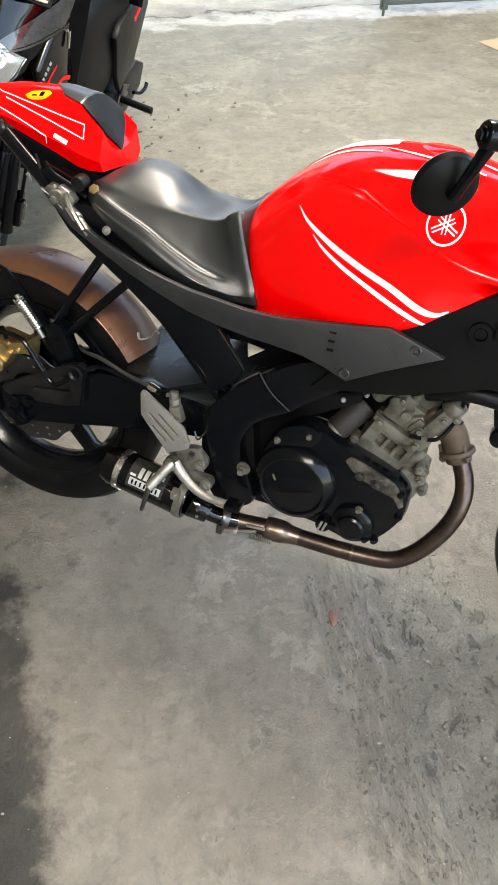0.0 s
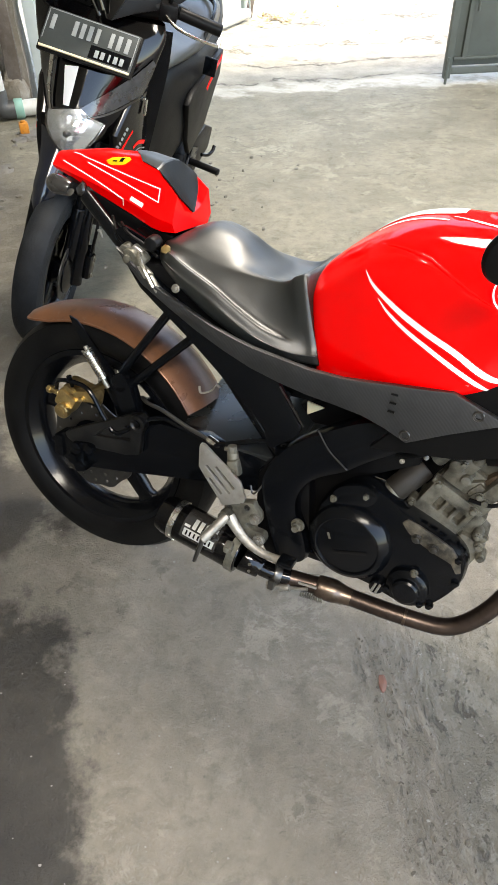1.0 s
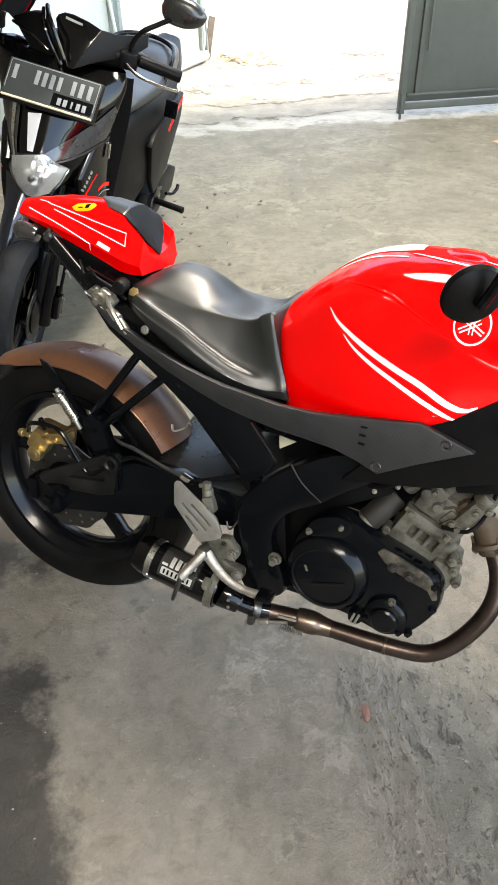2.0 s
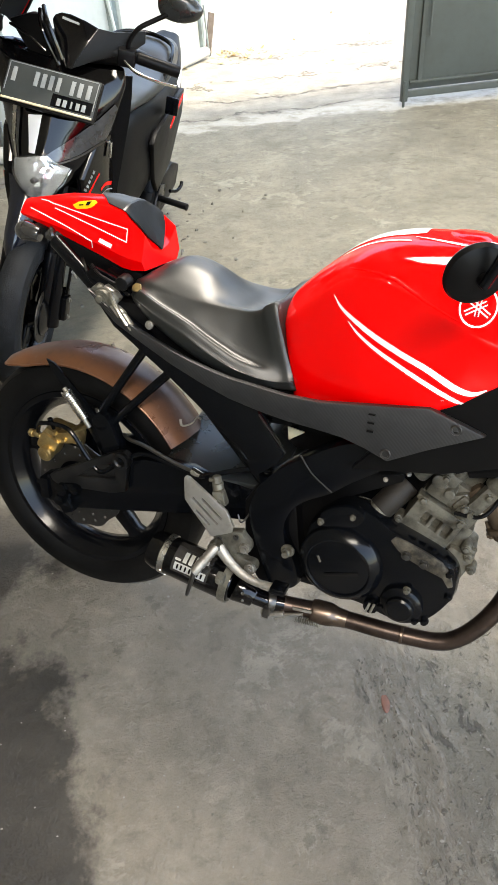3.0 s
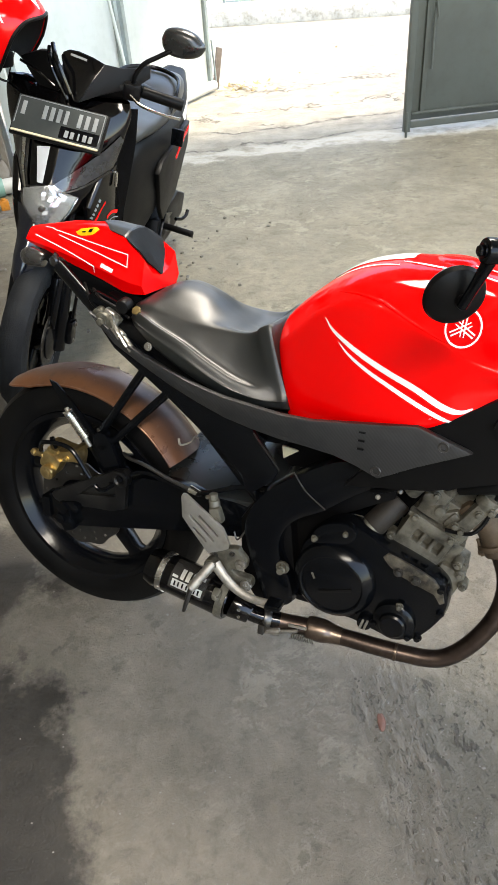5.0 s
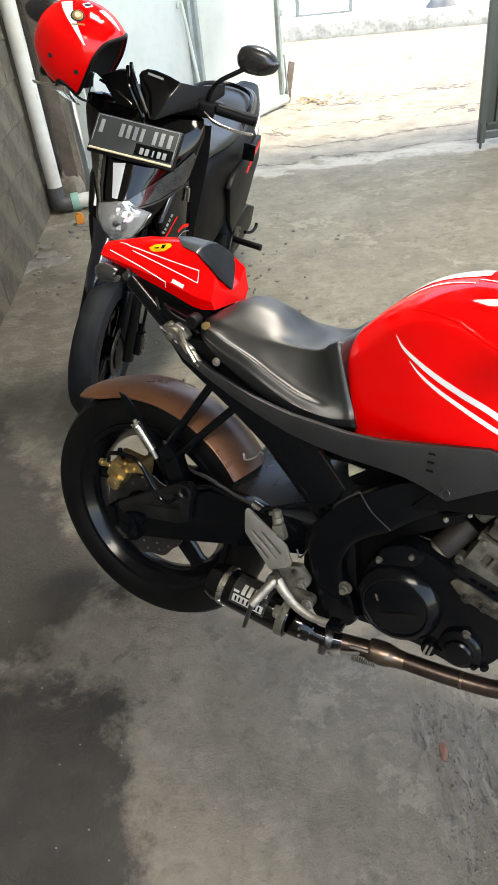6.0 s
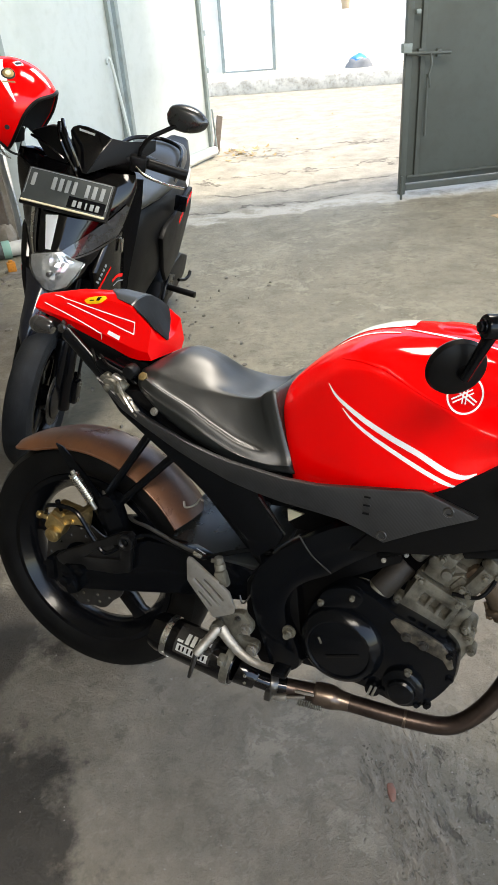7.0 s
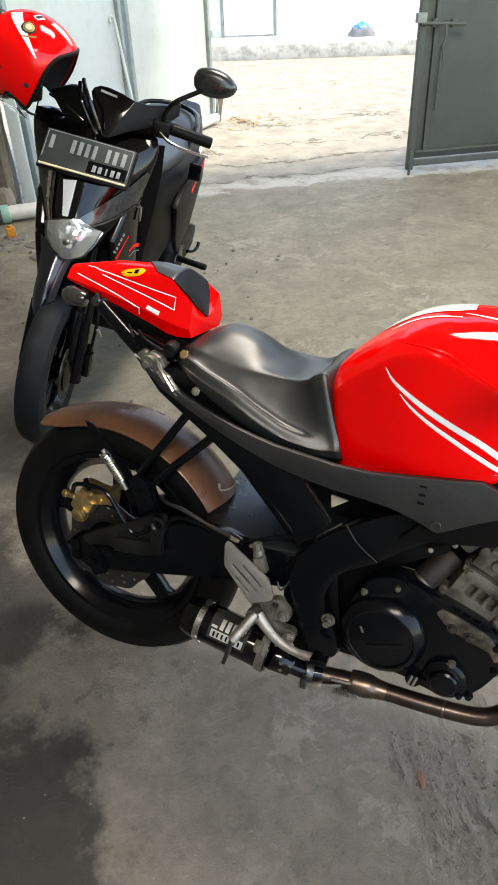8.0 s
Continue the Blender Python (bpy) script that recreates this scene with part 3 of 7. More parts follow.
def thing(name, label, category, m=None, group=""):
    ob = new(name)
    ob.empty_display_size = 0.1
    if m is not None:
        ob.matrix_world = m
    return tagged(ob, label, category, group)


def room(u, v, z):
    """A place from the building's own axes: u along the gate, v outwards."""
    return Vector((u * COS_R - v * SIN_R, u * SIN_R + v * COS_R, z))


ROOM = Matrix.Rotation(ROOM_TURN, 4, "Z")


def setting(name, bm, mat, label, in_room=True, category="", sharp=35):
    if in_room:
        bm.transform(ROOM)
    return tagged(part(name, bm, mat, sharp=sharp), label, category, kind="structure")


def slab(u0, u1, v0, v1, z0, z1, bevel=0.004):
    return box(((u0 + u1) / 2, (v0 + v1) / 2, (z0 + z1) / 2), (u1 - u0, v1 - v0, z1 - z0), bevel)

# ---- setting ----
ground = bmesh.new()
bmesh.ops.create_grid(ground, x_segments=40, y_segments=40, size=400)
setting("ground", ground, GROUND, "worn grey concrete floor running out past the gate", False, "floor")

# shed walls and ceiling, with unseen walls and an eave added to shape the light
WALL_U, GATE_V, TOP = -0.93, 5.1, 3.7
wall_left = setting("wall_left", slab(WALL_U - 0.2, WALL_U - 0.006, -4.0, 5.0, 0, TOP), BLOCK, "grimy concrete block wall with recessed mortar joints")
# the right and back walls are out of view, added to bounce and block light
setting("wall_right_bounce", slab(6.0, 6.2, -4.0, 5.3, 0, 1.3), WALL_WHITE, "unseen low white side wall added to bounce light")
setting("wall_back_blocker", slab(-1.13, 0.35, -2.6, -2.4, 0, 1.2), WALL_WHITE, "unseen low white wall added behind to limit sky light")
setting("wall_gate_right", slab(4.6, 6.0, 5.02, 5.2, 0, 2.4), CONC_DARK, "plain grey wall beside the gate")
setting("wall_gate_left", slab(-1.13, WALL_U + 0.0, 5.0, 5.25, 0, TOP), CONC_DARK, "rough mortar end of the block wall")
BACK = -2.3  # unseen roof edge, set by how much sky light it lets in
strips, v0 = [], BACK
for u, v, w, d, watts in ADDED_LAMPS:
    strips += [slab(-1.13, 5.3, v0, v - d / 2, TOP, TOP + 0.1, 0), slab(-1.13, u - w / 2, v - d / 2, v + d / 2, TOP, TOP + 0.1, 0), slab(u + w / 2, 5.3, v - d / 2, v + d / 2, TOP, TOP + 0.1, 0)]
    v0 = v + d / 2
    # unseen panel added over the opening to block the sun
    setting("sun_block_panel", slab(u - w / 2 - 0.05, u + w / 2 + 0.05, v - d / 2 - 0.05, v + d / 2 + 0.05, TOP + 0.104, TOP + 0.112, 0), PVC, "unseen opaque panel added to keep sun out of the lamp opening", category="roof light")
strips.append(slab(-1.13, 5.3, v0, 5.0, TOP, TOP + 0.1, 0))
setting("ceiling", joined(*strips), CEILING_GREY, "plain grey unseen shed ceiling with two lamp openings")
# out of view, added to keep the sun off the left leaf
setting("eave", slab(-1.13, 2.0, 5.0, 6.25, TOP + 0.006, TOP + 0.06, 0), CEILING_GREY, "unseen eave added to shade the left gate leaf", category="eave")
pier = slab(WALL_U + 0.002, -0.70, 5.0, 5.25, 0, TOP - 0.002, 0)
bmesh.ops.subdivide_edges(pier, edges=pier.edges[:], cuts=14, use_grid_fill=True)
for v in pier.verts:
    v.co += Vector((noise.noise(v.co * 9), noise.noise(v.co * 9 + Vector((5, 0, 0))), 0)) * 0.018
setting("pier", pier, CONC_DARK, "rough crumbling mortar pier beside the gate", category="pier", sharp=80)
setting("plank", slab(-0.80, -0.72, 4.90, 4.94, 0.12, 2.6, 0.003), WOOD, "weathered dark plank standing against the pier", category="plank")

# pale gate post and folded leaf
setting("gate_post", slab(-0.655, -0.585, 5.03, 5.10, 0, 2.45, 0.004), SHEET_PALE, "pale painted steel gate post", category="post")


def leaf_panel(p0, p1, height, sheet, frame, name, label, mid=(), low=0.08):
    """One gate leaf: a thin sheet in a frame of square tube, between two points of the plan."""
    a, b = Vector((*p0, 0)), Vector((*p1, 0))
    run = b - a
    L = run.length
    m = ROOM @ Matrix.Translation(a) @ Matrix.Rotation(math.atan2(run.y, run.x), 4, "Z")
    g = thing(name, label, "gate", m)
    part("sheet", box((L / 2, 0.012, (low + height) / 2 + 0.01), (L - 0.04, 0.004, height - low), 0.001), sheet, g)
    for x in (0.022, L - 0.022):
        part("stile", box((x, 0, 0.03 + height / 2), (0.044, 0.044, height), 0.005), frame, g)
    for z in (0.075, height):
        part("rail", box((L / 2, 0, z), (L - 0.09, 0.04, 0.04), 0.004), frame, g)
    for x in mid:
        part("stiffener", box((x, -0.004, 0.09 + height / 2), (0.03, 0.028, height - 0.12), 0.003), frame, g)
    return g, L


left_gate, L1 = leaf_panel((-0.57, 5.12), (0.14, 6.28), 2.35, SHEET_PALE, POST_GREEN, "left_gate_leaf", "pale painted sheet steel gate leaf folded open")
outer_gate, L2 = leaf_panel((0.17, 6.33), (0.95, 7.42), 2.35, SHEET_PALE, POST_GREEN, "outer_gate_leaf", "pale sheet steel gate leaf standing open in daylight")
part("bottom_roll", rod((0.05, -0.04, 0.055), (L2 - 0.02, -0.04, 0.055), 0.042, seg=20, bevel=0.006), PVC, outer_gate, "white round tube along the bottom")
for z in (0.75, 1.05, 1.4):
    part("hinge_lug", box((L2 + 0.018, -0.01, z), (0.035, 0.025, 0.045), 0.004), POST_GREEN, outer_gate)
part("drop_bar", rod((L2 + 0.05, -0.03, 0.0), (L2 + 0.03, -0.02, 0.42), 0.008), POST_GREEN, outer_gate)
prop = thing("prop_rod", "thin pale rod leaning against the gate leaf", "rod")
part("shaft", rod(room(0.20, 5.93, 0.0), room(0.098, 6.16, 0.96), 0.012, bevel=0.003), SHEET_PALE, prop)
part("hook", tube([room(0.098, 6.16, 0.955), room(0.09, 6.175, 0.985), room(0.07, 6.17, 0.99), room(0.065, 6.15, 0.96)], 0.009), SHEET_PALE, prop)

right_gate, L3 = leaf_panel((1.995, GATE_V), (4.55, GATE_V - 0.02), 2.35, GATE_SHADED, GATE_SHADED, "right_gate_leaf", "closed grey-green sheet steel gate leaf, backlit shade in its colour", mid=(0.12, 1.3), low=0.092)
part("slide_bolt", joined(rod((0.0, -0.045, 0.93), (0.30, -0.045, 0.915), 0.011, bevel=0.002), box((0.09, -0.034, 0.93), (0.03, 0.03, 0.045), 0.003), box((0.22, -0.034, 0.92), (0.03, 0.03, 0.045), 0.003)), GATE_SHADED, right_gate, "steel slide bolt in the gate's backlit tone")
part("bolt_handle", tube([(0.16, -0.05, 0.925), (0.165, -0.06, 0.86), (0.15, -0.06, 0.80)], 0.007), GATE_SHADED, right_gate)
part("catch_box", box((0.0, -0.03, 0.96), (0.06, 0.05, 0.055), 0.004), POST_GREEN, right_gate)
part("drop_bolt", joined(rod((0.155, -0.04, 0.42), (0.15, -0.04, 0.80), 0.008), tube([(0.15, -0.04, 0.78), (0.15, -0.06, 0.80), (0.165, -0.06, 0.72)], 0.006)), GATE_SHADED, right_gate)
part("foot_pin", rod((0.012, -0.03, 0.0), (0.012, -0.03, 0.16), 0.009), GATE_SHADED, right_gate)
part("lower_rail", box((L3 / 2, -0.006, 0.15), (L3 - 0.1, 0.03, 0.016), 0.003), GATE_SHADED, right_gate)
for z in (1.16, 1.30):
    part("lug", box((0.066, -0.03, z), (0.03, 0.03, 0.025), 0.003), POST_GREEN, right_gate)

# downpipe
pipe = thing("downpipe", "white plastic downpipe with a grey elbow at the floor", "pipe")
part("pipe_shaft", rod(room(-0.862, 4.80, 0.16), room(-0.862, 4.80, TOP - 0.01), 0.046, seg=28), PVC, pipe)
part("elbow", tube([room(-0.862, 4.80, 0.17), room(-0.862, 4.80, 0.10), room(-0.84, 4.80, 0.062), room(-0.78, 4.82, 0.056)], [0.052, 0.054, 0.054, 0.053], seg=24), PVC_GREY, pipe, "dark grey plastic elbow")
part("coupling", rod(room(-0.785, 4.82, 0.056), room(-0.735, 4.83, 0.056), 0.057, seg=24, bevel=0.004), GREEN_TAPE, pipe, "pale green coupling")
part("pipe_tail", rod(room(-0.737, 4.83, 0.056), room(-0.30, 4.92, 0.056), 0.046, seg=24), PVC, pipe)
orange = thing("orange_block", "small worn orange plastic block on the floor", "block", Matrix.Translation((-1.70, 4.24, 0)))
part("body", box((0, 0, 0.033), (0.052, 0.050, 0.066), 0.010, (0, 0, 25)), ORANGE, orange)
part("cap", rod((0, 0, 0.063), (0, 0, 0.076), 0.014, bevel=0.003), ORANGE, orange)

# across the yard: kerb, white wall with a door
setting("kerb", box((3, 12.75, 0.10), (24, 1.5, 0.21), 0.03, (0, 0, -1.5)), KERB, "weathered raised concrete kerb before the far wall", False, "kerb")
far = box((3, 13.45, 2.4), (24, 0.2, 4.8), 0.01, (0, 0, -1.5))
wall_far = setting("wall_far", far, WALL_WHITE, "sunlit white plastered wall across the yard", False)
door = thing("yard_door", "white painted door in a thin grey frame", "door", Matrix.Translation((-0.62, 13.31, 0.205)) @ Matrix.Rotation(radians(-1.5), 4, "Z"))
part("door_leaf", box((0, 0, 1.02), (0.80, 0.035, 2.02), 0.004), WALL_WHITE, door)
for x in (-0.43, 0.43):
    part("jamb", box((x, -0.012, 1.03), (0.045, 0.05, 2.06), 0.004), POST_GREEN, door)
part("threshold", box((0, -0.012, 0.012), (0.80, 0.05, 0.024), 0.003), POST_GREEN, door)
bag = thing("sheeted_sack", "grey sack under a blue plastic sheet on the kerb", "sack", Matrix.Translation((1.16, 12.75, 0.2)))


def mound(w, d, h, seed, top=1.0):
    bm = bmesh.new()
    bmesh.ops.create_icosphere(bm, subdivisions=3, radius=1)
    for v in bm.verts:
        k = 1 + 0.22 * noise.noise(v.co * 1.7 + Vector((seed, 0, 0)))
        v.co = Vector((v.co.x * w * k, v.co.y * d * k, max(0.0, v.co.z) ** 0.8 * h * k * top))
    return bm


part("sack", mound(0.21, 0.16, 0.15, 2), GREY_BAG, bag)
sheet = mound(0.15, 0.12, 0.19, 7)
part("sheet", sheet, BLUE_BAG, bag, "crumpled blue plastic sheet")
hung = thing("hanging_bucket", "small tan bucket hung on the far wall", "bucket", Matrix.Translation((0.98, 13.25, 1.0)))
part("pail", lathe([(0.0, 0.0), (0.055, 0.0), (0.075, 0.17), (0.068, 0.17), (0.05, 0.008), (0.0, 0.008)], (0, 0, 0), (0, 0, 1), 24, False), CARDBOARD, hung)
part("handle", tube([(-0.07, 0, 0.165), (-0.04, 0.0, 0.25), (0.04, 0, 0.25), (0.07, 0, 0.165)], 0.004), POST_GREEN, hung)

# mortar fallen from the pier
heap = bmesh.new()
bmesh.ops.create_icosphere(heap, subdivisions=4, radius=1.0)
rng = random.Random(21)
knobs = [(Vector((rng.uniform(-1, 1), rng.uniform(-1, 1), rng.uniform(0, 1))).normalized(), rng.uniform(0.12, 0.4), rng.uniform(0.04, 0.22)) for _ in range(40)]
for v in heap.verts:
    p = v.co.copy()
    k = 0.75 + sum(a * math.exp(-((p - q).length / r) ** 2) for q, r, a in knobs) + rng.uniform(-0.012, 0.012)
    v.co = Vector((p.x * 0.15 * k, p.y * 0.085 * k, max(-0.01, p.z * 0.24 * k)))
tagged(part("mortar_heap", heap, CONC_DARK, None, "", 25), "heap of crumbled mortar at the foot of the pier", "rubble").matrix_local = ROOM @ Matrix.Translation((-0.80, 4.905, 0.0))

# broken slab, leaves and small stones by the open leaf
chunk = mound(0.22, 0.13, 0.07, 11)
tagged(part("broken_slab", chunk, KERB), "broken lump of pale concrete beside the gate leaf", "rubble").location = room(1.02, 7.72, 0)
stub = thing("stake", "grey weathered board leaning on the gate leaf", "board")
part("board", box((0, 0, 0), (0.06, 0.018, 0.36), 0.003), WOOD, stub)
stub.matrix_world = Matrix.Translation(room(1.03, 7.52, 0.165)) @ pose(0, 0, 0, -12, 18, 30)


def leaf_mesh(rng):
    n = 7
    L, W = rng.uniform(0.035, 0.075), rng.uniform(0.014, 0.028)
    curl = rng.uniform(0.1, 0.5)
    rows = []
    for i in range(n):
        t = i / (n - 1)
        w = W * math.sin(math.pi * min(0.97, t * 0.94 + 0.03)) ** 0.7
        z = curl * L * (t - 0.5) ** 2 * 2
        rows.append([(L * (t - 0.5), -w / 2, z + curl * w * 0.3), (L * (t - 0.5), 0, z), (L * (t - 0.5), w / 2, z + curl * w * 0.3)])
    return rings_mesh(rows, closed=False)


rng = random.Random(4)
heap = []
for i in range(60):
    b = leaf_mesh(rng)
    r = abs(rng.gauss(0, 0.14))
    a = rng.uniform(0, 6.28)
    p = Vector((-0.47 + r * 1.3 * math.cos(a), 7.42 + r * 1.5 * math.sin(a), 0.004 + rng.uniform(0, 0.035) * max(0, 1 - r * 4)))
    b.transform(Matrix.Translation(p) @ Euler((rng.uniform(-0.3, 0.3), rng.uniform(-0.3, 0.3), rng.uniform(0, 6.28))).to_matrix().to_4x4())
    heap.append(b)
for x, y in ((0.42, 6.95), (0.36, 6.85), (0.1, 8.0), (0.55, 8.6), (-0.1, 9.6), (0.55, 9.5), (1.0, 10.2), (0.02, 7.35), (0.85, 8.1), (-0.6, 9.8)):
    b = leaf_mesh(rng)
    b.transform(Matrix.Translation((x, y, 0.008)) @ Matrix.Rotation(rng.uniform(0, 6.28), 4, "Z"))
    heap.append(b)
tagged(part("dry_leaves", joined(*heap), LEAF), "scatter of curled dry brown leaves on the concrete", "leaves", kind="stuff")

grit = []
for i in range(420):
    s = rng.uniform(0.0007, 0.0019) if rng.random() < 0.93 else rng.uniform(0.002, 0.0034)
    b = bmesh.new()
    bmesh.ops.create_icosphere(b, subdivisions=1, radius=1)
    x, y = rng.uniform(-0.9, 0.75), rng.uniform(0.45, 2.0)
    if rng.random() < 0.35:
        x, y = rng.gauss(0.27, 0.09), rng.gauss(0.8, 0.2)
    b.transform(Matrix.Translation((x, y, s * 0.4)) @ Matrix.Diagonal((s * rng.uniform(0.8, 1.6), s, s * 0.7, 1)))
    grit.append(b)
tagged(part("grit", joined(*grit), GRIT), "loose pale grit scattered over the concrete", "grit", kind="stuff")
chip = mound(0.009, 0.02, 0.004, 3)
# broken skin of the floor near the pipe
rubble = bmesh.new()
rng = random.Random(31)
for k in range(150):
    r = rng.uniform(0.03, 0.12) if k < 26 else rng.uniform(0.006, 0.022) if k < 90 else rng.uniform(0.004, 0.011)
    c = Vector((rng.uniform(-1.95, -1.15), rng.uniform(3.2, 4.3), 0.0)) if k < 90 else Vector((rng.gauss(-0.55, 0.25), rng.gauss(3.3, 0.5), 0.0))
    n = rng.randint(5, 8)
    h = rng.uniform(0.004, 0.012)
    ring = [(c.x + r * rng.uniform(0.6, 1.2) * math.cos(2 * math.pi * q / n), c.y + r * rng.uniform(0.6, 1.2) * math.sin(2 * math.pi * q / n)) for q in range(n)]
    low = [rubble.verts.new((x, y, 0.0)) for x, y in ring]
    top = [rubble.verts.new((c.x + (x - c.x) * 0.88, c.y + (y - c.y) * 0.88, h * rng.uniform(0.7, 1.3))) for x, y in ring]
    rubble.faces.new(top)
    for q in range(n):
        rubble.faces.new((low[q], low[(q + 1) % n], top[(q + 1) % n], top[q]))
tagged(part("rubble", rubble, GRIT_DARK), "flaked crumbs of grey concrete lying by the wall", "rubble", kind="stuff")
tagged(part("brick_chip", chip, BRICK_RED), "small flat red brick chip set in the concrete", "chip").location = (0.183, 0.973, 0)


def chip_mat():
    m, nt, p = node_mat("loose_concrete_chips")
    geo = nt.nodes.new("ShaderNodeNewGeometry")
    co = nt.nodes.new("ShaderNodeTexCoord").outputs["Object"]
    c = mix(nt, geo.outputs["Random Per Island"], (0.070, 0.064, 0.053), (0.155, 0.146, 0.125))
    c = mix(nt, calc(nt, "MULTIPLY", ramp_noise(nt, co, 160, 0.4, 0.7), 0.5), c, (0.16, 0.148, 0.122))
    nt.links.new(c, p.inputs["Base Color"])
    p.inputs["Roughness"].default_value = 0.92
    return m


chips = bmesh.new()
rng = random.Random(12)
for k in range(290):
    if k < 250:
        q, a = rng.gauss(0.0, 0.036), rng.uniform(-0.22, 0.40)
    else:
        q, a = rng.uniform(0.05, 0.28), rng.uniform(-0.24, 0.40)
    cx, cy = 0.225 + 0.970 * q + 0.243 * a, 0.87 + 0.243 * q - 0.970 * a
    r = rng.uniform(0.001, 0.0028) if rng.random() < 0.9 else rng.uniform(0.003, 0.0055)
    n, turn = rng.randint(5, 7), rng.uniform(0, 6.28)
    long = rng.uniform(1.0, 2.4)
    ring = []
    for i in range(n):
        w = 2 * math.pi * i / n
        k1 = rng.uniform(0.7, 1.15)
        u1, v1 = r * k1 * long * math.cos(w), r * k1 * math.sin(w)
        ring.append((cx + u1 * math.cos(turn) - v1 * math.sin(turn), cy + u1 * math.sin(turn) + v1 * math.cos(turn)))
    low = [chips.verts.new((px, py, 0.0)) for px, py in ring]
    top = [chips.verts.new((cx + (px - cx) * 0.78, cy + (py - cy) * 0.78, r * rng.uniform(0.25, 0.65))) for px, py in ring]
    chips.faces.new(top)
    for i in range(n):
        chips.faces.new((low[i], low[(i + 1) % n], top[(i + 1) % n], top[i]))
tagged(part("concrete_chips", chips, chip_mat()), "loose chips of concrete along the broken strip of floor", "rubble", kind="stuff")
card = thing("cardboard_piece", "torn flat piece of tan cardboard on the floor", "cardboard", Matrix.Translation((1.49, 4.75, 0.003)) @ Matrix.Rotation(radians(-62), 4, "Z"))
part("sheet", box((0, 0, 0.0), (0.34, 0.2, 0.005), 0.001), CARDBOARD, card)

# ---- red motorcycle ----
BIKE = Matrix.Translation((-0.468, 1.32, 0)) @ Matrix.Rotation(radians(-21), 4, "Z") @ Matrix.Rotation(radians(-13.5), 4, "X")
bike = thing("motorcycle", "red and black sports motorcycle leaning on its side stand", "motorcycle", BIKE)
R_WHEEL, AXLE = 0.287, 0.287


def wheel(name, center, parent, r, half, spokes, disc_side=-0.062, disc_r=0.105, turn=0.0, label=""):
    """Cast wheel: tyre, rim, hub, spokes and brake disc, with its axle along y."""
    cx, cy, cz = center
    g = new(name)
    g.parent = parent
    g.matrix_local = Matrix.Translation(center) @ Matrix.Rotation(turn, 4, "Z")
    rim_r = r - 0.082
    k = half
    tyre = [(rim_r + 0.004, -k * 0.72), (rim_r + 0.022, -k * 0.98), (rim_r + 0.045, -k), (r - 0.016, -k * 0.86), (r - 0.004, -k * 0.5), (r, 0), (r - 0.004, k * 0.5), (r - 0.016, k * 0.86), (rim_r + 0.045, k), (rim_r + 0.022, k * 0.98), (rim_r + 0.004, k * 0.72)]
    part("tyre", lathe(tyre, (0, 0, 0), (0, 1, 0), 96), RUBBER if disc_side < 0 else TYRE_BLUE, g, "worn black road tyre")
    rim = [(rim_r + 0.008, -k * 0.74), (rim_r + 0.006, -k * 0.82), (rim_r - 0.006, -k * 0.84), (rim_r - 0.012, -k * 0.7), (rim_r - 0.030, -k * 0.34), (rim_r - 0.034, 0), (rim_r - 0.030, k * 0.34), (rim_r - 0.012, k * 0.7), (rim_r - 0.006, k * 0.84), (rim_r + 0.006, k * 0.82), (rim_r + 0.008, k * 0.74), (rim_r - 0.014, k * 0.3), (rim_r - 0.014, -k * 0.3)]
    part("rim", lathe(rim, (0, 0, 0), (0, 1, 0), 96), RIM_BLACK, g, "gloss black cast rim")
    part("hub", lathe([(0.0, -0.05), (0.03, -0.05), (0.034, -0.03), (0.045, -0.015), (0.045, 0.015), (0.034, 0.03), (0.03, 0.05), (0, 0.05)], (0, 0, 0), (0, 1, 0), 40, False), RIM_BLACK, g)
    for i in range(spokes):
        a = 2 * math.pi * i / spokes + radians(52)
        sp = plate([(0.038, -0.026), (0.038, 0.026), (0.10, 0.021), (rim_r - 0.045, 0.017), (rim_r - 0.022, 0.03), (rim_r - 0.022, -0.03), (rim_r - 0.045, -0.017), (0.10, -0.021)], -0.013, 0.013, 0.006)
        sp.transform(Matrix.Rotation(a, 4, "Y"))
        part("spoke", sp, RIM_BLACK, g)
    holes = []
    for ring_r, count in ((disc_r * 0.72, 12), (disc_r * 0.88, 18)):
        for i in range(count):
            a = 2 * math.pi * i / count + ring_r * 40
            holes.append([(ring_r * math.cos(a) + 0.0035 * math.cos(q), ring_r * math.sin(a) + 0.0035 * math.sin(q)) for q in np.linspace(0, 2 * math.pi, 6, endpoint=False)])
    holes.append([(disc_r * 0.55 * math.cos(q), disc_r * 0.55 * math.sin(q)) for q in np.linspace(0, 2 * math.pi, 32, endpoint=False)])
    outline = [((disc_r + (0.003 if disc_side < 0 else 0.0) * math.sin(q * 10)) * math.cos(q), (disc_r + (0.003 if disc_side < 0 else 0.0) * math.sin(q * 10)) * math.sin(q)) for q in np.linspace(0, 2 * math.pi, 90, endpoint=False)]
    part("brake_disc", plate(outline, disc_side, disc_side + 0.004, 0, holes), DARK_STEEL, g, "drilled steel brake disc" if disc_side < 0 else "dark drilled brake disc")
    part("disc_carrier", lathe([(0.0, disc_side + 0.004), (0.066, disc_side + 0.004), (0.066, disc_side + 0.010), (0.03, disc_side + 0.022), (0, disc_side + 0.022)], (0, 0, 0), (0, 1, 0), 40, False), RIM_BLACK, g)
    return g


rear_wheel = wheel("rear_wheel", (0, 0, AXLE), bike, R_WHEEL, 0.052, 5)

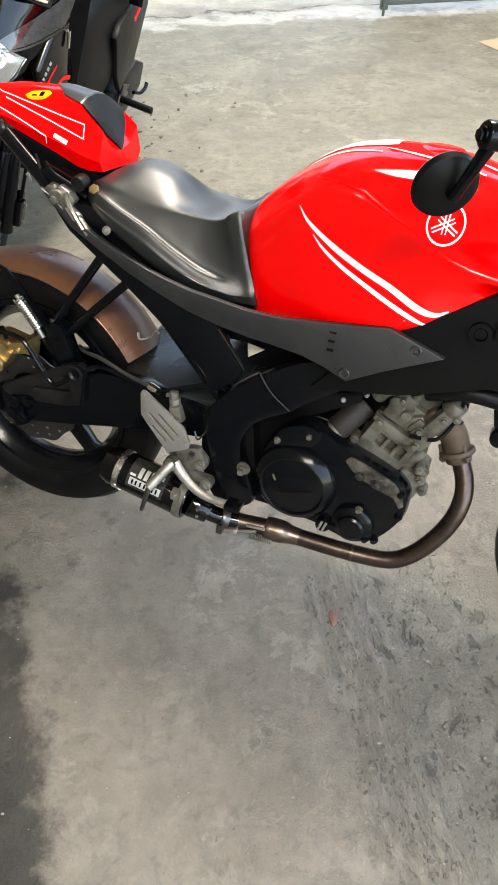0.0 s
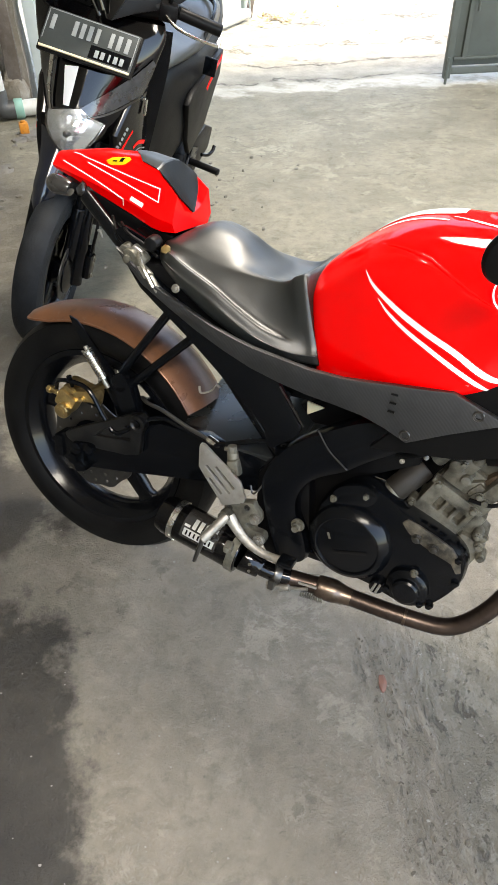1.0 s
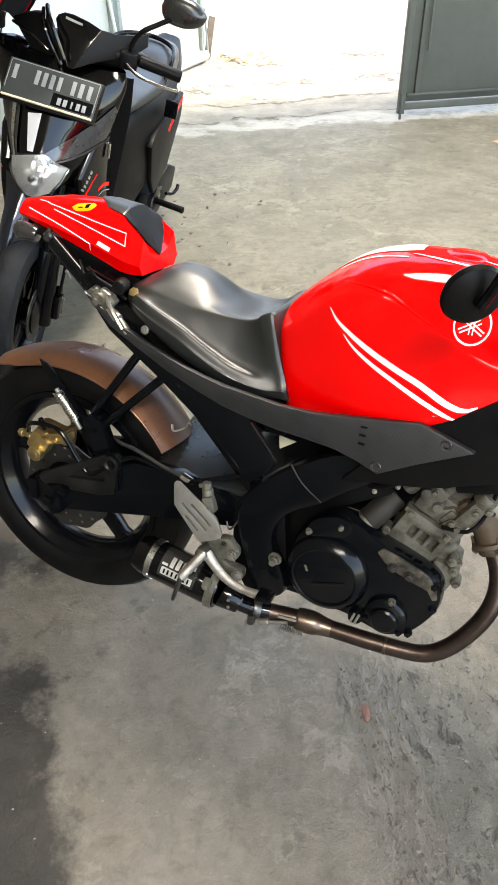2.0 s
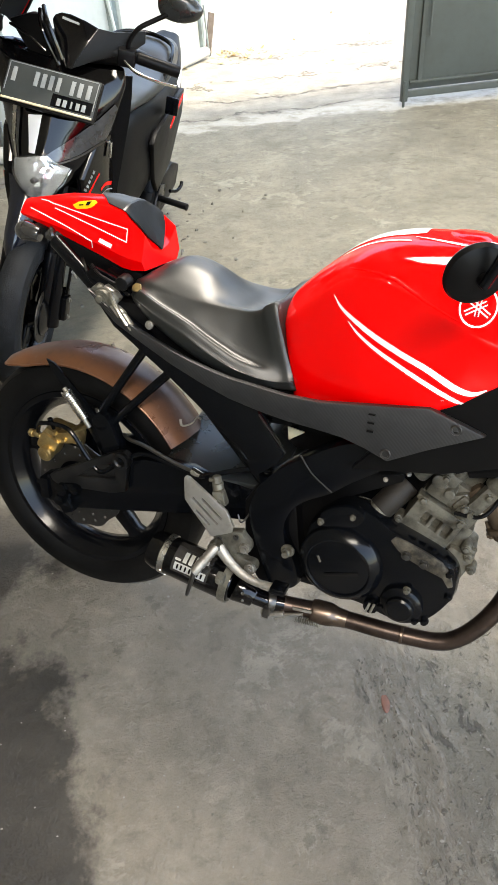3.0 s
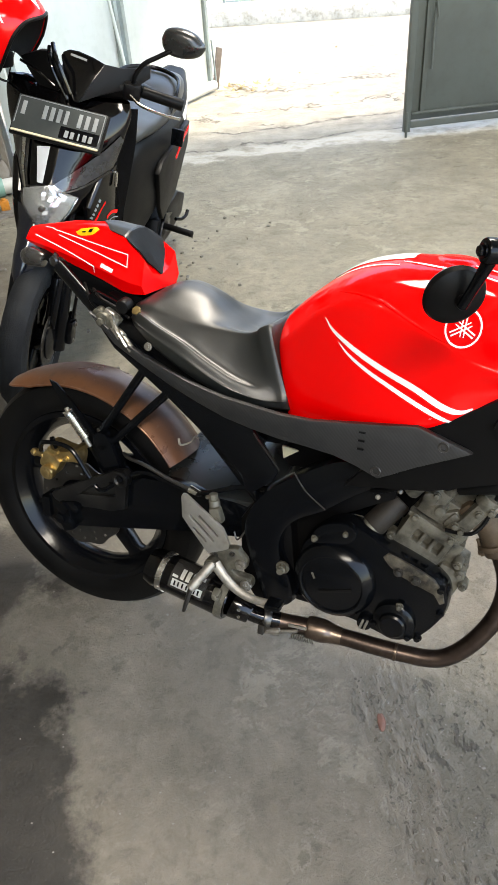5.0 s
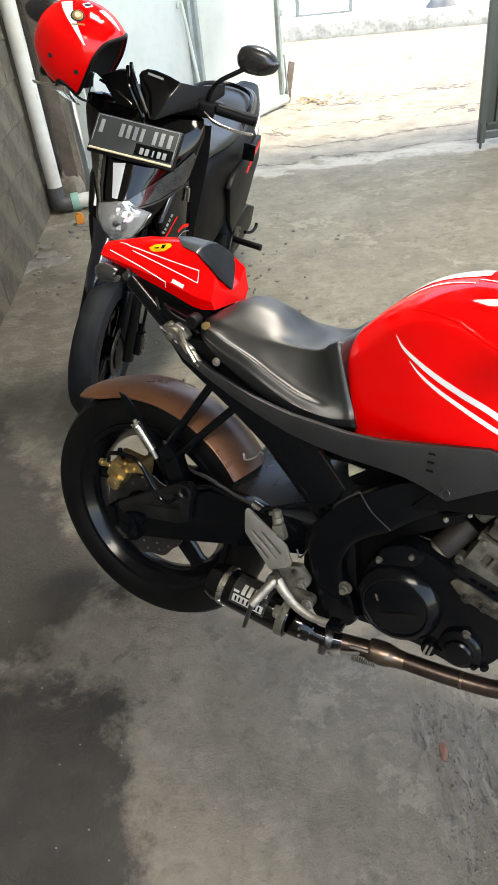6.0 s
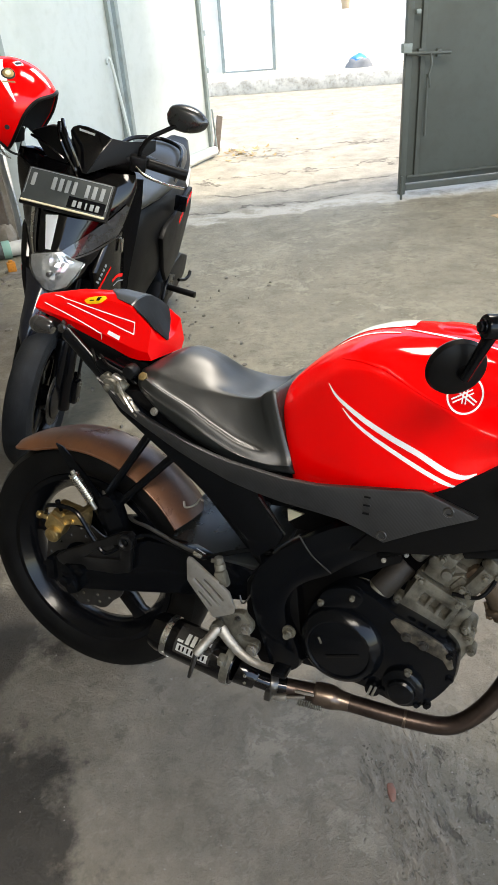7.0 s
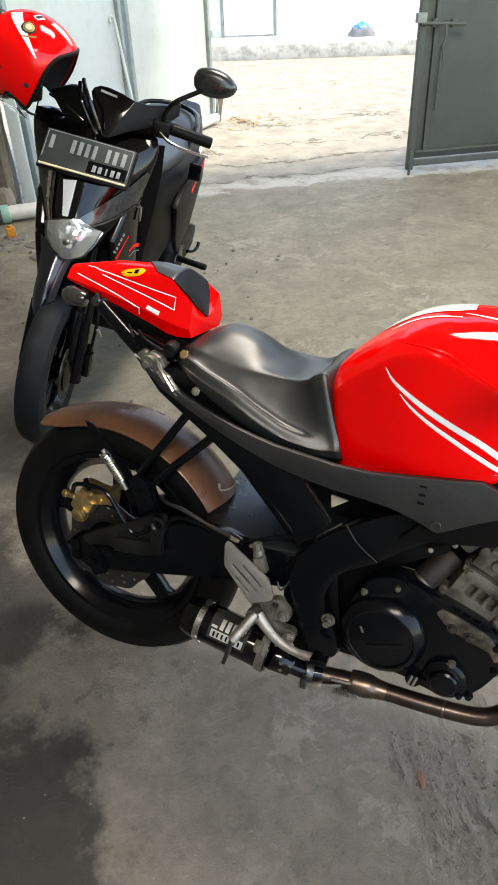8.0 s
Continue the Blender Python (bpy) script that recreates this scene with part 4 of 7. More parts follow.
# mudguard
FENDER_R = 0.306
rows = []
for i in range(57):
    t = (i / 56) ** 1.5
    a = radians(128.5 - t * 96.5)
    w = 0.067 * max(0.06, math.sqrt(1 - (1 - min(1.0, t * 9.0)) ** 2))
    row = []
    for s in np.linspace(-1, 1, 13):
        r = FENDER_R - 0.026 * abs(s) ** 2.6 * min(1.0, 0.3 + t * 4) + 0.012 * max(0.0, 1 - t * 4) ** 1.5
        row.append((r * math.cos(a), s * w, AXLE + r * math.sin(a)))
    rows.append(row)
fender = rings_mesh(rows, closed=False)
bmesh.ops.recalc_face_normals(fender, faces=fender.faces)
bmesh.ops.solidify(fender, geom=fender.faces[:], thickness=0.003)
part("rear_mudguard", fender, COPPER, bike, "brown heat-stained copper-coloured mudguard", 50)
for k in (0, 12):
    part("rolled_edge", tube([r[k] for r in rows], 0.0026, n=60, seg=8), COPPER, bike)
part("mudguard_clip", tube([(0.253, -0.058, 0.500), (0.259, -0.064, 0.491), (0.270, -0.062, 0.493), (0.281, -0.058, 0.500), (0.288, -0.056, 0.511), (0.297, -0.056, 0.509)], 0.0026, flat=0.5, seg=8), SILVER, bike, "bright metal hook")
for a, b in (((0.20, -0.088, 0.648), (0.092, -0.088, 0.497)), ((0.247, -0.086, 0.606), (0.108, -0.088, 0.468))):
    part("mudguard_stay", rod(a, b, 0.0085, bevel=0.002), BLACK_SATIN, bike)
part("stay_bracket", plate([(-0.037, 0.582), (-0.019, 0.577), (-0.001, 0.560), (0.047, 0.510), (0.082, 0.472), (0.10, 0.405), (0.078, 0.40), (0.045, 0.455), (0.006, 0.517), (-0.025, 0.559)], -0.084, -0.079, 0.0015), BLACK_SATIN, bike)
part("stay_knuckle", joined(rod((0.098, -0.105, 0.478), (0.098, -0.07, 0.478), 0.02, bevel=0.003), box((0.112, -0.09, 0.44), (0.045, 0.03, 0.08), 0.008, (0, -20, 0)), rod((0.128, -0.112, 0.402), (0.128, -0.07, 0.402), 0.021, bevel=0.003)), BLACK_SATIN, bike)
part("knuckle_bolt", bolt((0.128, -0.112, 0.402), (0, -1, 0), 0.009, 0.008), BLACK_SATIN, bike)


def coil(p0, p1, r, wire, turns, seg=6):
    a, b = Vector(p0), Vector(p1)
    d = (b - a).normalized()
    u = d.orthogonal().normalized()
    w = d.cross(u)
    n = int(turns * 10)
    pts = [a + (b - a) * (i / n) + (u * math.cos(i * 0.6283) + w * math.sin(i * 0.6283)) * r for i in range(n + 1)]
    return tube(pts, wire, n=len(pts), seg=seg)


part("return_spring", coil((0.021, -0.105, 0.532), (0.062, -0.105, 0.480), 0.0092, 0.0024, 13), BRIGHT, bike, "small bright coil spring")
part("spring_rod", rod((0.018, -0.105, 0.538), (0.072, -0.105, 0.462), 0.0048, bevel=0.001), DULL_ALU, bike)

# swing arm
arm_side = [(-0.055, 0.300), (-0.045, 0.328), (0.03, 0.345), (0.10, 0.382), (0.20, 0.424), (0.30, 0.428), (0.40, 0.424), (0.47, 0.405), (0.49, 0.375), (0.45, 0.35), (0.30, 0.325), (0.12, 0.282), (0.0, 0.255), (-0.045, 0.262)]
for y0, y1 in ((-0.112, -0.078), (0.078, 0.112)):
    part("swing_arm_beam", plate(arm_side, y0, y1, 0.006), BLACK_SATIN, bike)
part("swing_arm_bridge", joined(box((0.385, 0, 0.40), (0.15, 0.15, 0.05), 0.012, (0, -4, 0)), box((0.352, -0.002, 0.443), (0.235, 0.224, 0.014), 0.004, (13, -3, 0))), HUGGER, bike)
part("axle_nut", joined(rod((0, -0.112, AXLE), (0, -0.124, AXLE), 0.02, seg=24, bevel=0.002), rod((0, -0.122, AXLE), (0, -0.138, AXLE), 0.013, seg=6, bevel=0.001)), BLACK_SATIN, bike)
part("chain_adjuster", joined(box((-0.052, -0.095, 0.293), (0.022, 0.044, 0.05), 0.004), rod((-0.085, -0.095, 0.29), (-0.05, -0.095, 0.29), 0.005)), BLACK_SATIN, bike)
carrier = part("caliper_bracket", joined(
    plate([(-0.024, 0.341), (0.015, 0.365), (0.095, 0.407), (0.144, 0.434), (0.166, 0.440), (0.176, 0.432), (0.176, 0.412), (0.168, 0.398), (0.163, 0.347), (0.130, 0.335), (0.061, 0.327), (0.003, 0.319), (-0.018, 0.3275)], -0.128, -0.113, 0.004,
          [[(0.052, 0.357), (0.094, 0.390), (0.140, 0.407), (0.140, 0.372)]]),
    plate([(0.045, 0.350), (0.094, 0.398), (0.147, 0.415), (0.147, 0.364)], -0.119, -0.113, 0.001),
    lathe([(0.006, 0.0), (0.0165, 0.0), (0.0185, 0.004), (0.0175, 0.012), (0.012, 0.014), (0.006, 0.009)], (0.160, -0.124, 0.420), (0, -1, 0), 28)), DUSTY_BLACK, bike, "dusty black brake caliper carrier")
part("carrier_nut", bolt((0.160, -0.126, 0.420), (0, -1, 0), 0.008, 0.010), BLACK_SATIN, carrier)
part("axle_clamp", joined(box((0.030, -0.125, 0.324), (0.030, 0.018, 0.020), 0.004, (0, -12, 0)), rod((0.046, -0.120, 0.326), (0.046, -0.142, 0.326), 0.011, seg=6, bevel=0.002), rod((0.010, -0.120, 0.316), (0.010, -0.140, 0.316), 0.014, seg=20, bevel=0.003), box((0.008, -0.118, 0.270), (0.030, 0.020, 0.034), 0.005, (0, -25, 0))), BLACK_SATIN, bike)

caliper = part("brake_caliper", joined(box((-0.035, -0.096, 0.402), (0.048, 0.034, 0.044), 0.010, (0, 28, 0)), box((0.012, -0.094, 0.424), (0.060, 0.026, 0.026), 0.007, (0, -14, 0)), box((-0.012, -0.068, 0.416), (0.080, 0.024, 0.040), 0.008, (0, 10, 0)), box((-0.030, -0.083, 0.430), (0.022, 0.05, 0.012), 0.004, (0, 25, 0)), box((0.026, -0.083, 0.438), (0.018, 0.05, 0.012), 0.004, (0, -10, 0))), GOLD, bike, "gold anodised brake caliper")
part("piston_cap", joined(rod((-0.034, -0.110, 0.386), (-0.034, -0.126, 0.384), 0.017, seg=24, bevel=0.003), rod((-0.034, -0.125, 0.384), (-0.034, -0.128, 0.384), 0.010, seg=20, bevel=0.001)), GOLD, caliper)
part("caliper_pin", joined(rod((-0.082, -0.10, 0.414), (-0.05, -0.108, 0.416), 0.006, bevel=0.001), rod((-0.085, -0.099, 0.414), (-0.074, -0.102, 0.414), 0.009, seg=6, bevel=0.001)), GOLD, caliper)
part("pad_edge", box((-0.006, -0.081, 0.408), (0.07, 0.008, 0.02), 0.002, (0, 5, 0)), BLACK_MATT, caliper)
for x, z, r in ((0.036, 0.428, 0.0075), (0.008, 0.420, 0.005), (-0.012, 0.432, 0.0045)):
    part("caliper_bolt", bolt((x, -0.107, z), (0, -1, 0), r, 0.008), GOLD, caliper)
part("bleed_nipple", joined(rod((-0.022, -0.10, 0.436), (-0.024, -0.104, 0.452), 0.004, seg=8), rod((-0.024, -0.104, 0.450), (-0.025, -0.106, 0.462), 0.0055, seg=10, bevel=0.001)), BLACK_SATIN, caliper)
part("brake_hose", tube([(-0.06, -0.105, 0.425), (-0.035, -0.12, 0.455), (0.03, -0.12, 0.455), (0.07, -0.12, 0.405), (0.10, -0.12, 0.375), (0.14, -0.118, 0.40), (0.2, -0.118, 0.44), (0.27, -0.12, 0.432), (0.325, -0.13, 0.428), (0.36, -0.14, 0.445), (0.43, -0.13, 0.47), (0.50, -0.12, 0.475)], 0.0048, seg=10), BLACK_SATIN, bike)
part("hose_pipe", tube([(0.150, -0.100, 0.462), (0.175, -0.118, 0.464), (0.212, -0.125, 0.4625), (0.2674, -0.126, 0.445), (0.306, -0.127, 0.4365), (0.326, -0.128, 0.434)], 0.0040, seg=10), DARK_STEEL, bike, "bright steel brake pipe")
part("hose_fitting", rod((0.315, -0.128, 0.437), (0.335, -0.130, 0.431), 0.0075, seg=8), BRIGHT, bike)

# rider's foot controls
guard_holes = []
for p, q in (((0.338, 0.408), (0.389, 0.364)), ((0.357, 0.411), (0.397, 0.377)), ((0.345, 0.383), (0.373, 0.358))):
    p, q = Vector(p), Vector(q)
    n = Vector((p.y - q.y, q.x - p.x)).normalized() * 0.0024
    guard_holes.append([tuple(w) for w in (p + n, q + n, q - n, p - n)])
part("heel_guard", plate([(0.321, 0.444), (0.324, 0.450), (0.331, 0.450), (0.408, 0.397), (0.421, 0.367), (0.419, 0.356), (0.410, 0.350), (0.377, 0.334), (0.336, 0.383), (0.322, 0.401)], -0.173, -0.167, 0.0014, guard_holes), SILVER, bike, "slotted brushed aluminium heel guard")
part("rear_set_plate", plate([(0.376, 0.322), (0.382, 0.338), (0.429, 0.354), (0.440, 0.345), (0.452, 0.332), (0.452, 0.316), (0.441, 0.308), (0.425, 0.306), (0.434, 0.297), (0.460, 0.295), (0.467, 0.283), (0.462, 0.270), (0.450, 0.262), (0.434, 0.266), (0.411, 0.283), (0.396, 0.300)], -0.164, -0.146, 0.004, rounded=70), DIRTY_ALU, bike, "dull cast aluminium footrest bracket")
for x, z, r in ((0.443, 0.324, 0.0105), (0.455, 0.281, 0.0115)):
    part("bracket_boss", joined(rod((x, -0.160, z), (x, -0.170, z), r, seg=24, bevel=0.002), bolt((x, -0.170, z), (0, -1, 0), 0.0065, 0.006)), DULL_ALU, bike)
for x, z in ((0.389, 0.328), (0.424, 0.341)):
    part("bracket_bolt", bolt((x, -0.164, z), (0, -1, 0), 0.0045, 0.005), DARK_STEEL, bike)
part("brake_cylinder", joined(rod((0.384, -0.15, 0.395), (0.378, -0.15, 0.440), 0.0105, bevel=0.002), rod((0.378, -0.15, 0.436), (0.376, -0.15, 0.452), 0.0085, seg=8, bevel=0.001), box((0.387, -0.156, 0.413), (0.022, 0.018, 0.032), 0.005, (0, -18, 0)), bolt((0.388, -0.165, 0.407), (0, -1, 0), 0.005, 0.006), rod((0.362, -0.15, 0.441), (0.378, -0.15, 0.444), 0.004, seg=10)), DIRTY_ALU, bike, "dull aluminium brake cylinder")
part("push_rod", rod((0.390, -0.155, 0.395), (0.405, -0.16, 0.352), 0.0035, seg=10), DARK_STEEL, bike)
part("spring_hook", tube([(0.416, -0.14, 0.375), (0.424, -0.145, 0.363), (0.433, -0.145, 0.372), (0.440, -0.14, 0.385)], 0.0018, seg=6), DARK_STEEL, bike)
part("peg_pivot", lathe([(0.0055, 0.0), (0.0125, 0.0), (0.0135, 0.005), (0.0125, 0.018), (0.0055, 0.018)], (0.389, -0.170, 0.319), (0, -1, 0), 28), DIRTY_ALU, bike)
ridges = [(0.0, 0.0), (0.0092, 0.0)] + [(0.0102 if i % 2 else 0.0088, 0.006 + 0.0045 * i) for i in range(13)] + [(0.0088, 0.066), (0.006, 0.068), (0.0, 0.068)]
peg = part("foot_peg", lathe(ridges, (0.394, -0.180, 0.324), (-0.032, -0.045, -0.048), 24, False), DULL_ALU, bike, "ridged aluminium foot peg")
part("peg_end", rod((0.366, -0.222, 0.281), (0.352, -0.224, 0.226), 0.0050, 0.004, bevel=0.0015), DARK_STEEL, peg)
part("brake_pedal", tube([(0.397, -0.180, 0.3224), (0.416, -0.185, 0.3044), (0.443, -0.188, 0.2849), (0.473, -0.190, 0.275), (0.500, -0.190, 0.2745), (0.520, -0.190, 0.2758)], [0.0105, 0.0098, 0.0088, 0.0078, 0.0076, 0.0076], flat=0.55), DULL_ALU, bike, "bent bright aluminium brake pedal")
part("pedal_tip", box((0.524, -0.193, 0.279), (0.03, 0.030, 0.012), 0.004), BLACK_SATIN, bike)

# frame
spar = [(0.4886, 0.236), (0.480, 0.260), (0.464, 0.303), (0.449, 0.347), (0.4385, 0.393), (0.449, 0.438), (0.474, 0.478), (0.505, 0.507), (0.530, 0.526), (0.562, 0.549), (0.600, 0.571), (0.640, 0.585), (0.76, 0.640), (0.92, 0.70), (0.98, 0.70), (0.98, 0.655), (0.90, 0.62), (0.78, 0.585), (0.70, 0.556), (0.6776, 0.540), (0.6255, 0.501), (0.589, 0.469), (0.552, 0.446), (0.527, 0.422), (0.513, 0.388), (0.516, 0.352), (0.537, 0.309), (0.546, 0.265), (0.525, 0.243)]
for s in (-1, 1):
    part("frame_spar", plate(spar, s * 0.152, s * 0.105, 0.013, rounded=110), BLACK_SATIN, bike)
part("weld_seam", tube([(0.532, -0.1535, 0.535), (0.556, -0.1545, 0.505), (0.592, -0.1535, 0.478)], 0.0013, seg=8), DARK_STEEL, bike, "raised weld seam")
part("pivot_housing", plate([(0.425, 0.300), (0.422, 0.400), (0.445, 0.440), (0.520, 0.450), (0.540, 0.300), (0.520, 0.225), (0.456, 0.226), (0.440, 0.255)], -0.128, 0.128, 0.010), BLACK_MATT, bike, "matt black swing arm pivot housing")
part("pivot_bolt", joined(bolt((0.522, -0.152, 0.336), (0, -1, 0), 0.0095, 0.012), rod((0.522, -0.164, 0.336), (0.522, -0.171, 0.336), 0.006)), DIRTY_ALU, bike, "worn metal swing arm pivot bolt")
part("head_stock", joined(rod((0.985, 0, 0.60), (0.935, 0, 0.80), 0.035, bevel=0.004), box((0.94, 0, 0.69), (0.10, 0.21, 0.06), 0.01)), BLACK_SATIN, bike)

# seat frame and side panels
for s in (-1, 1):
    part("seat_rail", tube([(-0.005, s * 0.058, 0.812), (0.08, s * 0.083, 0.760), (0.16, s * 0.108, 0.712), (0.30, s * 0.118, 0.63), (0.46, s * 0.12, 0.56)], 0.0135), BLACK_SATIN, bike)
    part("rail_strut", rod((0.30, s * 0.118, 0.615), (0.47, s * 0.115, 0.43), 0.012, bevel=0.002), BLACK_SATIN, bike)


def panel_slant(x, z):
    return -0.055 * max(0.0, min(1.0, (x - 0.12) / 0.45)) ** 0.8 - 0.012 * max(0.0, min(1.0, (0.70 - z) / 0.2))


side_panel = [(0.099, 0.752), (0.116, 0.744), (0.168, 0.713), (0.224, 0.693), (0.284, 0.675), (0.320, 0.665), (0.360, 0.657), (0.399, 0.651), (0.452, 0.648), (0.504, 0.645), (0.563, 0.648), (0.599, 0.653), (0.634, 0.658), (0.685, 0.665), (0.729, 0.672), (0.768, 0.660), (0.816, 0.645), (0.774, 0.624), (0.736, 0.605), (0.680, 0.573), (0.643, 0.587), (0.605, 0.597), (0.558, 0.601), (0.508, 0.602), (0.455, 0.607), (0.401, 0.615), (0.344, 0.630), (0.285, 0.649), (0.224, 0.673), (0.160, 0.700), (0.112, 0.738)]
tail_arm = [(0.108, 0.738), (0.160, 0.702), (0.224, 0.676), (0.285, 0.652), (0.344, 0.633), (0.401, 0.618), (0.456, 0.609), (0.460, 0.599), (0.484, 0.570), (0.509, 0.540), (0.500, 0.520), (0.484, 0.505), (0.460, 0.484), (0.448, 0.487), (0.440, 0.515), (0.387, 0.552), (0.334, 0.588), (0.273, 0.626), (0.211, 0.660), (0.155, 0.690)]
for s in (-1, 1):
    part("side_panel", plate(side_panel, s * 0.121, s * 0.108, 0.004, slant=lambda x, z, s=s: -s * panel_slant(x, z)), CARBON, bike, "black carbon-weave side panel")
    part("tail_arm_cover", plate(tail_arm, s * 0.117, s * 0.100, 0.006, slant=lambda x, z, s=s: -s * panel_slant(x, z)), BLACK_SATIN, bike, "smooth satin black arm cover")
for x, z in ((0.772, 0.647), (0.676, 0.586)):
    y = -0.1765 - (0.65 - z) * 0.06
    screw = part("panel_screw", lathe([(0.0045, 0.0), (0.0085, 0.0), (0.0088, 0.0022), (0.0075, 0.004), (0.005, 0.0035), (0.0045, 0.001)], (x, y, z), (0, -1, 0), 24), DARK_STEEL, bike, "dull panel screw")
    part("screw_recess", rod((x, y, z), (x, y - 0.0022, z), 0.0047, seg=12), BLACK_MATT, screw)
for k in range(3):
    part("vent_slot", box((0.648, -0.1795 - k * 0.0008, 0.646 - k * 0.014), (0.011, 0.004, 0.0028), 0.0008), BLACK_MATT, bike)
part("under_seat_tray", plate([(0.16, 0.735), (0.30, 0.69), (0.48, 0.635), (0.50, 0.56), (0.42, 0.555), (0.30, 0.585), (0.18, 0.68)], -0.108, 0.108, 0.006), BLACK_MATT, bike)
part("air_box", box((0.72, 0, 0.60), (0.24, 0.19, 0.10), 0.015, (0, -18, 0)), BLACK_MATT, bike)
part("inner_gusset", plate([(0.4590, 0.6003), (0.4606, 0.6006), (0.5108, 0.5412), (0.5094, 0.5402)], -0.170, -0.166, 0.0004), DARK_STEEL, bike, "thin worn edge of a gusset")
part("battery_cover", plate([(0.47, 0.54), (0.52, 0.565), (0.60, 0.575), (0.60, 0.52), (0.50, 0.51)], -0.09, 0.09, 0.006), BLACK_MATT, bike)
part("pale_label", plate([(0.4864, 0.5528), (0.5189, 0.5484), (0.4895, 0.5269)], -0.096, -0.092, 0.001), CREAM, bike, "pale triangular label behind the frame")
infill = [(0.62, 0.535), (0.72, 0.665), (0.775, 0.690), (0.81, 0.712), (0.87, 0.755), (0.955, 0.80), (0.985, 0.72), (0.97, 0.63), (0.88, 0.605), (0.76, 0.560)]
for s in (-1, 1):
    part("air_duct_cover", plate(infill, s * 0.163, s * 0.145, 0.005), BLACK_MATT, bike, "matt black cover under the tank")
part("cover_boss", joined(lathe([(0.010, 0), (0.017, 0), (0.016, 0.008), (0.010, 0.008)], (0.852, -0.163, 0.690), (0, -1, 0), 24), rod((0.852, -0.163, 0.690), (0.852, -0.168, 0.690), 0.008, seg=16), box((0.873, -0.166, 0.70), (0.006, 0.008, 0.028), 0.002)), BLACK_MATT, bike)

# tank: x, top, shoulder height and width, widest, bottom height and width
TANK = [
    (0.452, 0.752, 0.742, 0.072, 0.085, 0.612, 0.084),
    (0.468, 0.781, 0.764, 0.095, 0.112, 0.608, 0.111),
    (0.52, 0.830, 0.805, 0.112, 0.130, 0.620, 0.129),
    (0.58, 0.871, 0.836, 0.122, 0.146, 0.638, 0.145),
    (0.65, 0.889, 0.834, 0.136, 0.160, 0.650, 0.159),
    (0.73, 0.892, 0.808, 0.152, 0.168, 0.664, 0.167),
    (0.81, 0.882, 0.784, 0.160, 0.157, 0.702, 0.156),
    (0.90, 0.852, 0.772, 0.152, 0.138, 0.742, 0.140),
    (0.965, 0.815, 0.760, 0.12, 0.128, 0.745, 0.12),
]


def tank_section(s):
    x, zt, zc, wc, wm, zb, wb = s
    shear = 0.26 * max(0.0, min(1.0, (0.62 - x) / 0.15))
    pts = [(-wb * 0.7, zb - 0.004), (-wb, zb), (-wm, zb + 0.42 * (zc - zb)), (-(wc + 0.008), zc - 0.014), (-wc * 0.985, zc + 0.003), (-wc * 0.78, zc + 0.56 * (zt - zc)), (-wc * 0.42, zc + 0.90 * (zt - zc)), (0, zt)]
    # towards the seat the creased shoulder melts into a round one
    r = max(0.0, min(1.0, (x - 0.50) / 0.14))
    z0 = pts[2][1]
    for k, a in ((3, 34), (4, 50), (5, 64), (6, 78)):
        y, z = -wm * math.cos(radians(a)) ** 0.8, z0 + (zt - z0) * math.sin(radians(a)) ** 0.9
        pts[k] = (y + (pts[k][0] - y) * r, z + (pts[k][1] - z) * r)
    return [(x + shear * (zt - z), y, z) for y, z in pts]


tank = part("fuel_tank", loft(TANK, 60, 42, tank_section), RED, bike, "glossy red fuel tank with white stripes", 60)
tree = tree_of(tank)


def side_decal(name, path, widths, mat, n=40, parent=tank):
    """A stripe on the tank's flank along a path in x and z, with its width at each point."""
    P = spline(path, n)
    W = spline([(w, 0) for w in widths], n)[:, 0]
    T = np.gradient(P, axis=0)
    T /= np.linalg.norm(T, axis=1)[:, None]
    N = np.stack([-T[:, 1], T[:, 0]], 1)
    a, b = P + N * W[:, None] / 2, P - N * W[:, None] / 2
    return part(name, decal(tree, [(x, -0.5, z) for x, z in a], [(x, -0.5, z) for x, z in b], (0, 1, 0), n), mat, parent)


side_decal("stripe", [(0.556, 0.803), (0.576, 0.785), (0.623, 0.762), (0.671, 0.743), (0.716, 0.727), (0.759, 0.706), (0.784, 0.701), (0.802, 0.709)], [0.001, 0.005, 0.0080, 0.0088, 0.0092, 0.0094, 0.007, 0.002], WHITE_DECAL)
side_decal("stripe", [(0.586, 0.771), (0.606, 0.756), (0.641, 0.738), (0.674, 0.724), (0.719, 0.705), (0.758, 0.689), (0.782, 0.681)], [0.001, 0.004, 0.0058, 0.0066, 0.007, 0.0065, 0.002], WHITE_DECAL)
edge = []
for x, z in spline([(0.569, 0.841), (0.605, 0.844), (0.643, 0.840), (0.657, 0.835), (0.699, 0.817), (0.742, 0.801), (0.770, 0.794)], 40):
    hit, normal, _, _ = tree.ray_cast(Vector((x, -0.5, z)), Vector((0, 1, 0)))
    edge.append(hit + Vector((0, 0.0012, 0)))
part("pressed_edge", tube(edge, [0.0010 + 0.0022 * math.sin(math.pi * min(1, 0.06 + k / 40)) for k in range(40)], n=40, seg=10), RED, tank, "pressed edge along the tank's shoulder")
LX, LZ = 0.768, 0.820
ring = [(LX + 0.0245 * math.cos(a), LZ + 0.0245 * math.sin(a)) for a in np.linspace(0, 2 * math.pi, 33)]
side_decal("emblem_ring", ring, [0.0026] * 33, WHITE_DECAL, 64)
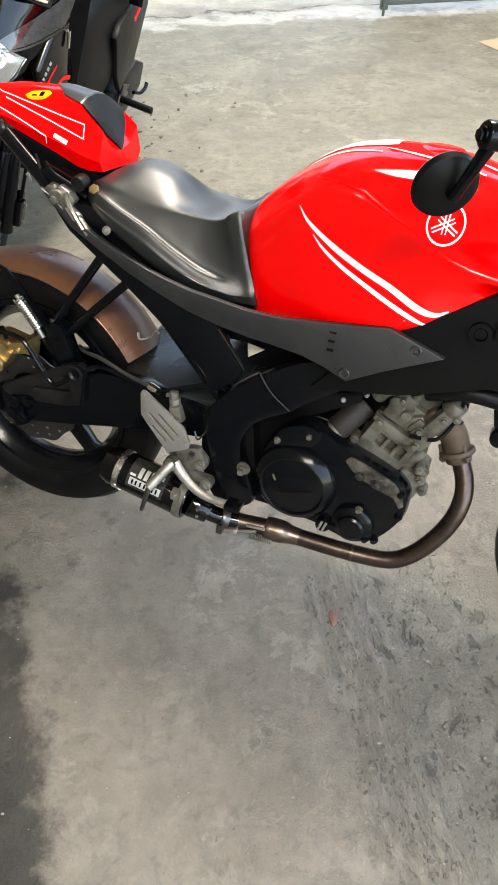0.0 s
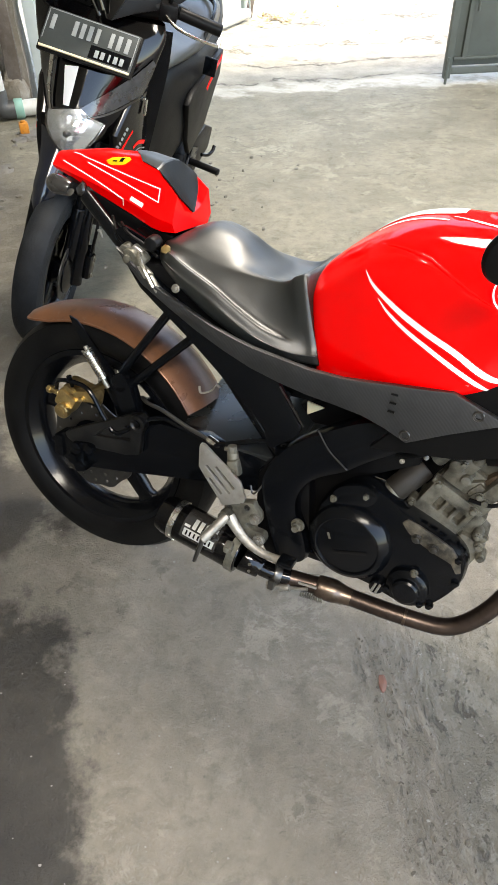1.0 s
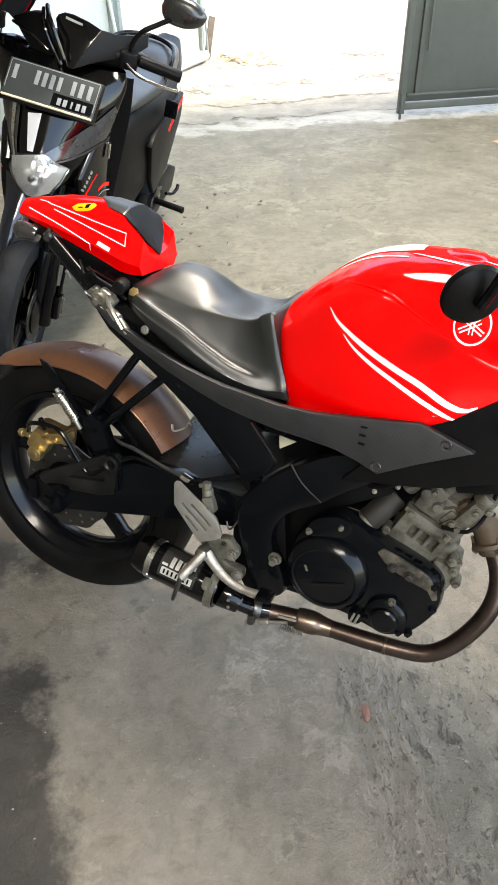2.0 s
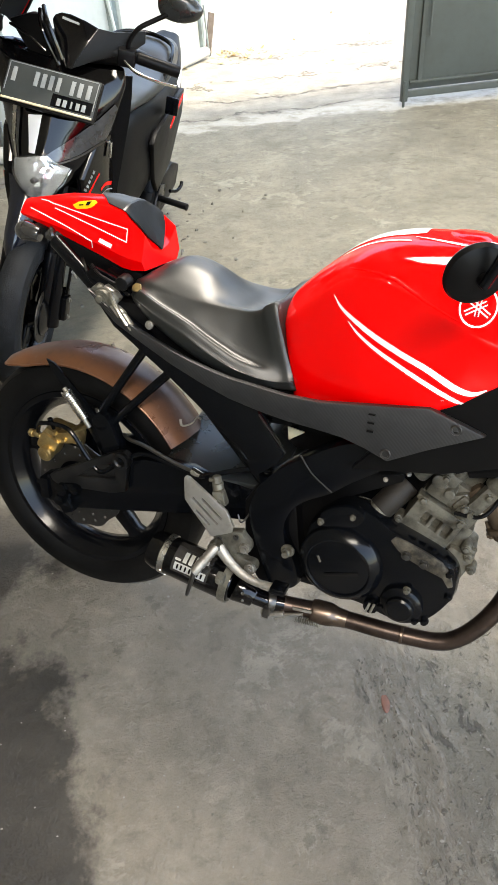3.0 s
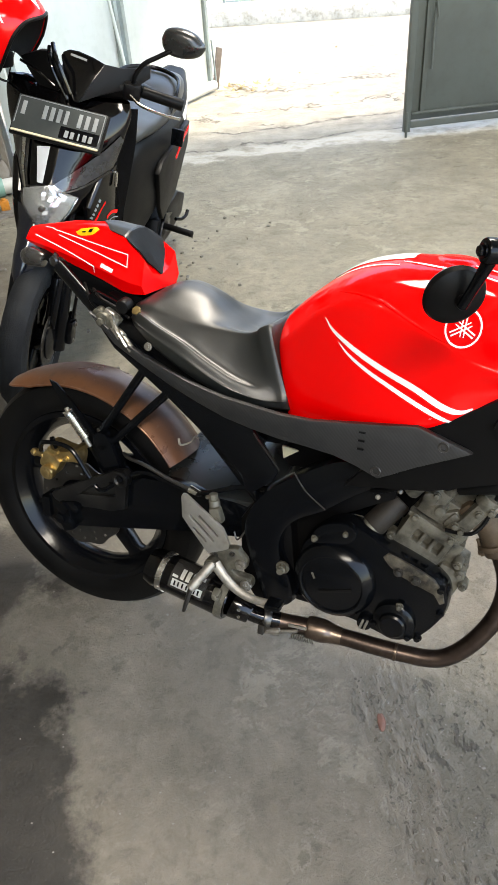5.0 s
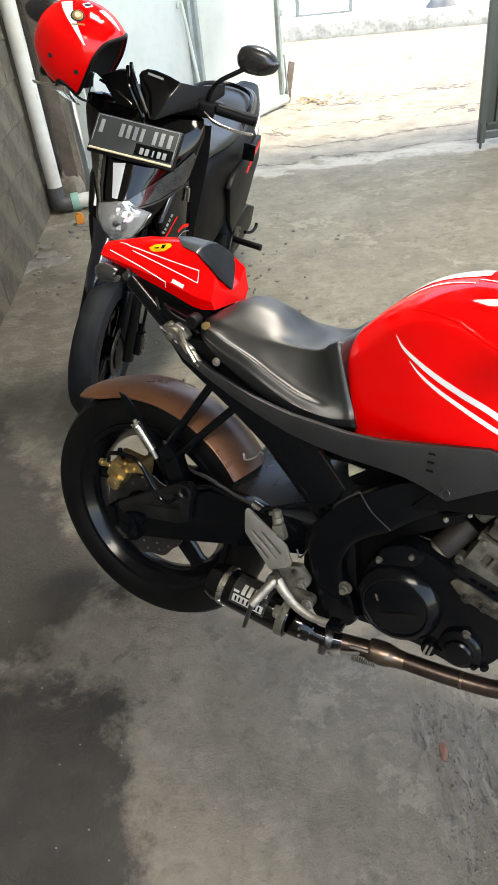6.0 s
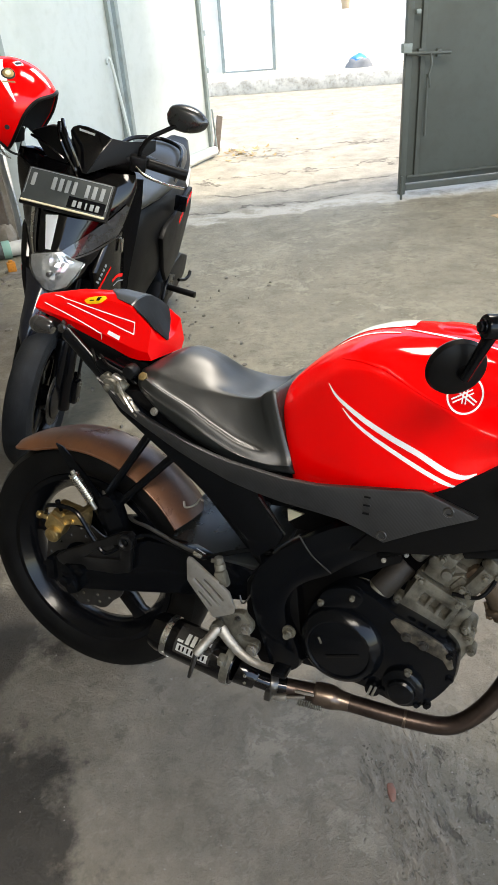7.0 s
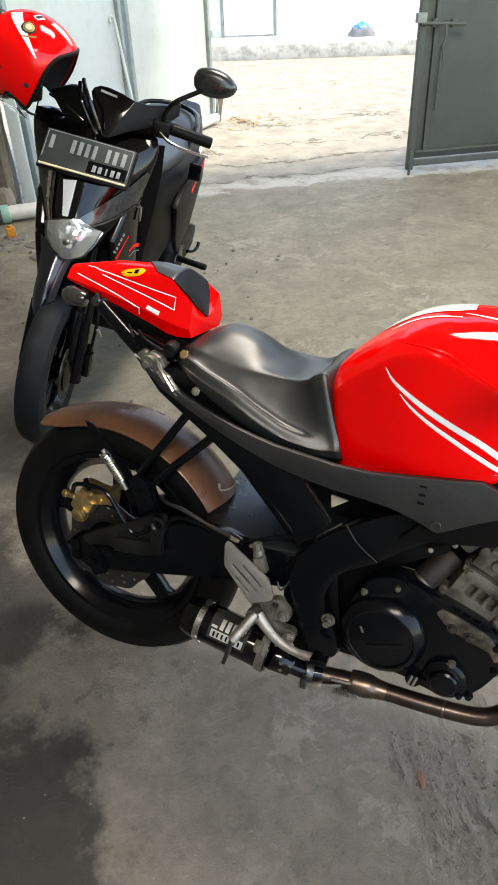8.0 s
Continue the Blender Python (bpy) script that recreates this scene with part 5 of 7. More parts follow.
for a in (90, 210, 330):
    c, s = math.cos(radians(a)), math.sin(radians(a))
    for k in (-0.0024, 0.0024):
        side_decal("emblem_bar", [(LX - 0.012 * c - k * s, LZ - 0.012 * s + k * c), (LX + 0.019 * c - k * s, LZ + 0.019 * s + k * c)], [0.0016, 0.0022], WHITE_DECAL, 6)


def top_decal(name, path, widths, mat, body=tree, parent=tank, n=30):
    P = spline(path, n)
    W = spline([(w, 0) for w in widths], n)[:, 0]
    return part(name, decal(body, [(x, y + w / 2, 1.2) for (x, y), w in zip(P, W)], [(x, y - w / 2, 1.2) for (x, y), w in zip(P, W)], (0, 0, -1), n), mat, parent)


top_decal("top_band", [(0.525, 0.012), (0.56, 0.014), (0.61, 0.014), (0.645, 0.010), (0.665, 0.006)], [0.035, 0.075, 0.082, 0.074, 0.050], WHITE_DECAL)
top_decal("top_line", [(0.545, -0.046), (0.558, -0.047), (0.585, -0.050), (0.621, -0.054), (0.650, -0.059)], [0.001, 0.004, 0.005, 0.0045, 0.003], WHITE_DECAL)
top_decal("top_line", [(0.653, -0.043), (0.688, -0.054), (0.731, -0.061), (0.80, -0.066)], [0.002, 0.005, 0.005, 0.004], WHITE_DECAL)
top_decal("top_line", [(0.76, -0.028), (0.82, -0.034), (0.90, -0.04)], [0.003, 0.009, 0.012], WHITE_DECAL)
cap = part("filler_cap", lathe([(0.0, 0.008), (0.028, 0.008), (0.034, 0.004), (0.042, 0.002), (0.044, -0.008), (0, -0.008)], (0.73, 0.0, 0.886), (0.02, 0, 1), 40, False), RED, tank)

# seat: x, bottom, ridge (height, half width), crease (height, half width), top, hollow between them
SEAT = [
    (0.150, 0.740, 0.747, 0.052, 0.752, 0.040, 0.757, 0.0),
    (0.185, 0.738, 0.758, 0.105, 0.768, 0.080, 0.776, 0.001),
    (0.215, 0.724, 0.754, 0.124, 0.770, 0.092, 0.793, 0.003),
    (0.250, 0.703, 0.741, 0.131, 0.764, 0.092, 0.803, 0.006),
    (0.300, 0.676, 0.722, 0.135, 0.754, 0.088, 0.789, 0.010),
    (0.345, 0.657, 0.697, 0.136, 0.747, 0.084, 0.757, 0.013),
    (0.390, 0.643, 0.675, 0.135, 0.744, 0.082, 0.738, 0.014),
    (0.432, 0.636, 0.662, 0.132, 0.745, 0.083, 0.735, 0.013),
    (0.462, 0.633, 0.656, 0.127, 0.751, 0.086, 0.741, 0.008),
    (0.483, 0.632, 0.657, 0.122, 0.762, 0.090, 0.757, 0.002),
    (0.496, 0.632, 0.660, 0.120, 0.768, 0.091, 0.766, -0.002),
    (0.503, 0.633, 0.660, 0.117, 0.766, 0.090, 0.764, -0.002),
]


def seat_section(s):
    x, zb, zr, yr, zc, yc, zt, hollow = s
    k = 0.40 * max(0.0, min(1.0, (x - 0.37) / 0.11))
    pts = [(-yr * 0.88, zb - 0.006), (-yr * 0.97, zb), (-yr * 1.005, zb + 0.50 * (zr - zb)), (-yr * 0.985, zr - 0.012), (-yr * 0.935, zr + 0.002), (-(yr * 0.55 + yc * 0.45), zr + 0.33 * (zc - zr) - hollow), (-(yc + 0.007), zc - 0.009), (-(yc - 0.004), zc + 0.001), (-yc * 0.72, zc + 0.42 * (zt - zc)), (-yc * 0.38, zc + 0.85 * (zt - zc)), (0, zt)]
    return [(x - k * (z - zb) * (1.0 if z < zb + 0.115 else 0.115 / (z - zb)), y, z) for y, z in pts]


seat = part("seat", loft(SEAT, 72, 60, seat_section), SEAT_VINYL, bike, "worn black vinyl rider seat", 60)
part("seat_base", plate([(0.14, 0.735), (0.20, 0.735), (0.26, 0.705), (0.36, 0.655), (0.49, 0.622), (0.49, 0.605), (0.36, 0.628), (0.22, 0.695), (0.14, 0.715)], -0.112, 0.112, 0.004), BLACK_MATT, bike)
part("seat_lock", joined(rod((0.135, -0.105, 0.728), (0.175, -0.122, 0.712), 0.010, bevel=0.002), rod((0.175, -0.122, 0.712), (0.20, -0.128, 0.692), 0.0075, bevel=0.002), box((0.14, -0.10, 0.745), (0.03, 0.02, 0.018), 0.004, (0, 30, 0))), SILVER, bike, "worn bright seat bracket")
part("seat_catch", joined(rod((0.115, -0.075, 0.752), (0.115, -0.112, 0.744), 0.012, bevel=0.002), rod((0.128, -0.10, 0.738), (0.128, -0.118, 0.736), 0.016, seg=20, bevel=0.003), box((0.152, -0.112, 0.735), (0.018, 0.016, 0.03), 0.003, (0, 35, 0)), bolt((0.128, -0.118, 0.736), (0, -1, 0), 0.007, 0.008)), DIRTY_ALU, bike, "worn cast seat catch")
part("catch_lever", tube([(0.150, -0.118, 0.750), (0.160, -0.126, 0.735), (0.172, -0.130, 0.722), (0.190, -0.132, 0.70)], 0.0045, seg=8), BRIGHT, bike)
part("latch_plate", plate([(0.085, 0.775), (0.105, 0.785), (0.165, 0.765), (0.178, 0.745), (0.15, 0.735), (0.10, 0.752)], -0.098, -0.090, 0.002), BLACK_SATIN, bike)
for pts in ([(0.09, -0.085, 0.785), (0.12, -0.105, 0.775), (0.15, -0.10, 0.76), (0.18, -0.105, 0.745)], [(0.06, -0.07, 0.79), (0.09, -0.095, 0.765), (0.11, -0.10, 0.75)]):
    part("tail_wire", tube(pts, 0.003, seg=8), BLACK_MATT, bike)
part("black_boss", rod((0.165, -0.085, 0.768), (0.168, -0.112, 0.765), 0.013, seg=20, bevel=0.004), RUBBER, bike)
part("seat_tab", rod((0.197, -0.104, 0.760), (0.197, -0.109, 0.764), 0.009, bevel=0.001, seg=6), GOLD, bike, "tarnished brass tab")
part("rail_bolt", joined(rod((0.231, -0.124, 0.705), (0.231, -0.128, 0.706), 0.0078, seg=20, bevel=0.001), bolt((0.231, -0.128, 0.706), (0, -1, 0.2), 0.0045, 0.004)), DULL_ALU, bike)

signal = part("turn_signal", rod((-0.045, -0.052, 0.818), (-0.078, -0.056, 0.824), 0.014, 0.019, seg=24, bevel=0.003), SMOKED, bike, "smoked round turn signal")
part("lens", lathe([(0.0, 0.020), (0.009, 0.0175), (0.016, 0.010), (0.0195, 0.0), (0.0, 0.0)], (-0.076, -0.0558, 0.8237), (-0.98, -0.1, 0.18), 28, False), SMOKED, signal, "smoked indicator lens")

# tail cowl: x, half width, bottom, top
COWL = [(-0.105, 0.030, 0.846, 0.874, 0.866, 0.60), (0.0, 0.055, 0.822, 0.892, 0.880, 0.60), (0.09, 0.067, 0.797, 0.896, 0.882, 0.62), (0.138, 0.072, 0.781, 0.889, 0.876, 0.66), (0.160, 0.072, 0.778, 0.850, 0.862, 0.74), (0.186, 0.070, 0.780, 0.806, 0.842, 0.80)]


def cowl_section(s):
    x, w, zb, zt, zs, k = s
    return [(x, -w * 0.84, zb), (x, -w, zb + 0.28 * (zs - zb)), (x, -w * k, zs), (x, -w * k * 0.55, zs + 0.75 * (zt - zs)), (x, 0, zt)]


cowl = part("tail_cowl", loft(COWL, 36, 30, cowl_section, True, True), RED, bike, "red tail cowl with white pinstripes", 30)
ct = tree_of(cowl)


def cowl_pad(widths, lift, n=24, m=15):
    """A padded sheet over the cowl's upper faces: widths gives the half width at each x."""
    st = np.array(COWL)
    rows = []
    for x in np.linspace(widths[0][0], widths[-1][0], n):
        half = np.interp(x, [p[0] for p in widths], [p[1] for p in widths])
        w, zb, zt, zs, k = [np.interp(x, st[:, 0], st[:, c]) for c in range(1, 6)]
        edge_y, edge_z = [0, w * k * 0.55, w * k, w * 1.02], [zt, zs + 0.75 * (zt - zs), zs, zs - 0.3 * (zs - zb)]
        rows.append([(x + lift[0], q * half, np.interp(abs(q * half), edge_y, edge_z) + lift[1]) for q in np.linspace(-1, 1, m)])
    bm = rings_mesh(rows, closed=False)
    bmesh.ops.recalc_face_normals(bm, faces=bm.faces)
    bmesh.ops.solidify(bm, geom=bm.faces[:], thickness=0.002)
    return bm


part("grey_pad", cowl_pad([(0.070, 0.006), (0.10, 0.036), (0.1405, 0.0468)], (0.0, 0.003)), SEAT_VINYL, cowl, "grey vinyl pad", 25)
part("black_pad", cowl_pad([(0.139, 0.0465), (0.150, 0.0505), (0.160, 0.0505), (0.172, 0.037), (0.186, 0.003)], (0.003, 0.003)), RUBBER, cowl, "black wedge-shaped pad", 25)
for path in ([(-0.062, -0.017, 0.876), (0.027, -0.042, 0.868), (0.099, -0.052, 0.857), (0.152, -0.057, 0.849)], [(0.152, -0.057, 0.850), (0.153, -0.064, 0.827)], [(0.152, -0.064, 0.828), (0.076, -0.056, 0.848), (-0.017, -0.036, 0.867)], [(-0.081, -0.027, 0.861), (0.007, -0.053, 0.844), (0.081, -0.066, 0.822)], [(0.081, -0.066, 0.823), (0.075, -0.067, 0.806)]):
    part("pinstripe", ribbon(ct, path, 0.0019), WHITE_DECAL, cowl)
part("white_patch", ribbon(ct, [(0.096, -0.065, 0.826), (0.124, -0.069, 0.818)], 0.0075, 8), WHITE_DECAL, cowl)
badge = part("yellow_badge", skin(ct, [(0.025, -0.0375, 0.876), (0.034, -0.0405, 0.871), (0.050, -0.042, 0.872), (0.066, -0.0415, 0.875), (0.078, -0.036, 0.881)], [(0.0255, -0.037, 0.8765), (0.038, -0.034, 0.882), (0.054, -0.032, 0.885), (0.069, -0.031, 0.887), (0.0785, -0.0355, 0.8815)], 16, 5, 0.0015), YELLOW, cowl, "yellow oval sticker with dark bars")
part("badge_bar", skin(ct, [(0.055, -0.038, 0.877), (0.063, -0.038, 0.878)], [(0.058, -0.0345, 0.882), (0.066, -0.0345, 0.883)], 5, 3, 0.0026), BLACK_SATIN, badge)
part("badge_bar", skin(ct, [(0.040, -0.0385, 0.876), (0.050, -0.0385, 0.877)], [(0.0405, -0.0375, 0.878), (0.0505, -0.0375, 0.879)], 5, 3, 0.0026), BLACK_SATIN, badge)
part("tail_underside", plate([(-0.06, 0.838), (0.0, 0.822), (0.10, 0.79), (0.17, 0.772), (0.20, 0.75), (0.12, 0.745), (0.02, 0.79), (-0.05, 0.82)], -0.05, 0.05, 0.004), BLACK_MATT, bike)
part("tail_lamp", joined(rod((-0.034, -0.050, 0.816), (-0.014, -0.042, 0.822), 0.010, 0.017, bevel=0.006), rod((-0.015, -0.043, 0.82), (0.03, -0.03, 0.81), 0.010, bevel=0.002)), SMOKED, bike, "grey smoked tail lamp")
part("wiring_box", joined(box((0.14, -0.05, 0.752), (0.07, 0.05, 0.03), 0.006, (0, 25, 0)), rod((0.15, -0.085, 0.765), (0.17, -0.09, 0.76), 0.012, bevel=0.003)), BLACK_MATT, bike)

# engine
part("crankcase", joined(plate([(0.50, 0.27), (0.49, 0.34), (0.53, 0.42), (0.60, 0.45), (0.72, 0.43), (0.80, 0.37), (0.79, 0.27), (0.73, 0.225), (0.58, 0.225)], -0.10, 0.10, 0.012), box((0.62, 0, 0.225), (0.2, 0.16, 0.03), 0.01)), BLACK_SATIN, bike)
cover = part("clutch_side_cover", plate([(0.568, 0.418), (0.60, 0.447), (0.634, 0.456), (0.668, 0.450), (0.70, 0.430), (0.745, 0.414), (0.785, 0.398), (0.812, 0.378), (0.820, 0.352), (0.815, 0.318), (0.792, 0.276), (0.766, 0.250), (0.73, 0.243), (0.70, 0.248), (0.66, 0.258), (0.62, 0.260), (0.58, 0.275), (0.556, 0.31), (0.548, 0.35), (0.553, 0.39)], -0.150, -0.098, 0.015, rounded=80), BLACK_SATIN, bike, "satin black engine side cover")
part("clutch_drum", lathe([(0.0, -0.01), (0.074, -0.01), (0.0755, 0.004), (0.0745, 0.009), (0.071, 0.014), (0.0605, 0.0235), (0.0580, 0.0245), (0.0560, 0.0235), (0.0548, 0.0210), (0.0530, 0.0218), (0.0, 0.0225)], (0.620, -0.148, 0.340), (0, -1, 0), 72, False), BLACK_SATIN, cover, "round satin black clutch cover")
part("upper_boss", plate([(0.572, 0.405), (0.574, 0.425), (0.584, 0.442), (0.606, 0.455), (0.630, 0.460), (0.648, 0.453), (0.652, 0.438), (0.636, 0.420), (0.600, 0.410)], -0.157, -0.140, 0.005, rounded=40), BLACK_SATIN, cover)
part("drum_bar", box((0.628, -0.1708, 0.330), (0.062, 0.0012, 0.007), 0.0004, (0, -18, 0)), BLACK_GLOSS, cover)
part("drum_mark", box((0.586, -0.1708, 0.350), (0.004, 0.0012, 0.013), 0.0004, (0, -24, 0)), DIRTY_ALU, cover)
for x, z in ((0.579, 0.418), (0.634, 0.443), (0.556, 0.35), (0.565, 0.305), (0.803, 0.376), (0.808, 0.328), (0.778, 0.264)):
    part("cover_bolt", bolt((x, -0.154 if z > 0.41 else -0.146, z), (0, -1, 0), 0.0048 if z > 0.41 else 0.006, 0.010), DIRTY_ALU if z > 0.41 else BLACK_SATIN, cover)
part("cover_rib", plate([(0.700, 0.412), (0.708, 0.421), (0.730, 0.416), (0.764, 0.405), (0.790, 0.393), (0.806, 0.376), (0.813, 0.352), (0.805, 0.347), (0.793, 0.364), (0.765, 0.372), (0.735, 0.383), (0.712, 0.398)], -0.1525, -0.146, 0.003), WORN_EDGE, cover, "scuffed bare metal rim of the engine cover")
for x, z in ((0.730, 0.391), (0.760, 0.383)):
    part("rim_bolt", joined(bolt((x, -0.152, z), (0, -1, 0), 0.0065, 0.007), rod((x, -0.152, z), (x, -0.1535, z), 0.009, seg=20)), DARK_STEEL, cover)
part("oil_filter_cap", lathe([(0.0, 0.031), (0.020, 0.030), (0.0235, 0.027), (0.0245, 0.020), (0.0275, 0.0185), (0.033, 0.0175), (0.0365, 0.014), (0.038, 0.0)], (0.735, -0.145, 0.290), (0, -1, 0), 48, False), BLACK_SATIN, cover, "black oil filter cap")
for a in (80, 200, 320):
    x, z = 0.735 + 0.036 * math.cos(radians(a)), 0.290 + 0.036 * math.sin(radians(a))
    part("cap_bolt", bolt((x, -0.156, z), (0, -1, 0), 0.0052, 0.009), DIRTY_ALU if a == 80 else BLACK_SATIN, cover)
plug = part("slotted_plug", rod((0.684, -0.146, 0.268), (0.684, -0.160, 0.268), 0.0135, bevel=0.002), BLACK_SATIN, cover, "slotted filler plug")
for x in (0.680, 0.688):
    part("plug_ridge", box((x, -0.1605, 0.268), (0.0042, 0.004, 0.021), 0.001, (0, 15, 0)), DULL_ALU, plug)

TILT_CYL = pose(0.757, 0, 0.405, 0, 24, 0)
slots = [[(-0.033 + k * 0.020, 0.020), (-0.020 + k * 0.020, 0.020), (-0.020 + k * 0.020, 0.044), (-0.033 + k * 0.020, 0.044)] for k in range(3)]
barrel = plate([(-0.056, -0.018), (-0.056, 0.064), (0.030, 0.064), (0.030, -0.018)], -0.112, -0.088, 0.004, slots)
barrel = joined(barrel, box((-0.010, 0, 0.026), (0.094, 0.190, 0.09), 0.006), box((0.038, -0.01, 0.010), (0.030, 0.165, 0.085), 0.007), box((-0.013, -0.100, -0.014), (0.100, 0.020, 0.012), 0.003), box((-0.013, -0.100, 0.062), (0.096, 0.022, 0.010), 0.003))
barrel.transform(TILT_CYL)
cyl = part("cylinder", barrel, DIRTY_ALU, bike, "dull ribbed aluminium cylinder")
head = joined(
    box((-0.012, 0, 0.088), (0.088, 0.176, 0.044), 0.006),
    box((-0.020, 0, 0.125), (0.078, 0.150, 0.045), 0.012),
    box((-0.034, -0.098, 0.092), (0.046, 0.030, 0.038), 0.012),
    rod((-0.046, -0.100, 0.106), (-0.046, -0.114, 0.106), 0.013, seg=24, bevel=0.004),
    rod((-0.022, -0.105, 0.100), (-0.022, -0.122, 0.100), 0.009, seg=16, bevel=0.002),
    box((0.012, -0.094, 0.086), (0.030, 0.018, 0.030), 0.005, (0, 12, 0)),
    box((-0.064, -0.090, 0.120), (0.022, 0.026, 0.030), 0.006, (0, -15, 0)),
)
head.transform(TILT_CYL)
part("cylinder_head", head, DIRTY_ALU, bike, "dull cast aluminium cylinder head")
for x, z in ((-0.048, 0.062), (0.022, 0.062), (-0.048, -0.012), (0.024, -0.010), (0.012, 0.090)):
    p = TILT_CYL @ Vector((x, -0.111, z))
    part("head_bolt", bolt(p, (0, -1, 0), 0.0055, 0.009), DIRTY_ALU, cyl)
starter = part("starter_motor", rod((0.668, -0.112, 0.442), (0.706, -0.078, 0.488), 0.0225, seg=28, bevel=0.004), GRIME, bike, "grimy brown starter motor")
part("end_cap", joined(rod((0.664, -0.1155, 0.437), (0.670, -0.110, 0.444), 0.0205, seg=28, bevel=0.003), rod((0.661, -0.118, 0.434), (0.665, -0.114, 0.438), 0.009, seg=16, bevel=0.002)), DIRTY_ALU, starter, "pale cast end cap")
neck = part("coolant_neck", joined(box((0.826, -0.096, 0.494), (0.026, 0.030, 0.078), 0.008, (0, 31, 0)), box((0.806, -0.092, 0.462), (0.040, 0.030, 0.026), 0.006, (0, 31, 0)), rod((0.842, -0.096, 0.522), (0.853, -0.096, 0.542), 0.018, seg=24, bevel=0.003), box((0.790, -0.088, 0.485), (0.040, 0.020, 0.020), 0.005, (0, -24, 0))), DIRTY_ALU, bike, "dull cast coolant neck")
for x, z in ((0.815, 0.474), (0.838, 0.512), (0.856, 0.520)):
    part("neck_bolt", bolt((x, -0.111, z), (0, -1, 0), 0.0055, 0.008), DIRTY_ALU, neck)
# black plate added to darken the gap behind the head like shade
part("head_shadow_plate", plate([(0.665, 0.470), (0.700, 0.540), (0.760, 0.560), (0.860, 0.575), (0.870, 0.520), (0.800, 0.470), (0.740, 0.440)], -0.072, 0.072, 0.006), BLACK_MATT, bike, "matt black plate standing in for shade behind the cylinder head")
for x, z in ((0.670, 0.498), (0.707, 0.518)):
    part("mount_nut", bolt((x, -0.104, z), (0, -1, 0.3), 0.0034, 0.005), DULL_ALU, bike)
part("engine_mount_plate", plate([(0.488, 0.33), (0.50, 0.40), (0.515, 0.45), (0.56, 0.485), (0.64, 0.515), (0.70, 0.54), (0.70, 0.50), (0.62, 0.45), (0.57, 0.40), (0.545, 0.30)], -0.103, -0.085, 0.004), BLACK_MATT, bike)
part("intake_casting", joined(rod((0.722, -0.100, 0.520), (0.742, -0.102, 0.548), 0.015, bevel=0.003), rod((0.738, -0.104, 0.542), (0.748, -0.104, 0.556), 0.019, seg=20, bevel=0.003), box((0.772, -0.098, 0.528), (0.036, 0.026, 0.030), 0.007, (0, 32, 0)), rod((0.784, -0.104, 0.536), (0.796, -0.106, 0.556), 0.011, bevel=0.003), bolt((0.768, -0.112, 0.530), (0, -1, 0), 0.005, 0.008)), DIRTY_ALU, bike, "dull cast intake body above the cylinder")
for pts, r in (([(0.69, -0.115, 0.548), (0.72, -0.125, 0.552), (0.75, -0.12, 0.575)], 0.004), ([(0.66, -0.11, 0.512), (0.70, -0.122, 0.532), (0.73, -0.12, 0.56)], 0.006), ([(0.78, -0.115, 0.548), (0.81, -0.12, 0.565), (0.85, -0.11, 0.56)], 0.005), ([(0.79, -0.112, 0.47), (0.83, -0.115, 0.475), (0.85, -0.105, 0.50), (0.86, -0.10, 0.55)], 0.0035)):
    part("engine_hose", tube(pts, r, seg=10), BLACK_MATT, bike)
for x, z in ((0.702, 0.432), (0.826, 0.388), (0.834, 0.366), (0.820, 0.406)):
    part("casting_boss", joined(rod((x, -0.085, z), (x, -0.112, z), 0.0085, seg=16, bevel=0.003), bolt((x, -0.112, z), (0, -1, 0), 0.005, 0.006)), DIRTY_ALU, bike)
part("throttle_body", joined(rod((0.735, -0.07, 0.565), (0.775, -0.075, 0.61), 0.022, bevel=0.004), rod((0.70, -0.09, 0.54), (0.72, -0.1, 0.56), 0.014, bevel=0.003), box((0.755, -0.09, 0.55), (0.05, 0.04, 0.022), 0.005, (0, -30, 0))), DIRTY_ALU, bike)
part("coolant_hose", tube([(0.80, -0.11, 0.555), (0.86, -0.12, 0.575), (0.92, -0.11, 0.57), (0.98, -0.08, 0.56)], 0.015), BLACK_MATT, bike)
for a, b, r in (((0.668, -0.12, 0.548), (0.715, -0.118, 0.553), 0.005), ((0.70, -0.12, 0.535), (0.76, -0.115, 0.58), 0.004), ((0.83, -0.10, 0.53), (0.865, -0.09, 0.505), 0.004)):
    part("wire", rod(a, b, r, seg=8), BRIGHT if a[0] < 0.67 else BLACK_MATT, bike)
part("chain_cam_cover", box((0.80, -0.06, 0.35), (0.05, 0.09, 0.09), 0.012, (0, 20, 0)), DIRTY_ALU, bike)
part("front_mount", joined(bolt((0.83, -0.095, 0.40), (0, -1, 0), 0.0055, 0.012), box((0.815, -0.075, 0.385), (0.024, 0.04, 0.05), 0.006, (0, 25, 0))), DIRTY_ALU, bike)
part("exhaust_port", joined(tube([(0.818, -0.066, 0.500), (0.838, -0.058, 0.484), (0.858, -0.050, 0.458), (0.870, -0.045, 0.432)], [0.021, 0.023, 0.024, 0.023], seg=24), box((0.828, -0.066, 0.490), (0.05, 0.05, 0.03), 0.008, (0, 40, 0))), BROWN_ALU, bike, "rust-brown cast exhaust port")
flange_way = Vector((0.42, -0.16, -0.89)).normalized()
flange_at = Vector((0.8705, -0.044, 0.429))
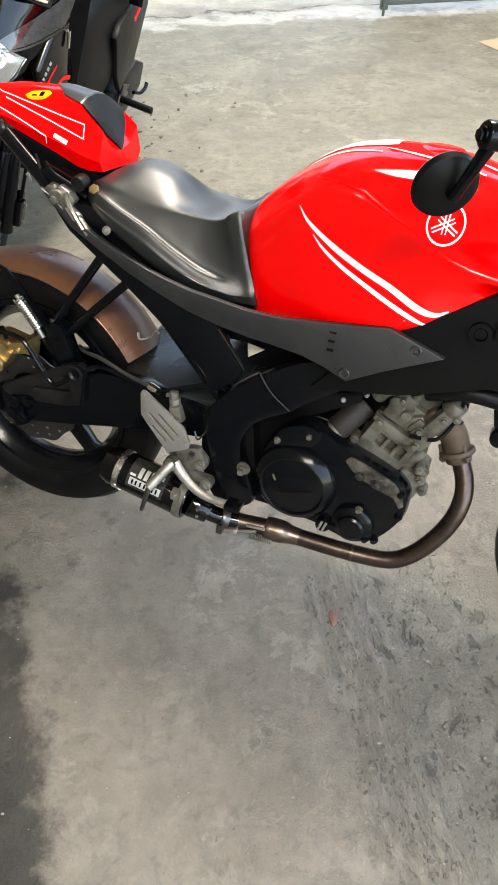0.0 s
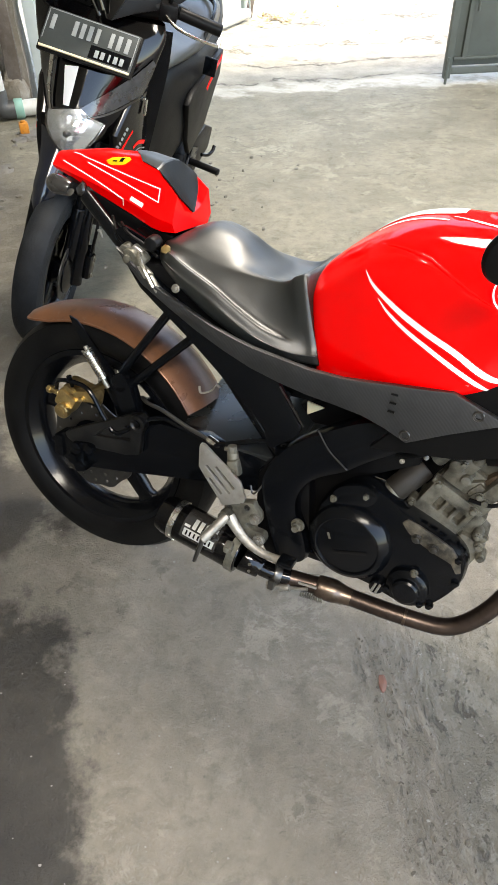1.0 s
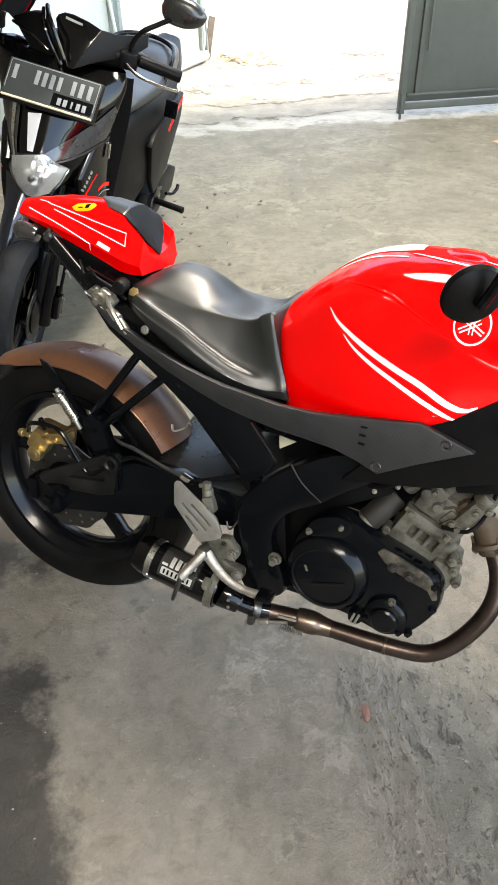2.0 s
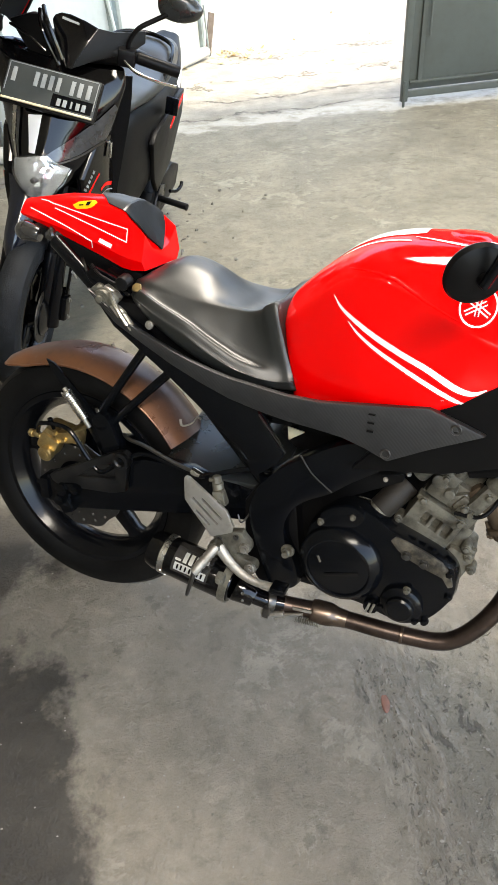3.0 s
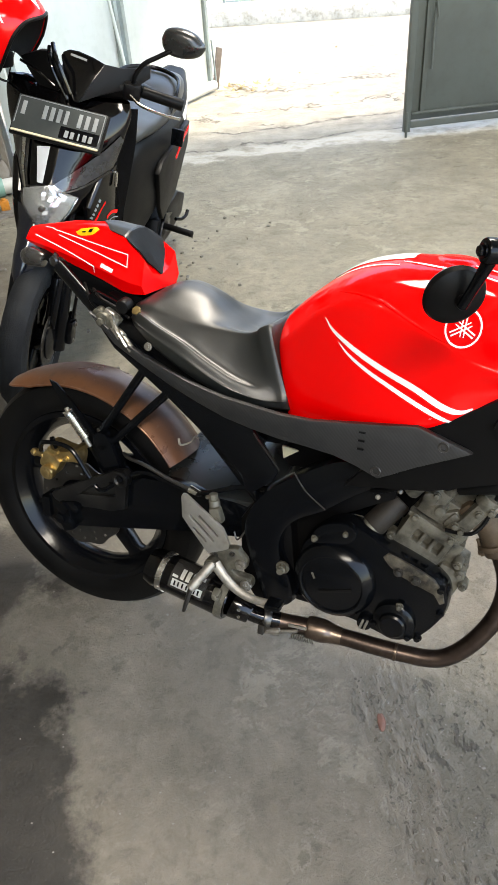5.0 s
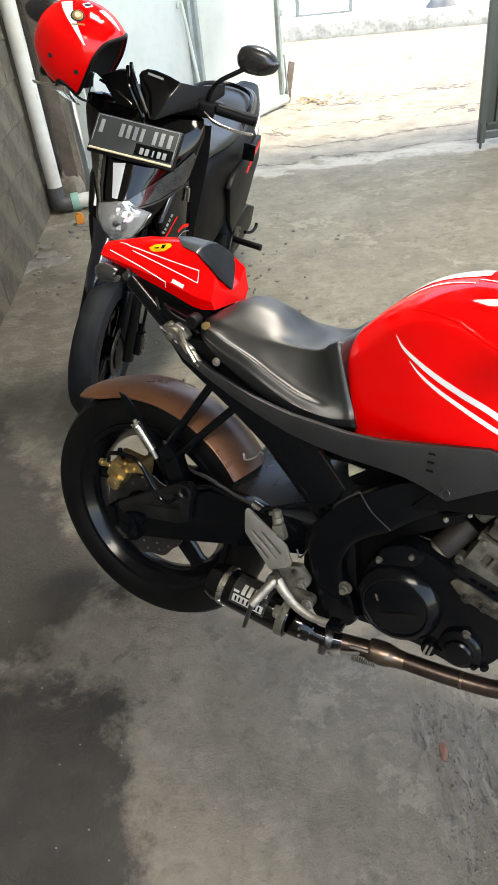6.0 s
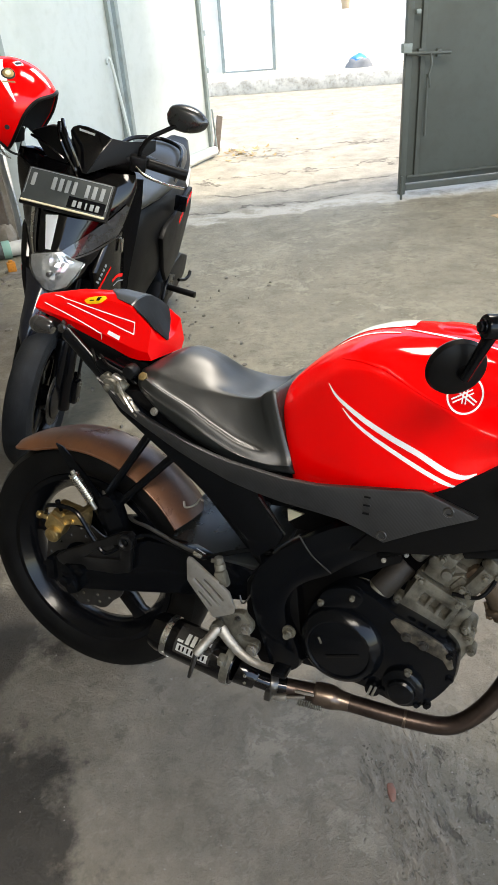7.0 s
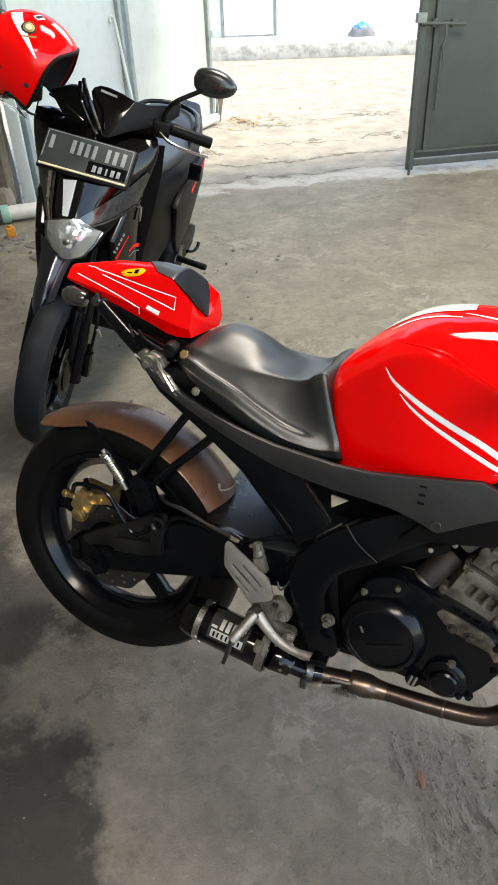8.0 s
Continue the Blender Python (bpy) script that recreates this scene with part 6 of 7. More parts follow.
flange = part("exhaust_flange", joined(rod(flange_at, flange_at + flange_way * 0.010, 0.031, seg=28, bevel=0.003), rod(flange_at + flange_way * 0.010, flange_at + flange_way * 0.024, 0.0225, seg=28, bevel=0.003)), BROWN_ALU, bike, "rust-brown exhaust flange")
for a in (35, 155, 275):
    side = flange_way.orthogonal().normalized()
    q = flange_at + (side * math.cos(radians(a)) + flange_way.cross(side) * math.sin(radians(a))) * 0.026
    part("flange_nut", joined(rod(q - flange_way * 0.012, q + flange_way * 0.020, 0.0036, seg=10), rod(q + flange_way * 0.010, q + flange_way * 0.017, 0.0075, seg=6, bevel=0.001)), BROWN_ALU, flange)
part("horn_bracket", joined(plate([(0.90, 0.555), (0.915, 0.50), (0.93, 0.475), (0.94, 0.50), (0.925, 0.56)], -0.062, -0.055, 0.002), rod((0.93, -0.07, 0.48), (0.93, -0.04, 0.48), 0.016, bevel=0.003)), BLACK_SATIN, bike)

# exhaust
part("header_pipe", tube([(0.874, -0.044, 0.426), (0.886, -0.050, 0.405), (0.899, -0.062, 0.379), (0.904, -0.076, 0.350), (0.898, -0.088, 0.311), (0.880, -0.098, 0.270), (0.856, -0.106, 0.234), (0.830, -0.112, 0.210), (0.805, -0.116, 0.200), (0.772, -0.119, 0.1965), (0.71, -0.124, 0.196), (0.65, -0.128, 0.198), (0.575, -0.134, 0.200)], 0.0162, n=110, seg=24), HEADER, bike, "brown heat-stained exhaust header")
part("weld_ring", lathe([(0.014, -0.004), (0.0169, -0.002), (0.0169, 0.002), (0.014, 0.004)], (0.742, -0.1222, 0.1960), (1, 0.06, -0.03), 28), SLEEVE, bike)
part("collector", tube([(0.640, -0.129, 0.1985), (0.622, -0.130, 0.199), (0.606, -0.131, 0.200), (0.580, -0.134, 0.201), (0.572, -0.135, 0.2015)], [0.0166, 0.0185, 0.0225, 0.0228, 0.021], seg=28), SLEEVE, bike, "rubbed bronze exhaust sleeve")
part("inlet_pipe", tube([(0.575, -0.134, 0.201), (0.535, -0.142, 0.203), (0.51, -0.148, 0.206)], 0.017, seg=24), HEADER, bike)
part("joint_strip", box((0.560, -0.158, 0.214), (0.037, 0.004, 0.006), 0.0012, (0, -6, 0)), SILVER, bike, "bright rubbed steel strip")
part("joint_bolt", joined(rod((0.488, -0.166, 0.184), (0.562, -0.160, 0.206), 0.0034, seg=10), rod((0.507, -0.1645, 0.1895), (0.528, -0.163, 0.196), 0.0075, seg=16, bevel=0.002), rod((0.484, -0.166, 0.183), (0.491, -0.166, 0.185), 0.0072, seg=6, bevel=0.001)), DULL_ALU, bike, "long worn joint bolt")
part("joint_spring", coil((0.592, -0.152, 0.187), (0.548, -0.158, 0.189), 0.005, 0.0015, 10), DIRTY_ALU, bike)
part("link_pipe", tube([(0.52, -0.146, 0.206), (0.49, -0.155, 0.210), (0.462, -0.162, 0.218)], 0.0165, seg=24), BLACK_GLOSS, bike)
part("link_clamp", joined(rod((0.502, -0.15, 0.208), (0.488, -0.156, 0.211), 0.021, seg=24, bevel=0.002), box((0.495, -0.172, 0.20), (0.012, 0.02, 0.022), 0.003)), DARK_STEEL, bike, "dull metal pipe clamp")
muffler = part("muffler", rod((0.425, -0.165, 0.235), (0.258, -0.165, 0.262), 0.0385, seg=48, bevel=0.004), BLACK_GLOSS, bike, "stubby gloss black muffler")
ax = Vector((-0.167, 0, 0.027)).normalized()
m0 = Vector((0.425, -0.165, 0.235))


def on_muffler(d):
    return m0 + ax * d


part("end_band", lathe([(0.0383, -0.006), (0.0402, -0.006), (0.0402, 0.006), (0.0383, 0.006)], on_muffler(0.145), ax, 48), BRIGHT, muffler, "bright rear band")
for a in (200, 240, 290):
    w = Vector((0, math.cos(radians(a)), math.sin(radians(a))))
    part("rivet", rod(on_muffler(0.145) + w * 0.0395, on_muffler(0.145) + w * 0.0418, 0.0032, seg=10), BRIGHT, muffler)
part("end_cap", lathe([(0.018, 0.0), (0.0375, 0.0), (0.034, 0.012), (0.020, 0.016), (0.018, 0.010)], on_muffler(0.168), ax, 40), BLACK_GLOSS, muffler)
rows = []
for i in range(12):
    a = radians(178 - i * 9)
    w = Vector((0, math.cos(a), 0)) + Vector((0.16, 0, 0.987)) * math.sin(a)
    rows.append([on_muffler(d) + w * 0.0389 for d in np.linspace(0.045, 0.122, 6)])
label_plate = part("label_plate", rings_mesh(rows, closed=False), SMOKED, muffler, "dark label plate with pale bars")
bars = [(170, 148, 0.050, 0.116, PLATE_WHITE, 0.0394)]
bars += [(143, 112, d, d + 0.008, PLATE_WHITE, 0.0394) for d in (0.070, 0.082, 0.094)]
bars += [(143, 136, 0.106, 0.118, PLATE_WHITE, 0.0394), (124, 112, 0.052, 0.060, PLATE_WHITE, 0.0394)]
bars += [(166, 152, d, d + 0.0035, BLACK_GLOSS, 0.0397) for d in (0.056, 0.064, 0.073, 0.081, 0.090, 0.099, 0.107)]
for a0, a1, d0, d1, ink, r in bars:
    rows = []
    for a in np.linspace(radians(a0), radians(a1), 6):
        w = Vector((0, math.cos(a), 0)) + Vector((0.16, 0, 0.987)) * math.sin(a)
        rows.append([on_muffler(d) + w * r for d in (d0, (d0 + d1) / 2, d1)])
    part("print_bar", rings_mesh(rows, closed=False), ink, label_plate)
part("hanger_clamp", joined(lathe([(0.0386, -0.008), (0.0412, -0.008), (0.0412, 0.008), (0.0386, 0.008)], on_muffler(0.012), ax, 48), box((0.410, -0.195, 0.262), (0.016, 0.018, 0.03), 0.004, (25, 0, 0)), bolt((0.41, -0.204, 0.266), (0, -1, 0.3), 0.006, 0.008)), DIRTY_ALU, muffler, "dull metal hanger clamp")
part("front_cone", rod((0.428, -0.165, 0.234), (0.468, -0.162, 0.219), 0.031, 0.024, seg=36, bevel=0.004), BLACK_GLOSS, muffler)
for z in (0.222, 0.238):
    part("cone_rivet", rod((0.452, -0.187, z), (0.452, -0.191, z + 0.001), 0.0035, seg=10), BRIGHT, muffler)

# handlebar, mirror, forks and front wheel
part("clip_on_bar", tube([(0.955, -0.13, 0.865), (0.90, -0.24, 0.92), (0.822, -0.375, 0.965)], 0.011), BLACK_SATIN, bike)
part("clip_on_bar", tube([(0.955, 0.13, 0.865), (0.90, 0.24, 0.92), (0.822, 0.375, 0.965)], 0.011), BLACK_SATIN, bike)
for s in (-1, 1):
    part("grip", rod((0.895, s * 0.25, 0.925), (0.83, s * 0.362, 0.962), 0.016, bevel=0.003), BLACK_MATT, bike)
mirror = part("bar_end_mirror", joined(lathe([(0.0, 0.011), (0.026, 0.009), (0.034, 0.004), (0.0365, -0.002), (0.034, -0.007), (0.0, -0.008)], (0, 0, 0), (0, 0, 1), 48, False), rod((0.004, 0.0, 0.008), (0.006, 0.0, 0.020), 0.008, bevel=0.002)), BLACK_MATT, bike, "round black bar-end mirror")
mirror.matrix_local = Matrix.Translation((0.773, -0.347, 0.909)) @ Vector((0.477, -0.822, -0.294)).to_track_quat("Z", "Y").to_matrix().to_4x4()
part("mirror_arm", tube([(0.784, -0.360, 0.901), (0.792, -0.368, 0.920), (0.801, -0.379, 0.942), (0.809, -0.388, 0.962)], [0.006, 0.006, 0.007, 0.008]), BLACK_SATIN, bike)
part("mirror_clamp", joined(rod((0.800, -0.395, 0.968), (0.828, -0.375, 0.966), 0.0135, bevel=0.003), bolt((0.80, -0.396, 0.968), (-0.8, -0.6, 0), 0.006)), BLACK_SATIN, bike)
for s in (-1, 1):
    part("fork_leg", joined(rod((1.27, s * 0.085, 0.287), (1.12, s * 0.085, 0.56), 0.027, bevel=0.004), rod((1.12, s * 0.085, 0.56), (0.965, s * 0.085, 0.855), 0.0185, bevel=0.003)), BLACK_SATIN, bike)
part("triple_clamp", joined(box((0.972, 0, 0.84), (0.06, 0.24, 0.025), 0.008, (0, 28, 0)), box((1.05, 0, 0.69), (0.06, 0.24, 0.03), 0.008, (0, 28, 0))), BLACK_SATIN, bike)
front_wheel = wheel("front_wheel", (1.27, 0, AXLE), bike, R_WHEEL, 0.045, 5)
part("side_stand", joined(rod((0.50, 0.11, 0.26), (0.555, 0.235, 0.058), 0.011, bevel=0.002), box((0.56, 0.242, 0.066), (0.05, 0.04, 0.008), 0.002, (-14, 0, 0))), BLACK_SATIN, bike)

# ---- black scooter ----
fwd = Vector((-0.12, -0.99, 0)).normalized()
left_way = Vector((-fwd.y, fwd.x, 0))
up_way = math.cos(radians(15)) * Vector((0, 0, 1)) + math.sin(radians(15)) * left_way
SCOOT = Matrix.Translation((-0.895, 2.30, 0)) @ Matrix((fwd, up_way.cross(fwd), up_way)).transposed().to_4x4()
scooter = thing("scooter", "black scooter with a number plate leaning on its side stand", "scooter", SCOOT)
wheel("front_wheel", (0.085, -0.012, 0.25), scooter, 0.25, 0.044, 5, 0.05, 0.09, radians(4))
wheel("rear_wheel", (-1.26, 0, 0.25), scooter, 0.25, 0.046, 5, 0.05, 0.08)
for s in (-1, 1):
    part("fork_leg", joined(rod((0.08, -0.035 + s * 0.068, 0.25), (0.03, -0.02 + s * 0.066, 0.46), 0.021, bevel=0.003), rod((0.03, -0.02 + s * 0.066, 0.46), (-0.05, s * 0.066, 0.70), 0.014)), BLACK_SATIN, scooter)
part("fork_cover", rod((0.060, 0.056, 0.205), (-0.005, 0.066, 0.500), 0.027, 0.023, seg=20, bevel=0.004), BLACK_SATIN, scooter)
front_caliper = part("front_caliper", joined(box((0.020, 0.084, 0.262), (0.050, 0.036, 0.082), 0.009, (0, -12, 0)), box((-0.006, 0.080, 0.300), (0.030, 0.026, 0.036), 0.006, (0, -12, 0))), BLACK_SATIN, scooter)
for x, z in ((0.030, 0.236), (0.012, 0.290)):
    part("caliper_bolt", bolt((x, 0.102, z), (0, 1, 0), 0.006, 0.007), DIRTY_ALU, front_caliper)
part("brake_hose", tube([(0.000, 0.088, 0.300), (0.020, 0.100, 0.352), (0.012, 0.105, 0.420), (-0.050, 0.090, 0.52), (-0.10, 0.06, 0.62)], 0.0055, seg=10), BLACK_MATT, scooter)
part("hose_clip", joined(box((0.026, 0.060, 0.362), (0.010, 0.014, 0.007), 0.002), rod((0.026, 0.064, 0.360), (0.024, 0.074, 0.338), 0.003, seg=8)), SILVER, scooter, "small bright clip")
part("hose_clip", joined(box((0.018, 0.112, 0.400), (0.010, 0.014, 0.007), 0.002), rod((0.018, 0.116, 0.398), (0.014, 0.124, 0.378), 0.003, seg=8)), SILVER, scooter, "small bright clip")
part("inner_cover", plate([(-0.09, 0.63), (-0.085, 0.52), (-0.11, 0.40), (-0.17, 0.30), (-0.24, 0.30), (-0.19, 0.63)], -0.125, 0.125, 0.014), BLACK_MATT, scooter)
part("engine_case", joined(plate([(-0.52, 0.30), (-0.50, 0.22), (-0.56, 0.155), (-0.90, 0.15), (-0.98, 0.22), (-0.94, 0.36), (-0.62, 0.36)], -0.11, 0.085, 0.015), rod((-0.56, 0.0, 0.25), (-0.46, 0.0, 0.27), 0.055, 0.05, seg=24, bevel=0.006)), BLACK_MATT, scooter)
part("steering_stem", rod((-0.05, 0, 0.60), (-0.15, 0, 1.02), 0.02), BLACK_SATIN, scooter)

# front mudguard and beak
rows = []
for i in range(25):
    t = i / 24
    a = radians(98 + t * 52)
    r = 0.282 + 0.02 * math.sin(t * math.pi)
    w = 0.058 - 0.02 * abs(t - 0.55)
    rows.append([(0.08 + r * math.cos(a) - 0.018 * abs(s) ** 2 * math.cos(a), s * w - 0.035, 0.25 + (r - 0.022 * abs(s) ** 2.4) * math.sin(a)) for s in np.linspace(-1, 1, 9)])
g = rings_mesh(rows, closed=False)
bmesh.ops.recalc_face_normals(g, faces=g.faces)
bmesh.ops.solidify(g, geom=g.faces[:], thickness=0.003)
part("front_mudguard", g, BLUE_BLACK, scooter, "gloss blue-black front mudguard", 50)
rows = []
for x, z, w in ((0.02, 0.66, 0.065), (0.045, 0.62, 0.050), (0.08, 0.57, 0.040), (0.115, 0.52, 0.036), (0.132, 0.475, 0.032), (0.138, 0.452, 0.018)):
    rows.append([(x - 0.03 * abs(s) ** 2, s * w - 0.038 - 0.04 * (0.66 - z), z) for s in np.linspace(-1, 1, 9)])
g = rings_mesh(rows, closed=False)
bmesh.ops.recalc_face_normals(g, faces=g.faces)
bmesh.ops.solidify(g, geom=g.faces[:], thickness=0.006)
part("beak", g, BLUE_BLACK, scooter, "gloss blue-black beak under the headlamp", 50)

# front cowl: height, front reach, half width, back
NOSE = [(0.625, 0.035, 0.045, -0.12), (0.66, 0.055, 0.095, -0.14), (0.71, 0.045, 0.130, -0.16), (0.77, 0.012, 0.152, -0.17), (0.83, -0.018, 0.170, -0.18), (0.88, -0.045, 0.182, -0.18), (0.935, -0.085, 0.192, -0.19), (0.97, -0.115, 0.185, -0.19)]


def nose_section(s):
    z, f, w, b = s
    return [(b, -w * 0.86, z + 0.01), (b + 0.04, -w, z + 0.01), (b + (f - b) * 0.55, -w * 0.86, z + 0.004), (b + (f - b) * 0.88, -w * 0.45, z), (f, -w * 0.14, z), (f + 0.002, 0, z)]


nose = part("front_cowl", loft(NOSE, 34, 26, nose_section), BLACK_GLOSS, scooter, "gloss black front cowl", 40)
nt_ = tree_of(nose)


def nose_patch(name, left, right, mat, n=14, m=10, off=0.003, label=""):
    """A piece on the cowl's front between two rows of (y, z), laid on from ahead."""
    return part(name, decal(nt_, [(0.6, y, z) for y, z in left], [(0.6, y, z) for y, z in right], (-1, 0, 0), n, m, off), mat, nose, label)



LAMP_L = [(-0.014, 0.741), (-0.063, 0.721), (-0.065, 0.680), (-0.047, 0.642), (-0.008, 0.634)]
LAMP_R = [(0.027, 0.751), (0.083, 0.723), (0.064, 0.684), (0.041, 0.652), (0.010, 0.638)]


def grown(row, k):
    """The same outline, k times as large about the lamp's middle."""
    return [(0.005 + (y - 0.005) * k, 0.692 + (z - 0.692) * k) for y, z in row]


nose_patch("headlamp_surround", straight(grown(LAMP_L, 1.14)), straight(grown(LAMP_R, 1.14)), BLACK_SATIN, 24, 12, 0.004)
rng = random.Random(4)
facets = decal(nt_, [(0.6, y, z) for y, z in straight(grown(LAMP_L, 0.98))], [(0.6, y, z) for y, z in straight(grown(LAMP_R, 0.98))], (-1, 0, 0), 13, 15, 0.0105)
for v in facets.verts:
    if not v.is_boundary:
        v.co += Vector((rng.uniform(-0.0048, 0.0022), rng.uniform(-0.0022, 0.0022), rng.uniform(-0.0022, 0.0022)))
headlamp = part("headlamp", facets, LENS, nose, "clear headlamp over a faceted chrome reflector", 1)
part("bulb", lathe([(0.0, 0.016), (0.006, 0.014), (0.0085, 0.008), (0.0085, -0.006), (0.013, -0.008), (0.013, -0.012), (0.0, -0.012)], (0.066, 0.006, 0.690), (1, 0, 0.2), 20, False), DARK_STEEL, headlamp)
lens = decal(nt_, [(0.6, y, z) for y, z in straight(LAMP_L)], [(0.6, y, z) for y, z in straight(LAMP_R)], (-1, 0, 0), 24, 14, 0.0165)
bmesh.ops.recalc_face_normals(lens, faces=lens.faces)
bmesh.ops.solidify(lens, geom=lens.faces[:], thickness=0.002)
part("lens", lens, GLASS, headlamp, "clear plastic lens", 60).visible_shadow = False
nose_patch("position_lamp", straight([(0.005, 0.735), (0.084, 0.803), (0.136, 0.850), (0.172, 0.893)]), straight([(0.034, 0.729), (0.095, 0.753), (0.148, 0.793), (0.186, 0.862)]), LAMP_GREY, 16, 6, 0.005, "grey position lamp")
nose_patch("lamp_strip", [(0.034, 0.729), (0.095, 0.753), (0.148, 0.793)], [(0.034, 0.725), (0.097, 0.748), (0.151, 0.789)], DARK_STEEL, 12, 3, 0.008)
nose_patch("position_lamp", straight([(-0.112, 0.850), (-0.104, 0.771), (-0.078, 0.722)]), straight([(-0.072, 0.850), (-0.064, 0.761), (-0.047, 0.711)]), LAMP_GREY, 14, 6, 0.005, "grey position lamp")
nose_patch("lamp_strip", straight([(-0.098, 0.850), (-0.090, 0.770), (-0.062, 0.717)]), straight([(-0.084, 0.850), (-0.078, 0.768), (-0.054, 0.714)]), BRIGHT, 14, 3, 0.007, "bright lamp edge strip")
nose_patch("pale_sticker", [(-0.005, 0.845), (-0.008, 0.75)], [(-0.046, 0.835), (-0.026, 0.748)], WHITE_DECAL, 8, 4, 0.002, "white glossy sticker")

# number plate
plate_ob = new("number_plate")
plate_ob.parent = scooter
pdir = Vector((0.075, 0, -0.082)).normalized()
plate_ob.matrix_local = Matrix.Translation((-0.034, 0.016, 0.910)) @ Matrix((Vector((0, 1, 0)), -pdir, Vector((0, 1, 0)).cross(-pdir))).transposed().to_4x4()
part("holder", box((0, 0, -0.006), (0.272, 0.118, 0.012), 0.004), BLACK_MATT, plate_ob)
part("plate_sheet", box((0, 0.004, 0.003), (0.262, 0.106, 0.004), 0.0015), PLATE_BLACK, plate_ob, "black number plate with pale bars")
part("trim_strip", box((0, -0.050, 0.005), (0.258, 0.006, 0.006), 0.001), CREAM, plate_ob, "cream strip along the lower edge")
for x, y, w, h in ((0, 0.053, 0.250, 0.002), (-0.126, 0.012, 0.002, 0.080), (0.126, 0.012, 0.002, 0.080)):
    part("border", box((x, y, 0.0055), (w, h, 0.001), 0), PLATE_PALE, plate_ob)
for x, w in ((-0.108, 0.012), (-0.045, 0.012), (-0.024, 0.012), (-0.003, 0.012), (0.018, 0.011), (0.058, 0.011), (0.080, 0.012), (0.104, 0.012)):
    part("plate_bar", box((x, 0.020, 0.006), (w, 0.040, 0.0016), 0.0004), PLATE_PALE, plate_ob)
part("date_field", box((0.066, -0.024, 0.0054), (0.115, 0.036, 0.0012), 0.0003), BLACK_SATIN, plate_ob)
for x, w in ((0.030, 0.011), (0.047, 0.011), (0.066, 0.005), (0.084, 0.011), (0.101, 0.011)):
    part("date_bar", box((x, -0.027, 0.0065), (w, 0.020, 0.0014), 0.0003), PLATE_PALE, plate_ob)

# handlebar cover, screen, grips, levers, mirrors
rows = []
for y, x0, x1, z0, z1 in ((-0.035, -0.20, -0.14, 1.0, 1.03), (0.0, -0.235, -0.125, 0.975, 1.04), (0.10, -0.24, -0.12, 0.975, 1.045), (0.17, -0.22, -0.135, 0.985, 1.04), (0.235, -0.20, -0.165, 1.005, 1.03)):
    c, r = ((x0 + x1) / 2, (z0 + z1) / 2), ((x1 - x0) / 2, (z1 - z0) / 2)
    rows.append([(c[0] + r[0] * math.copysign(abs(math.cos(a)) ** 0.7, math.cos(a)), y, c[1] + r[1] * math.copysign(abs(math.sin(a)) ** 0.7, math.sin(a))) for a in np.linspace(0, 2 * math.pi, 20, endpoint=False)])
part("handlebar_cover", rings_mesh(rows), BLACK_MATT, scooter, "matt black handlebar cover", 45)


def front_plate(outline, depth, thick=0.006, bevel=0.0015):
    """A flat panel that faces ahead: outline in y and z, depth(y, z) its place along the scooter."""
    bm = plate(outline, 0, thick, bevel)
    for v in bm.verts:
        a, d, c = v.co
        v.co = (depth(a, c) - d, a, c)
    return bm


def screen_x(y, z):
    return -0.078 - 0.5 * (z - 0.97)


def wing_x(y, z):
    return screen_x(y, z) - 0.45 * ((y - 0.055) * 0.885 - (z - 0.970) * 0.47)


screen = part("fly_screen", front_plate([(-0.017, 1.066), (-0.012, 1.077), (0.004, 1.085), (0.030, 1.086), (0.073, 1.080), (0.110, 1.071), (0.055, 0.968), (0.036, 0.968), (0.006, 1.015)], screen_x), BLACK_GLOSS, scooter, "angular gloss black fly screen")
part("screen_wing", front_plate([(0.1105, 1.071), (0.150, 1.068), (0.200, 1.076), (0.228, 1.084), (0.232, 1.055), (0.215, 1.040), (0.186, 1.022), (0.110, 0.994), (0.0555, 0.968)], wing_x), BLACK_MATT, screen)
part("screen_mark", front_plate([(0.010, 1.078), (0.058, 1.073), (0.058, 1.068), (0.010, 1.073)], lambda y, z: screen_x(y, z) + 0.002, 0.003, 0), PLATE_PALE, screen)
part("left_bar_cover", front_plate([(-0.150, 1.034), (-0.085, 1.064), (-0.040, 1.072), (-0.036, 1.050), (-0.012, 0.985), (-0.030, 0.965), (-0.064, 0.953), (-0.100, 0.978), (-0.130, 1.012)], lambda y, z: -0.135 + 0.2 * (y + 0.08), 0.03, 0.006), BLACK_MATT, scooter, "matt black cover of the left handlebar")
part("bar_cover_ridge", tube([(-0.13, -0.14, 1.028), (-0.122, -0.08, 1.01), (-0.112, -0.03, 0.985)], 0.004, seg=8), BLACK_GLOSS, scooter)
for pts in ([(-0.11, -0.045, 1.085), (-0.075, -0.030, 1.064), (-0.062, -0.009, 1.030), (-0.062, 0.027, 0.974)], [(-0.11, -0.035, 1.095), (-0.072, -0.014, 1.078), (-0.060, 0.008, 1.046), (-0.060, 0.036, 0.990)]):
    part("cable", tube(pts, 0.0062, seg=10), BLACK_GLOSS, scooter)
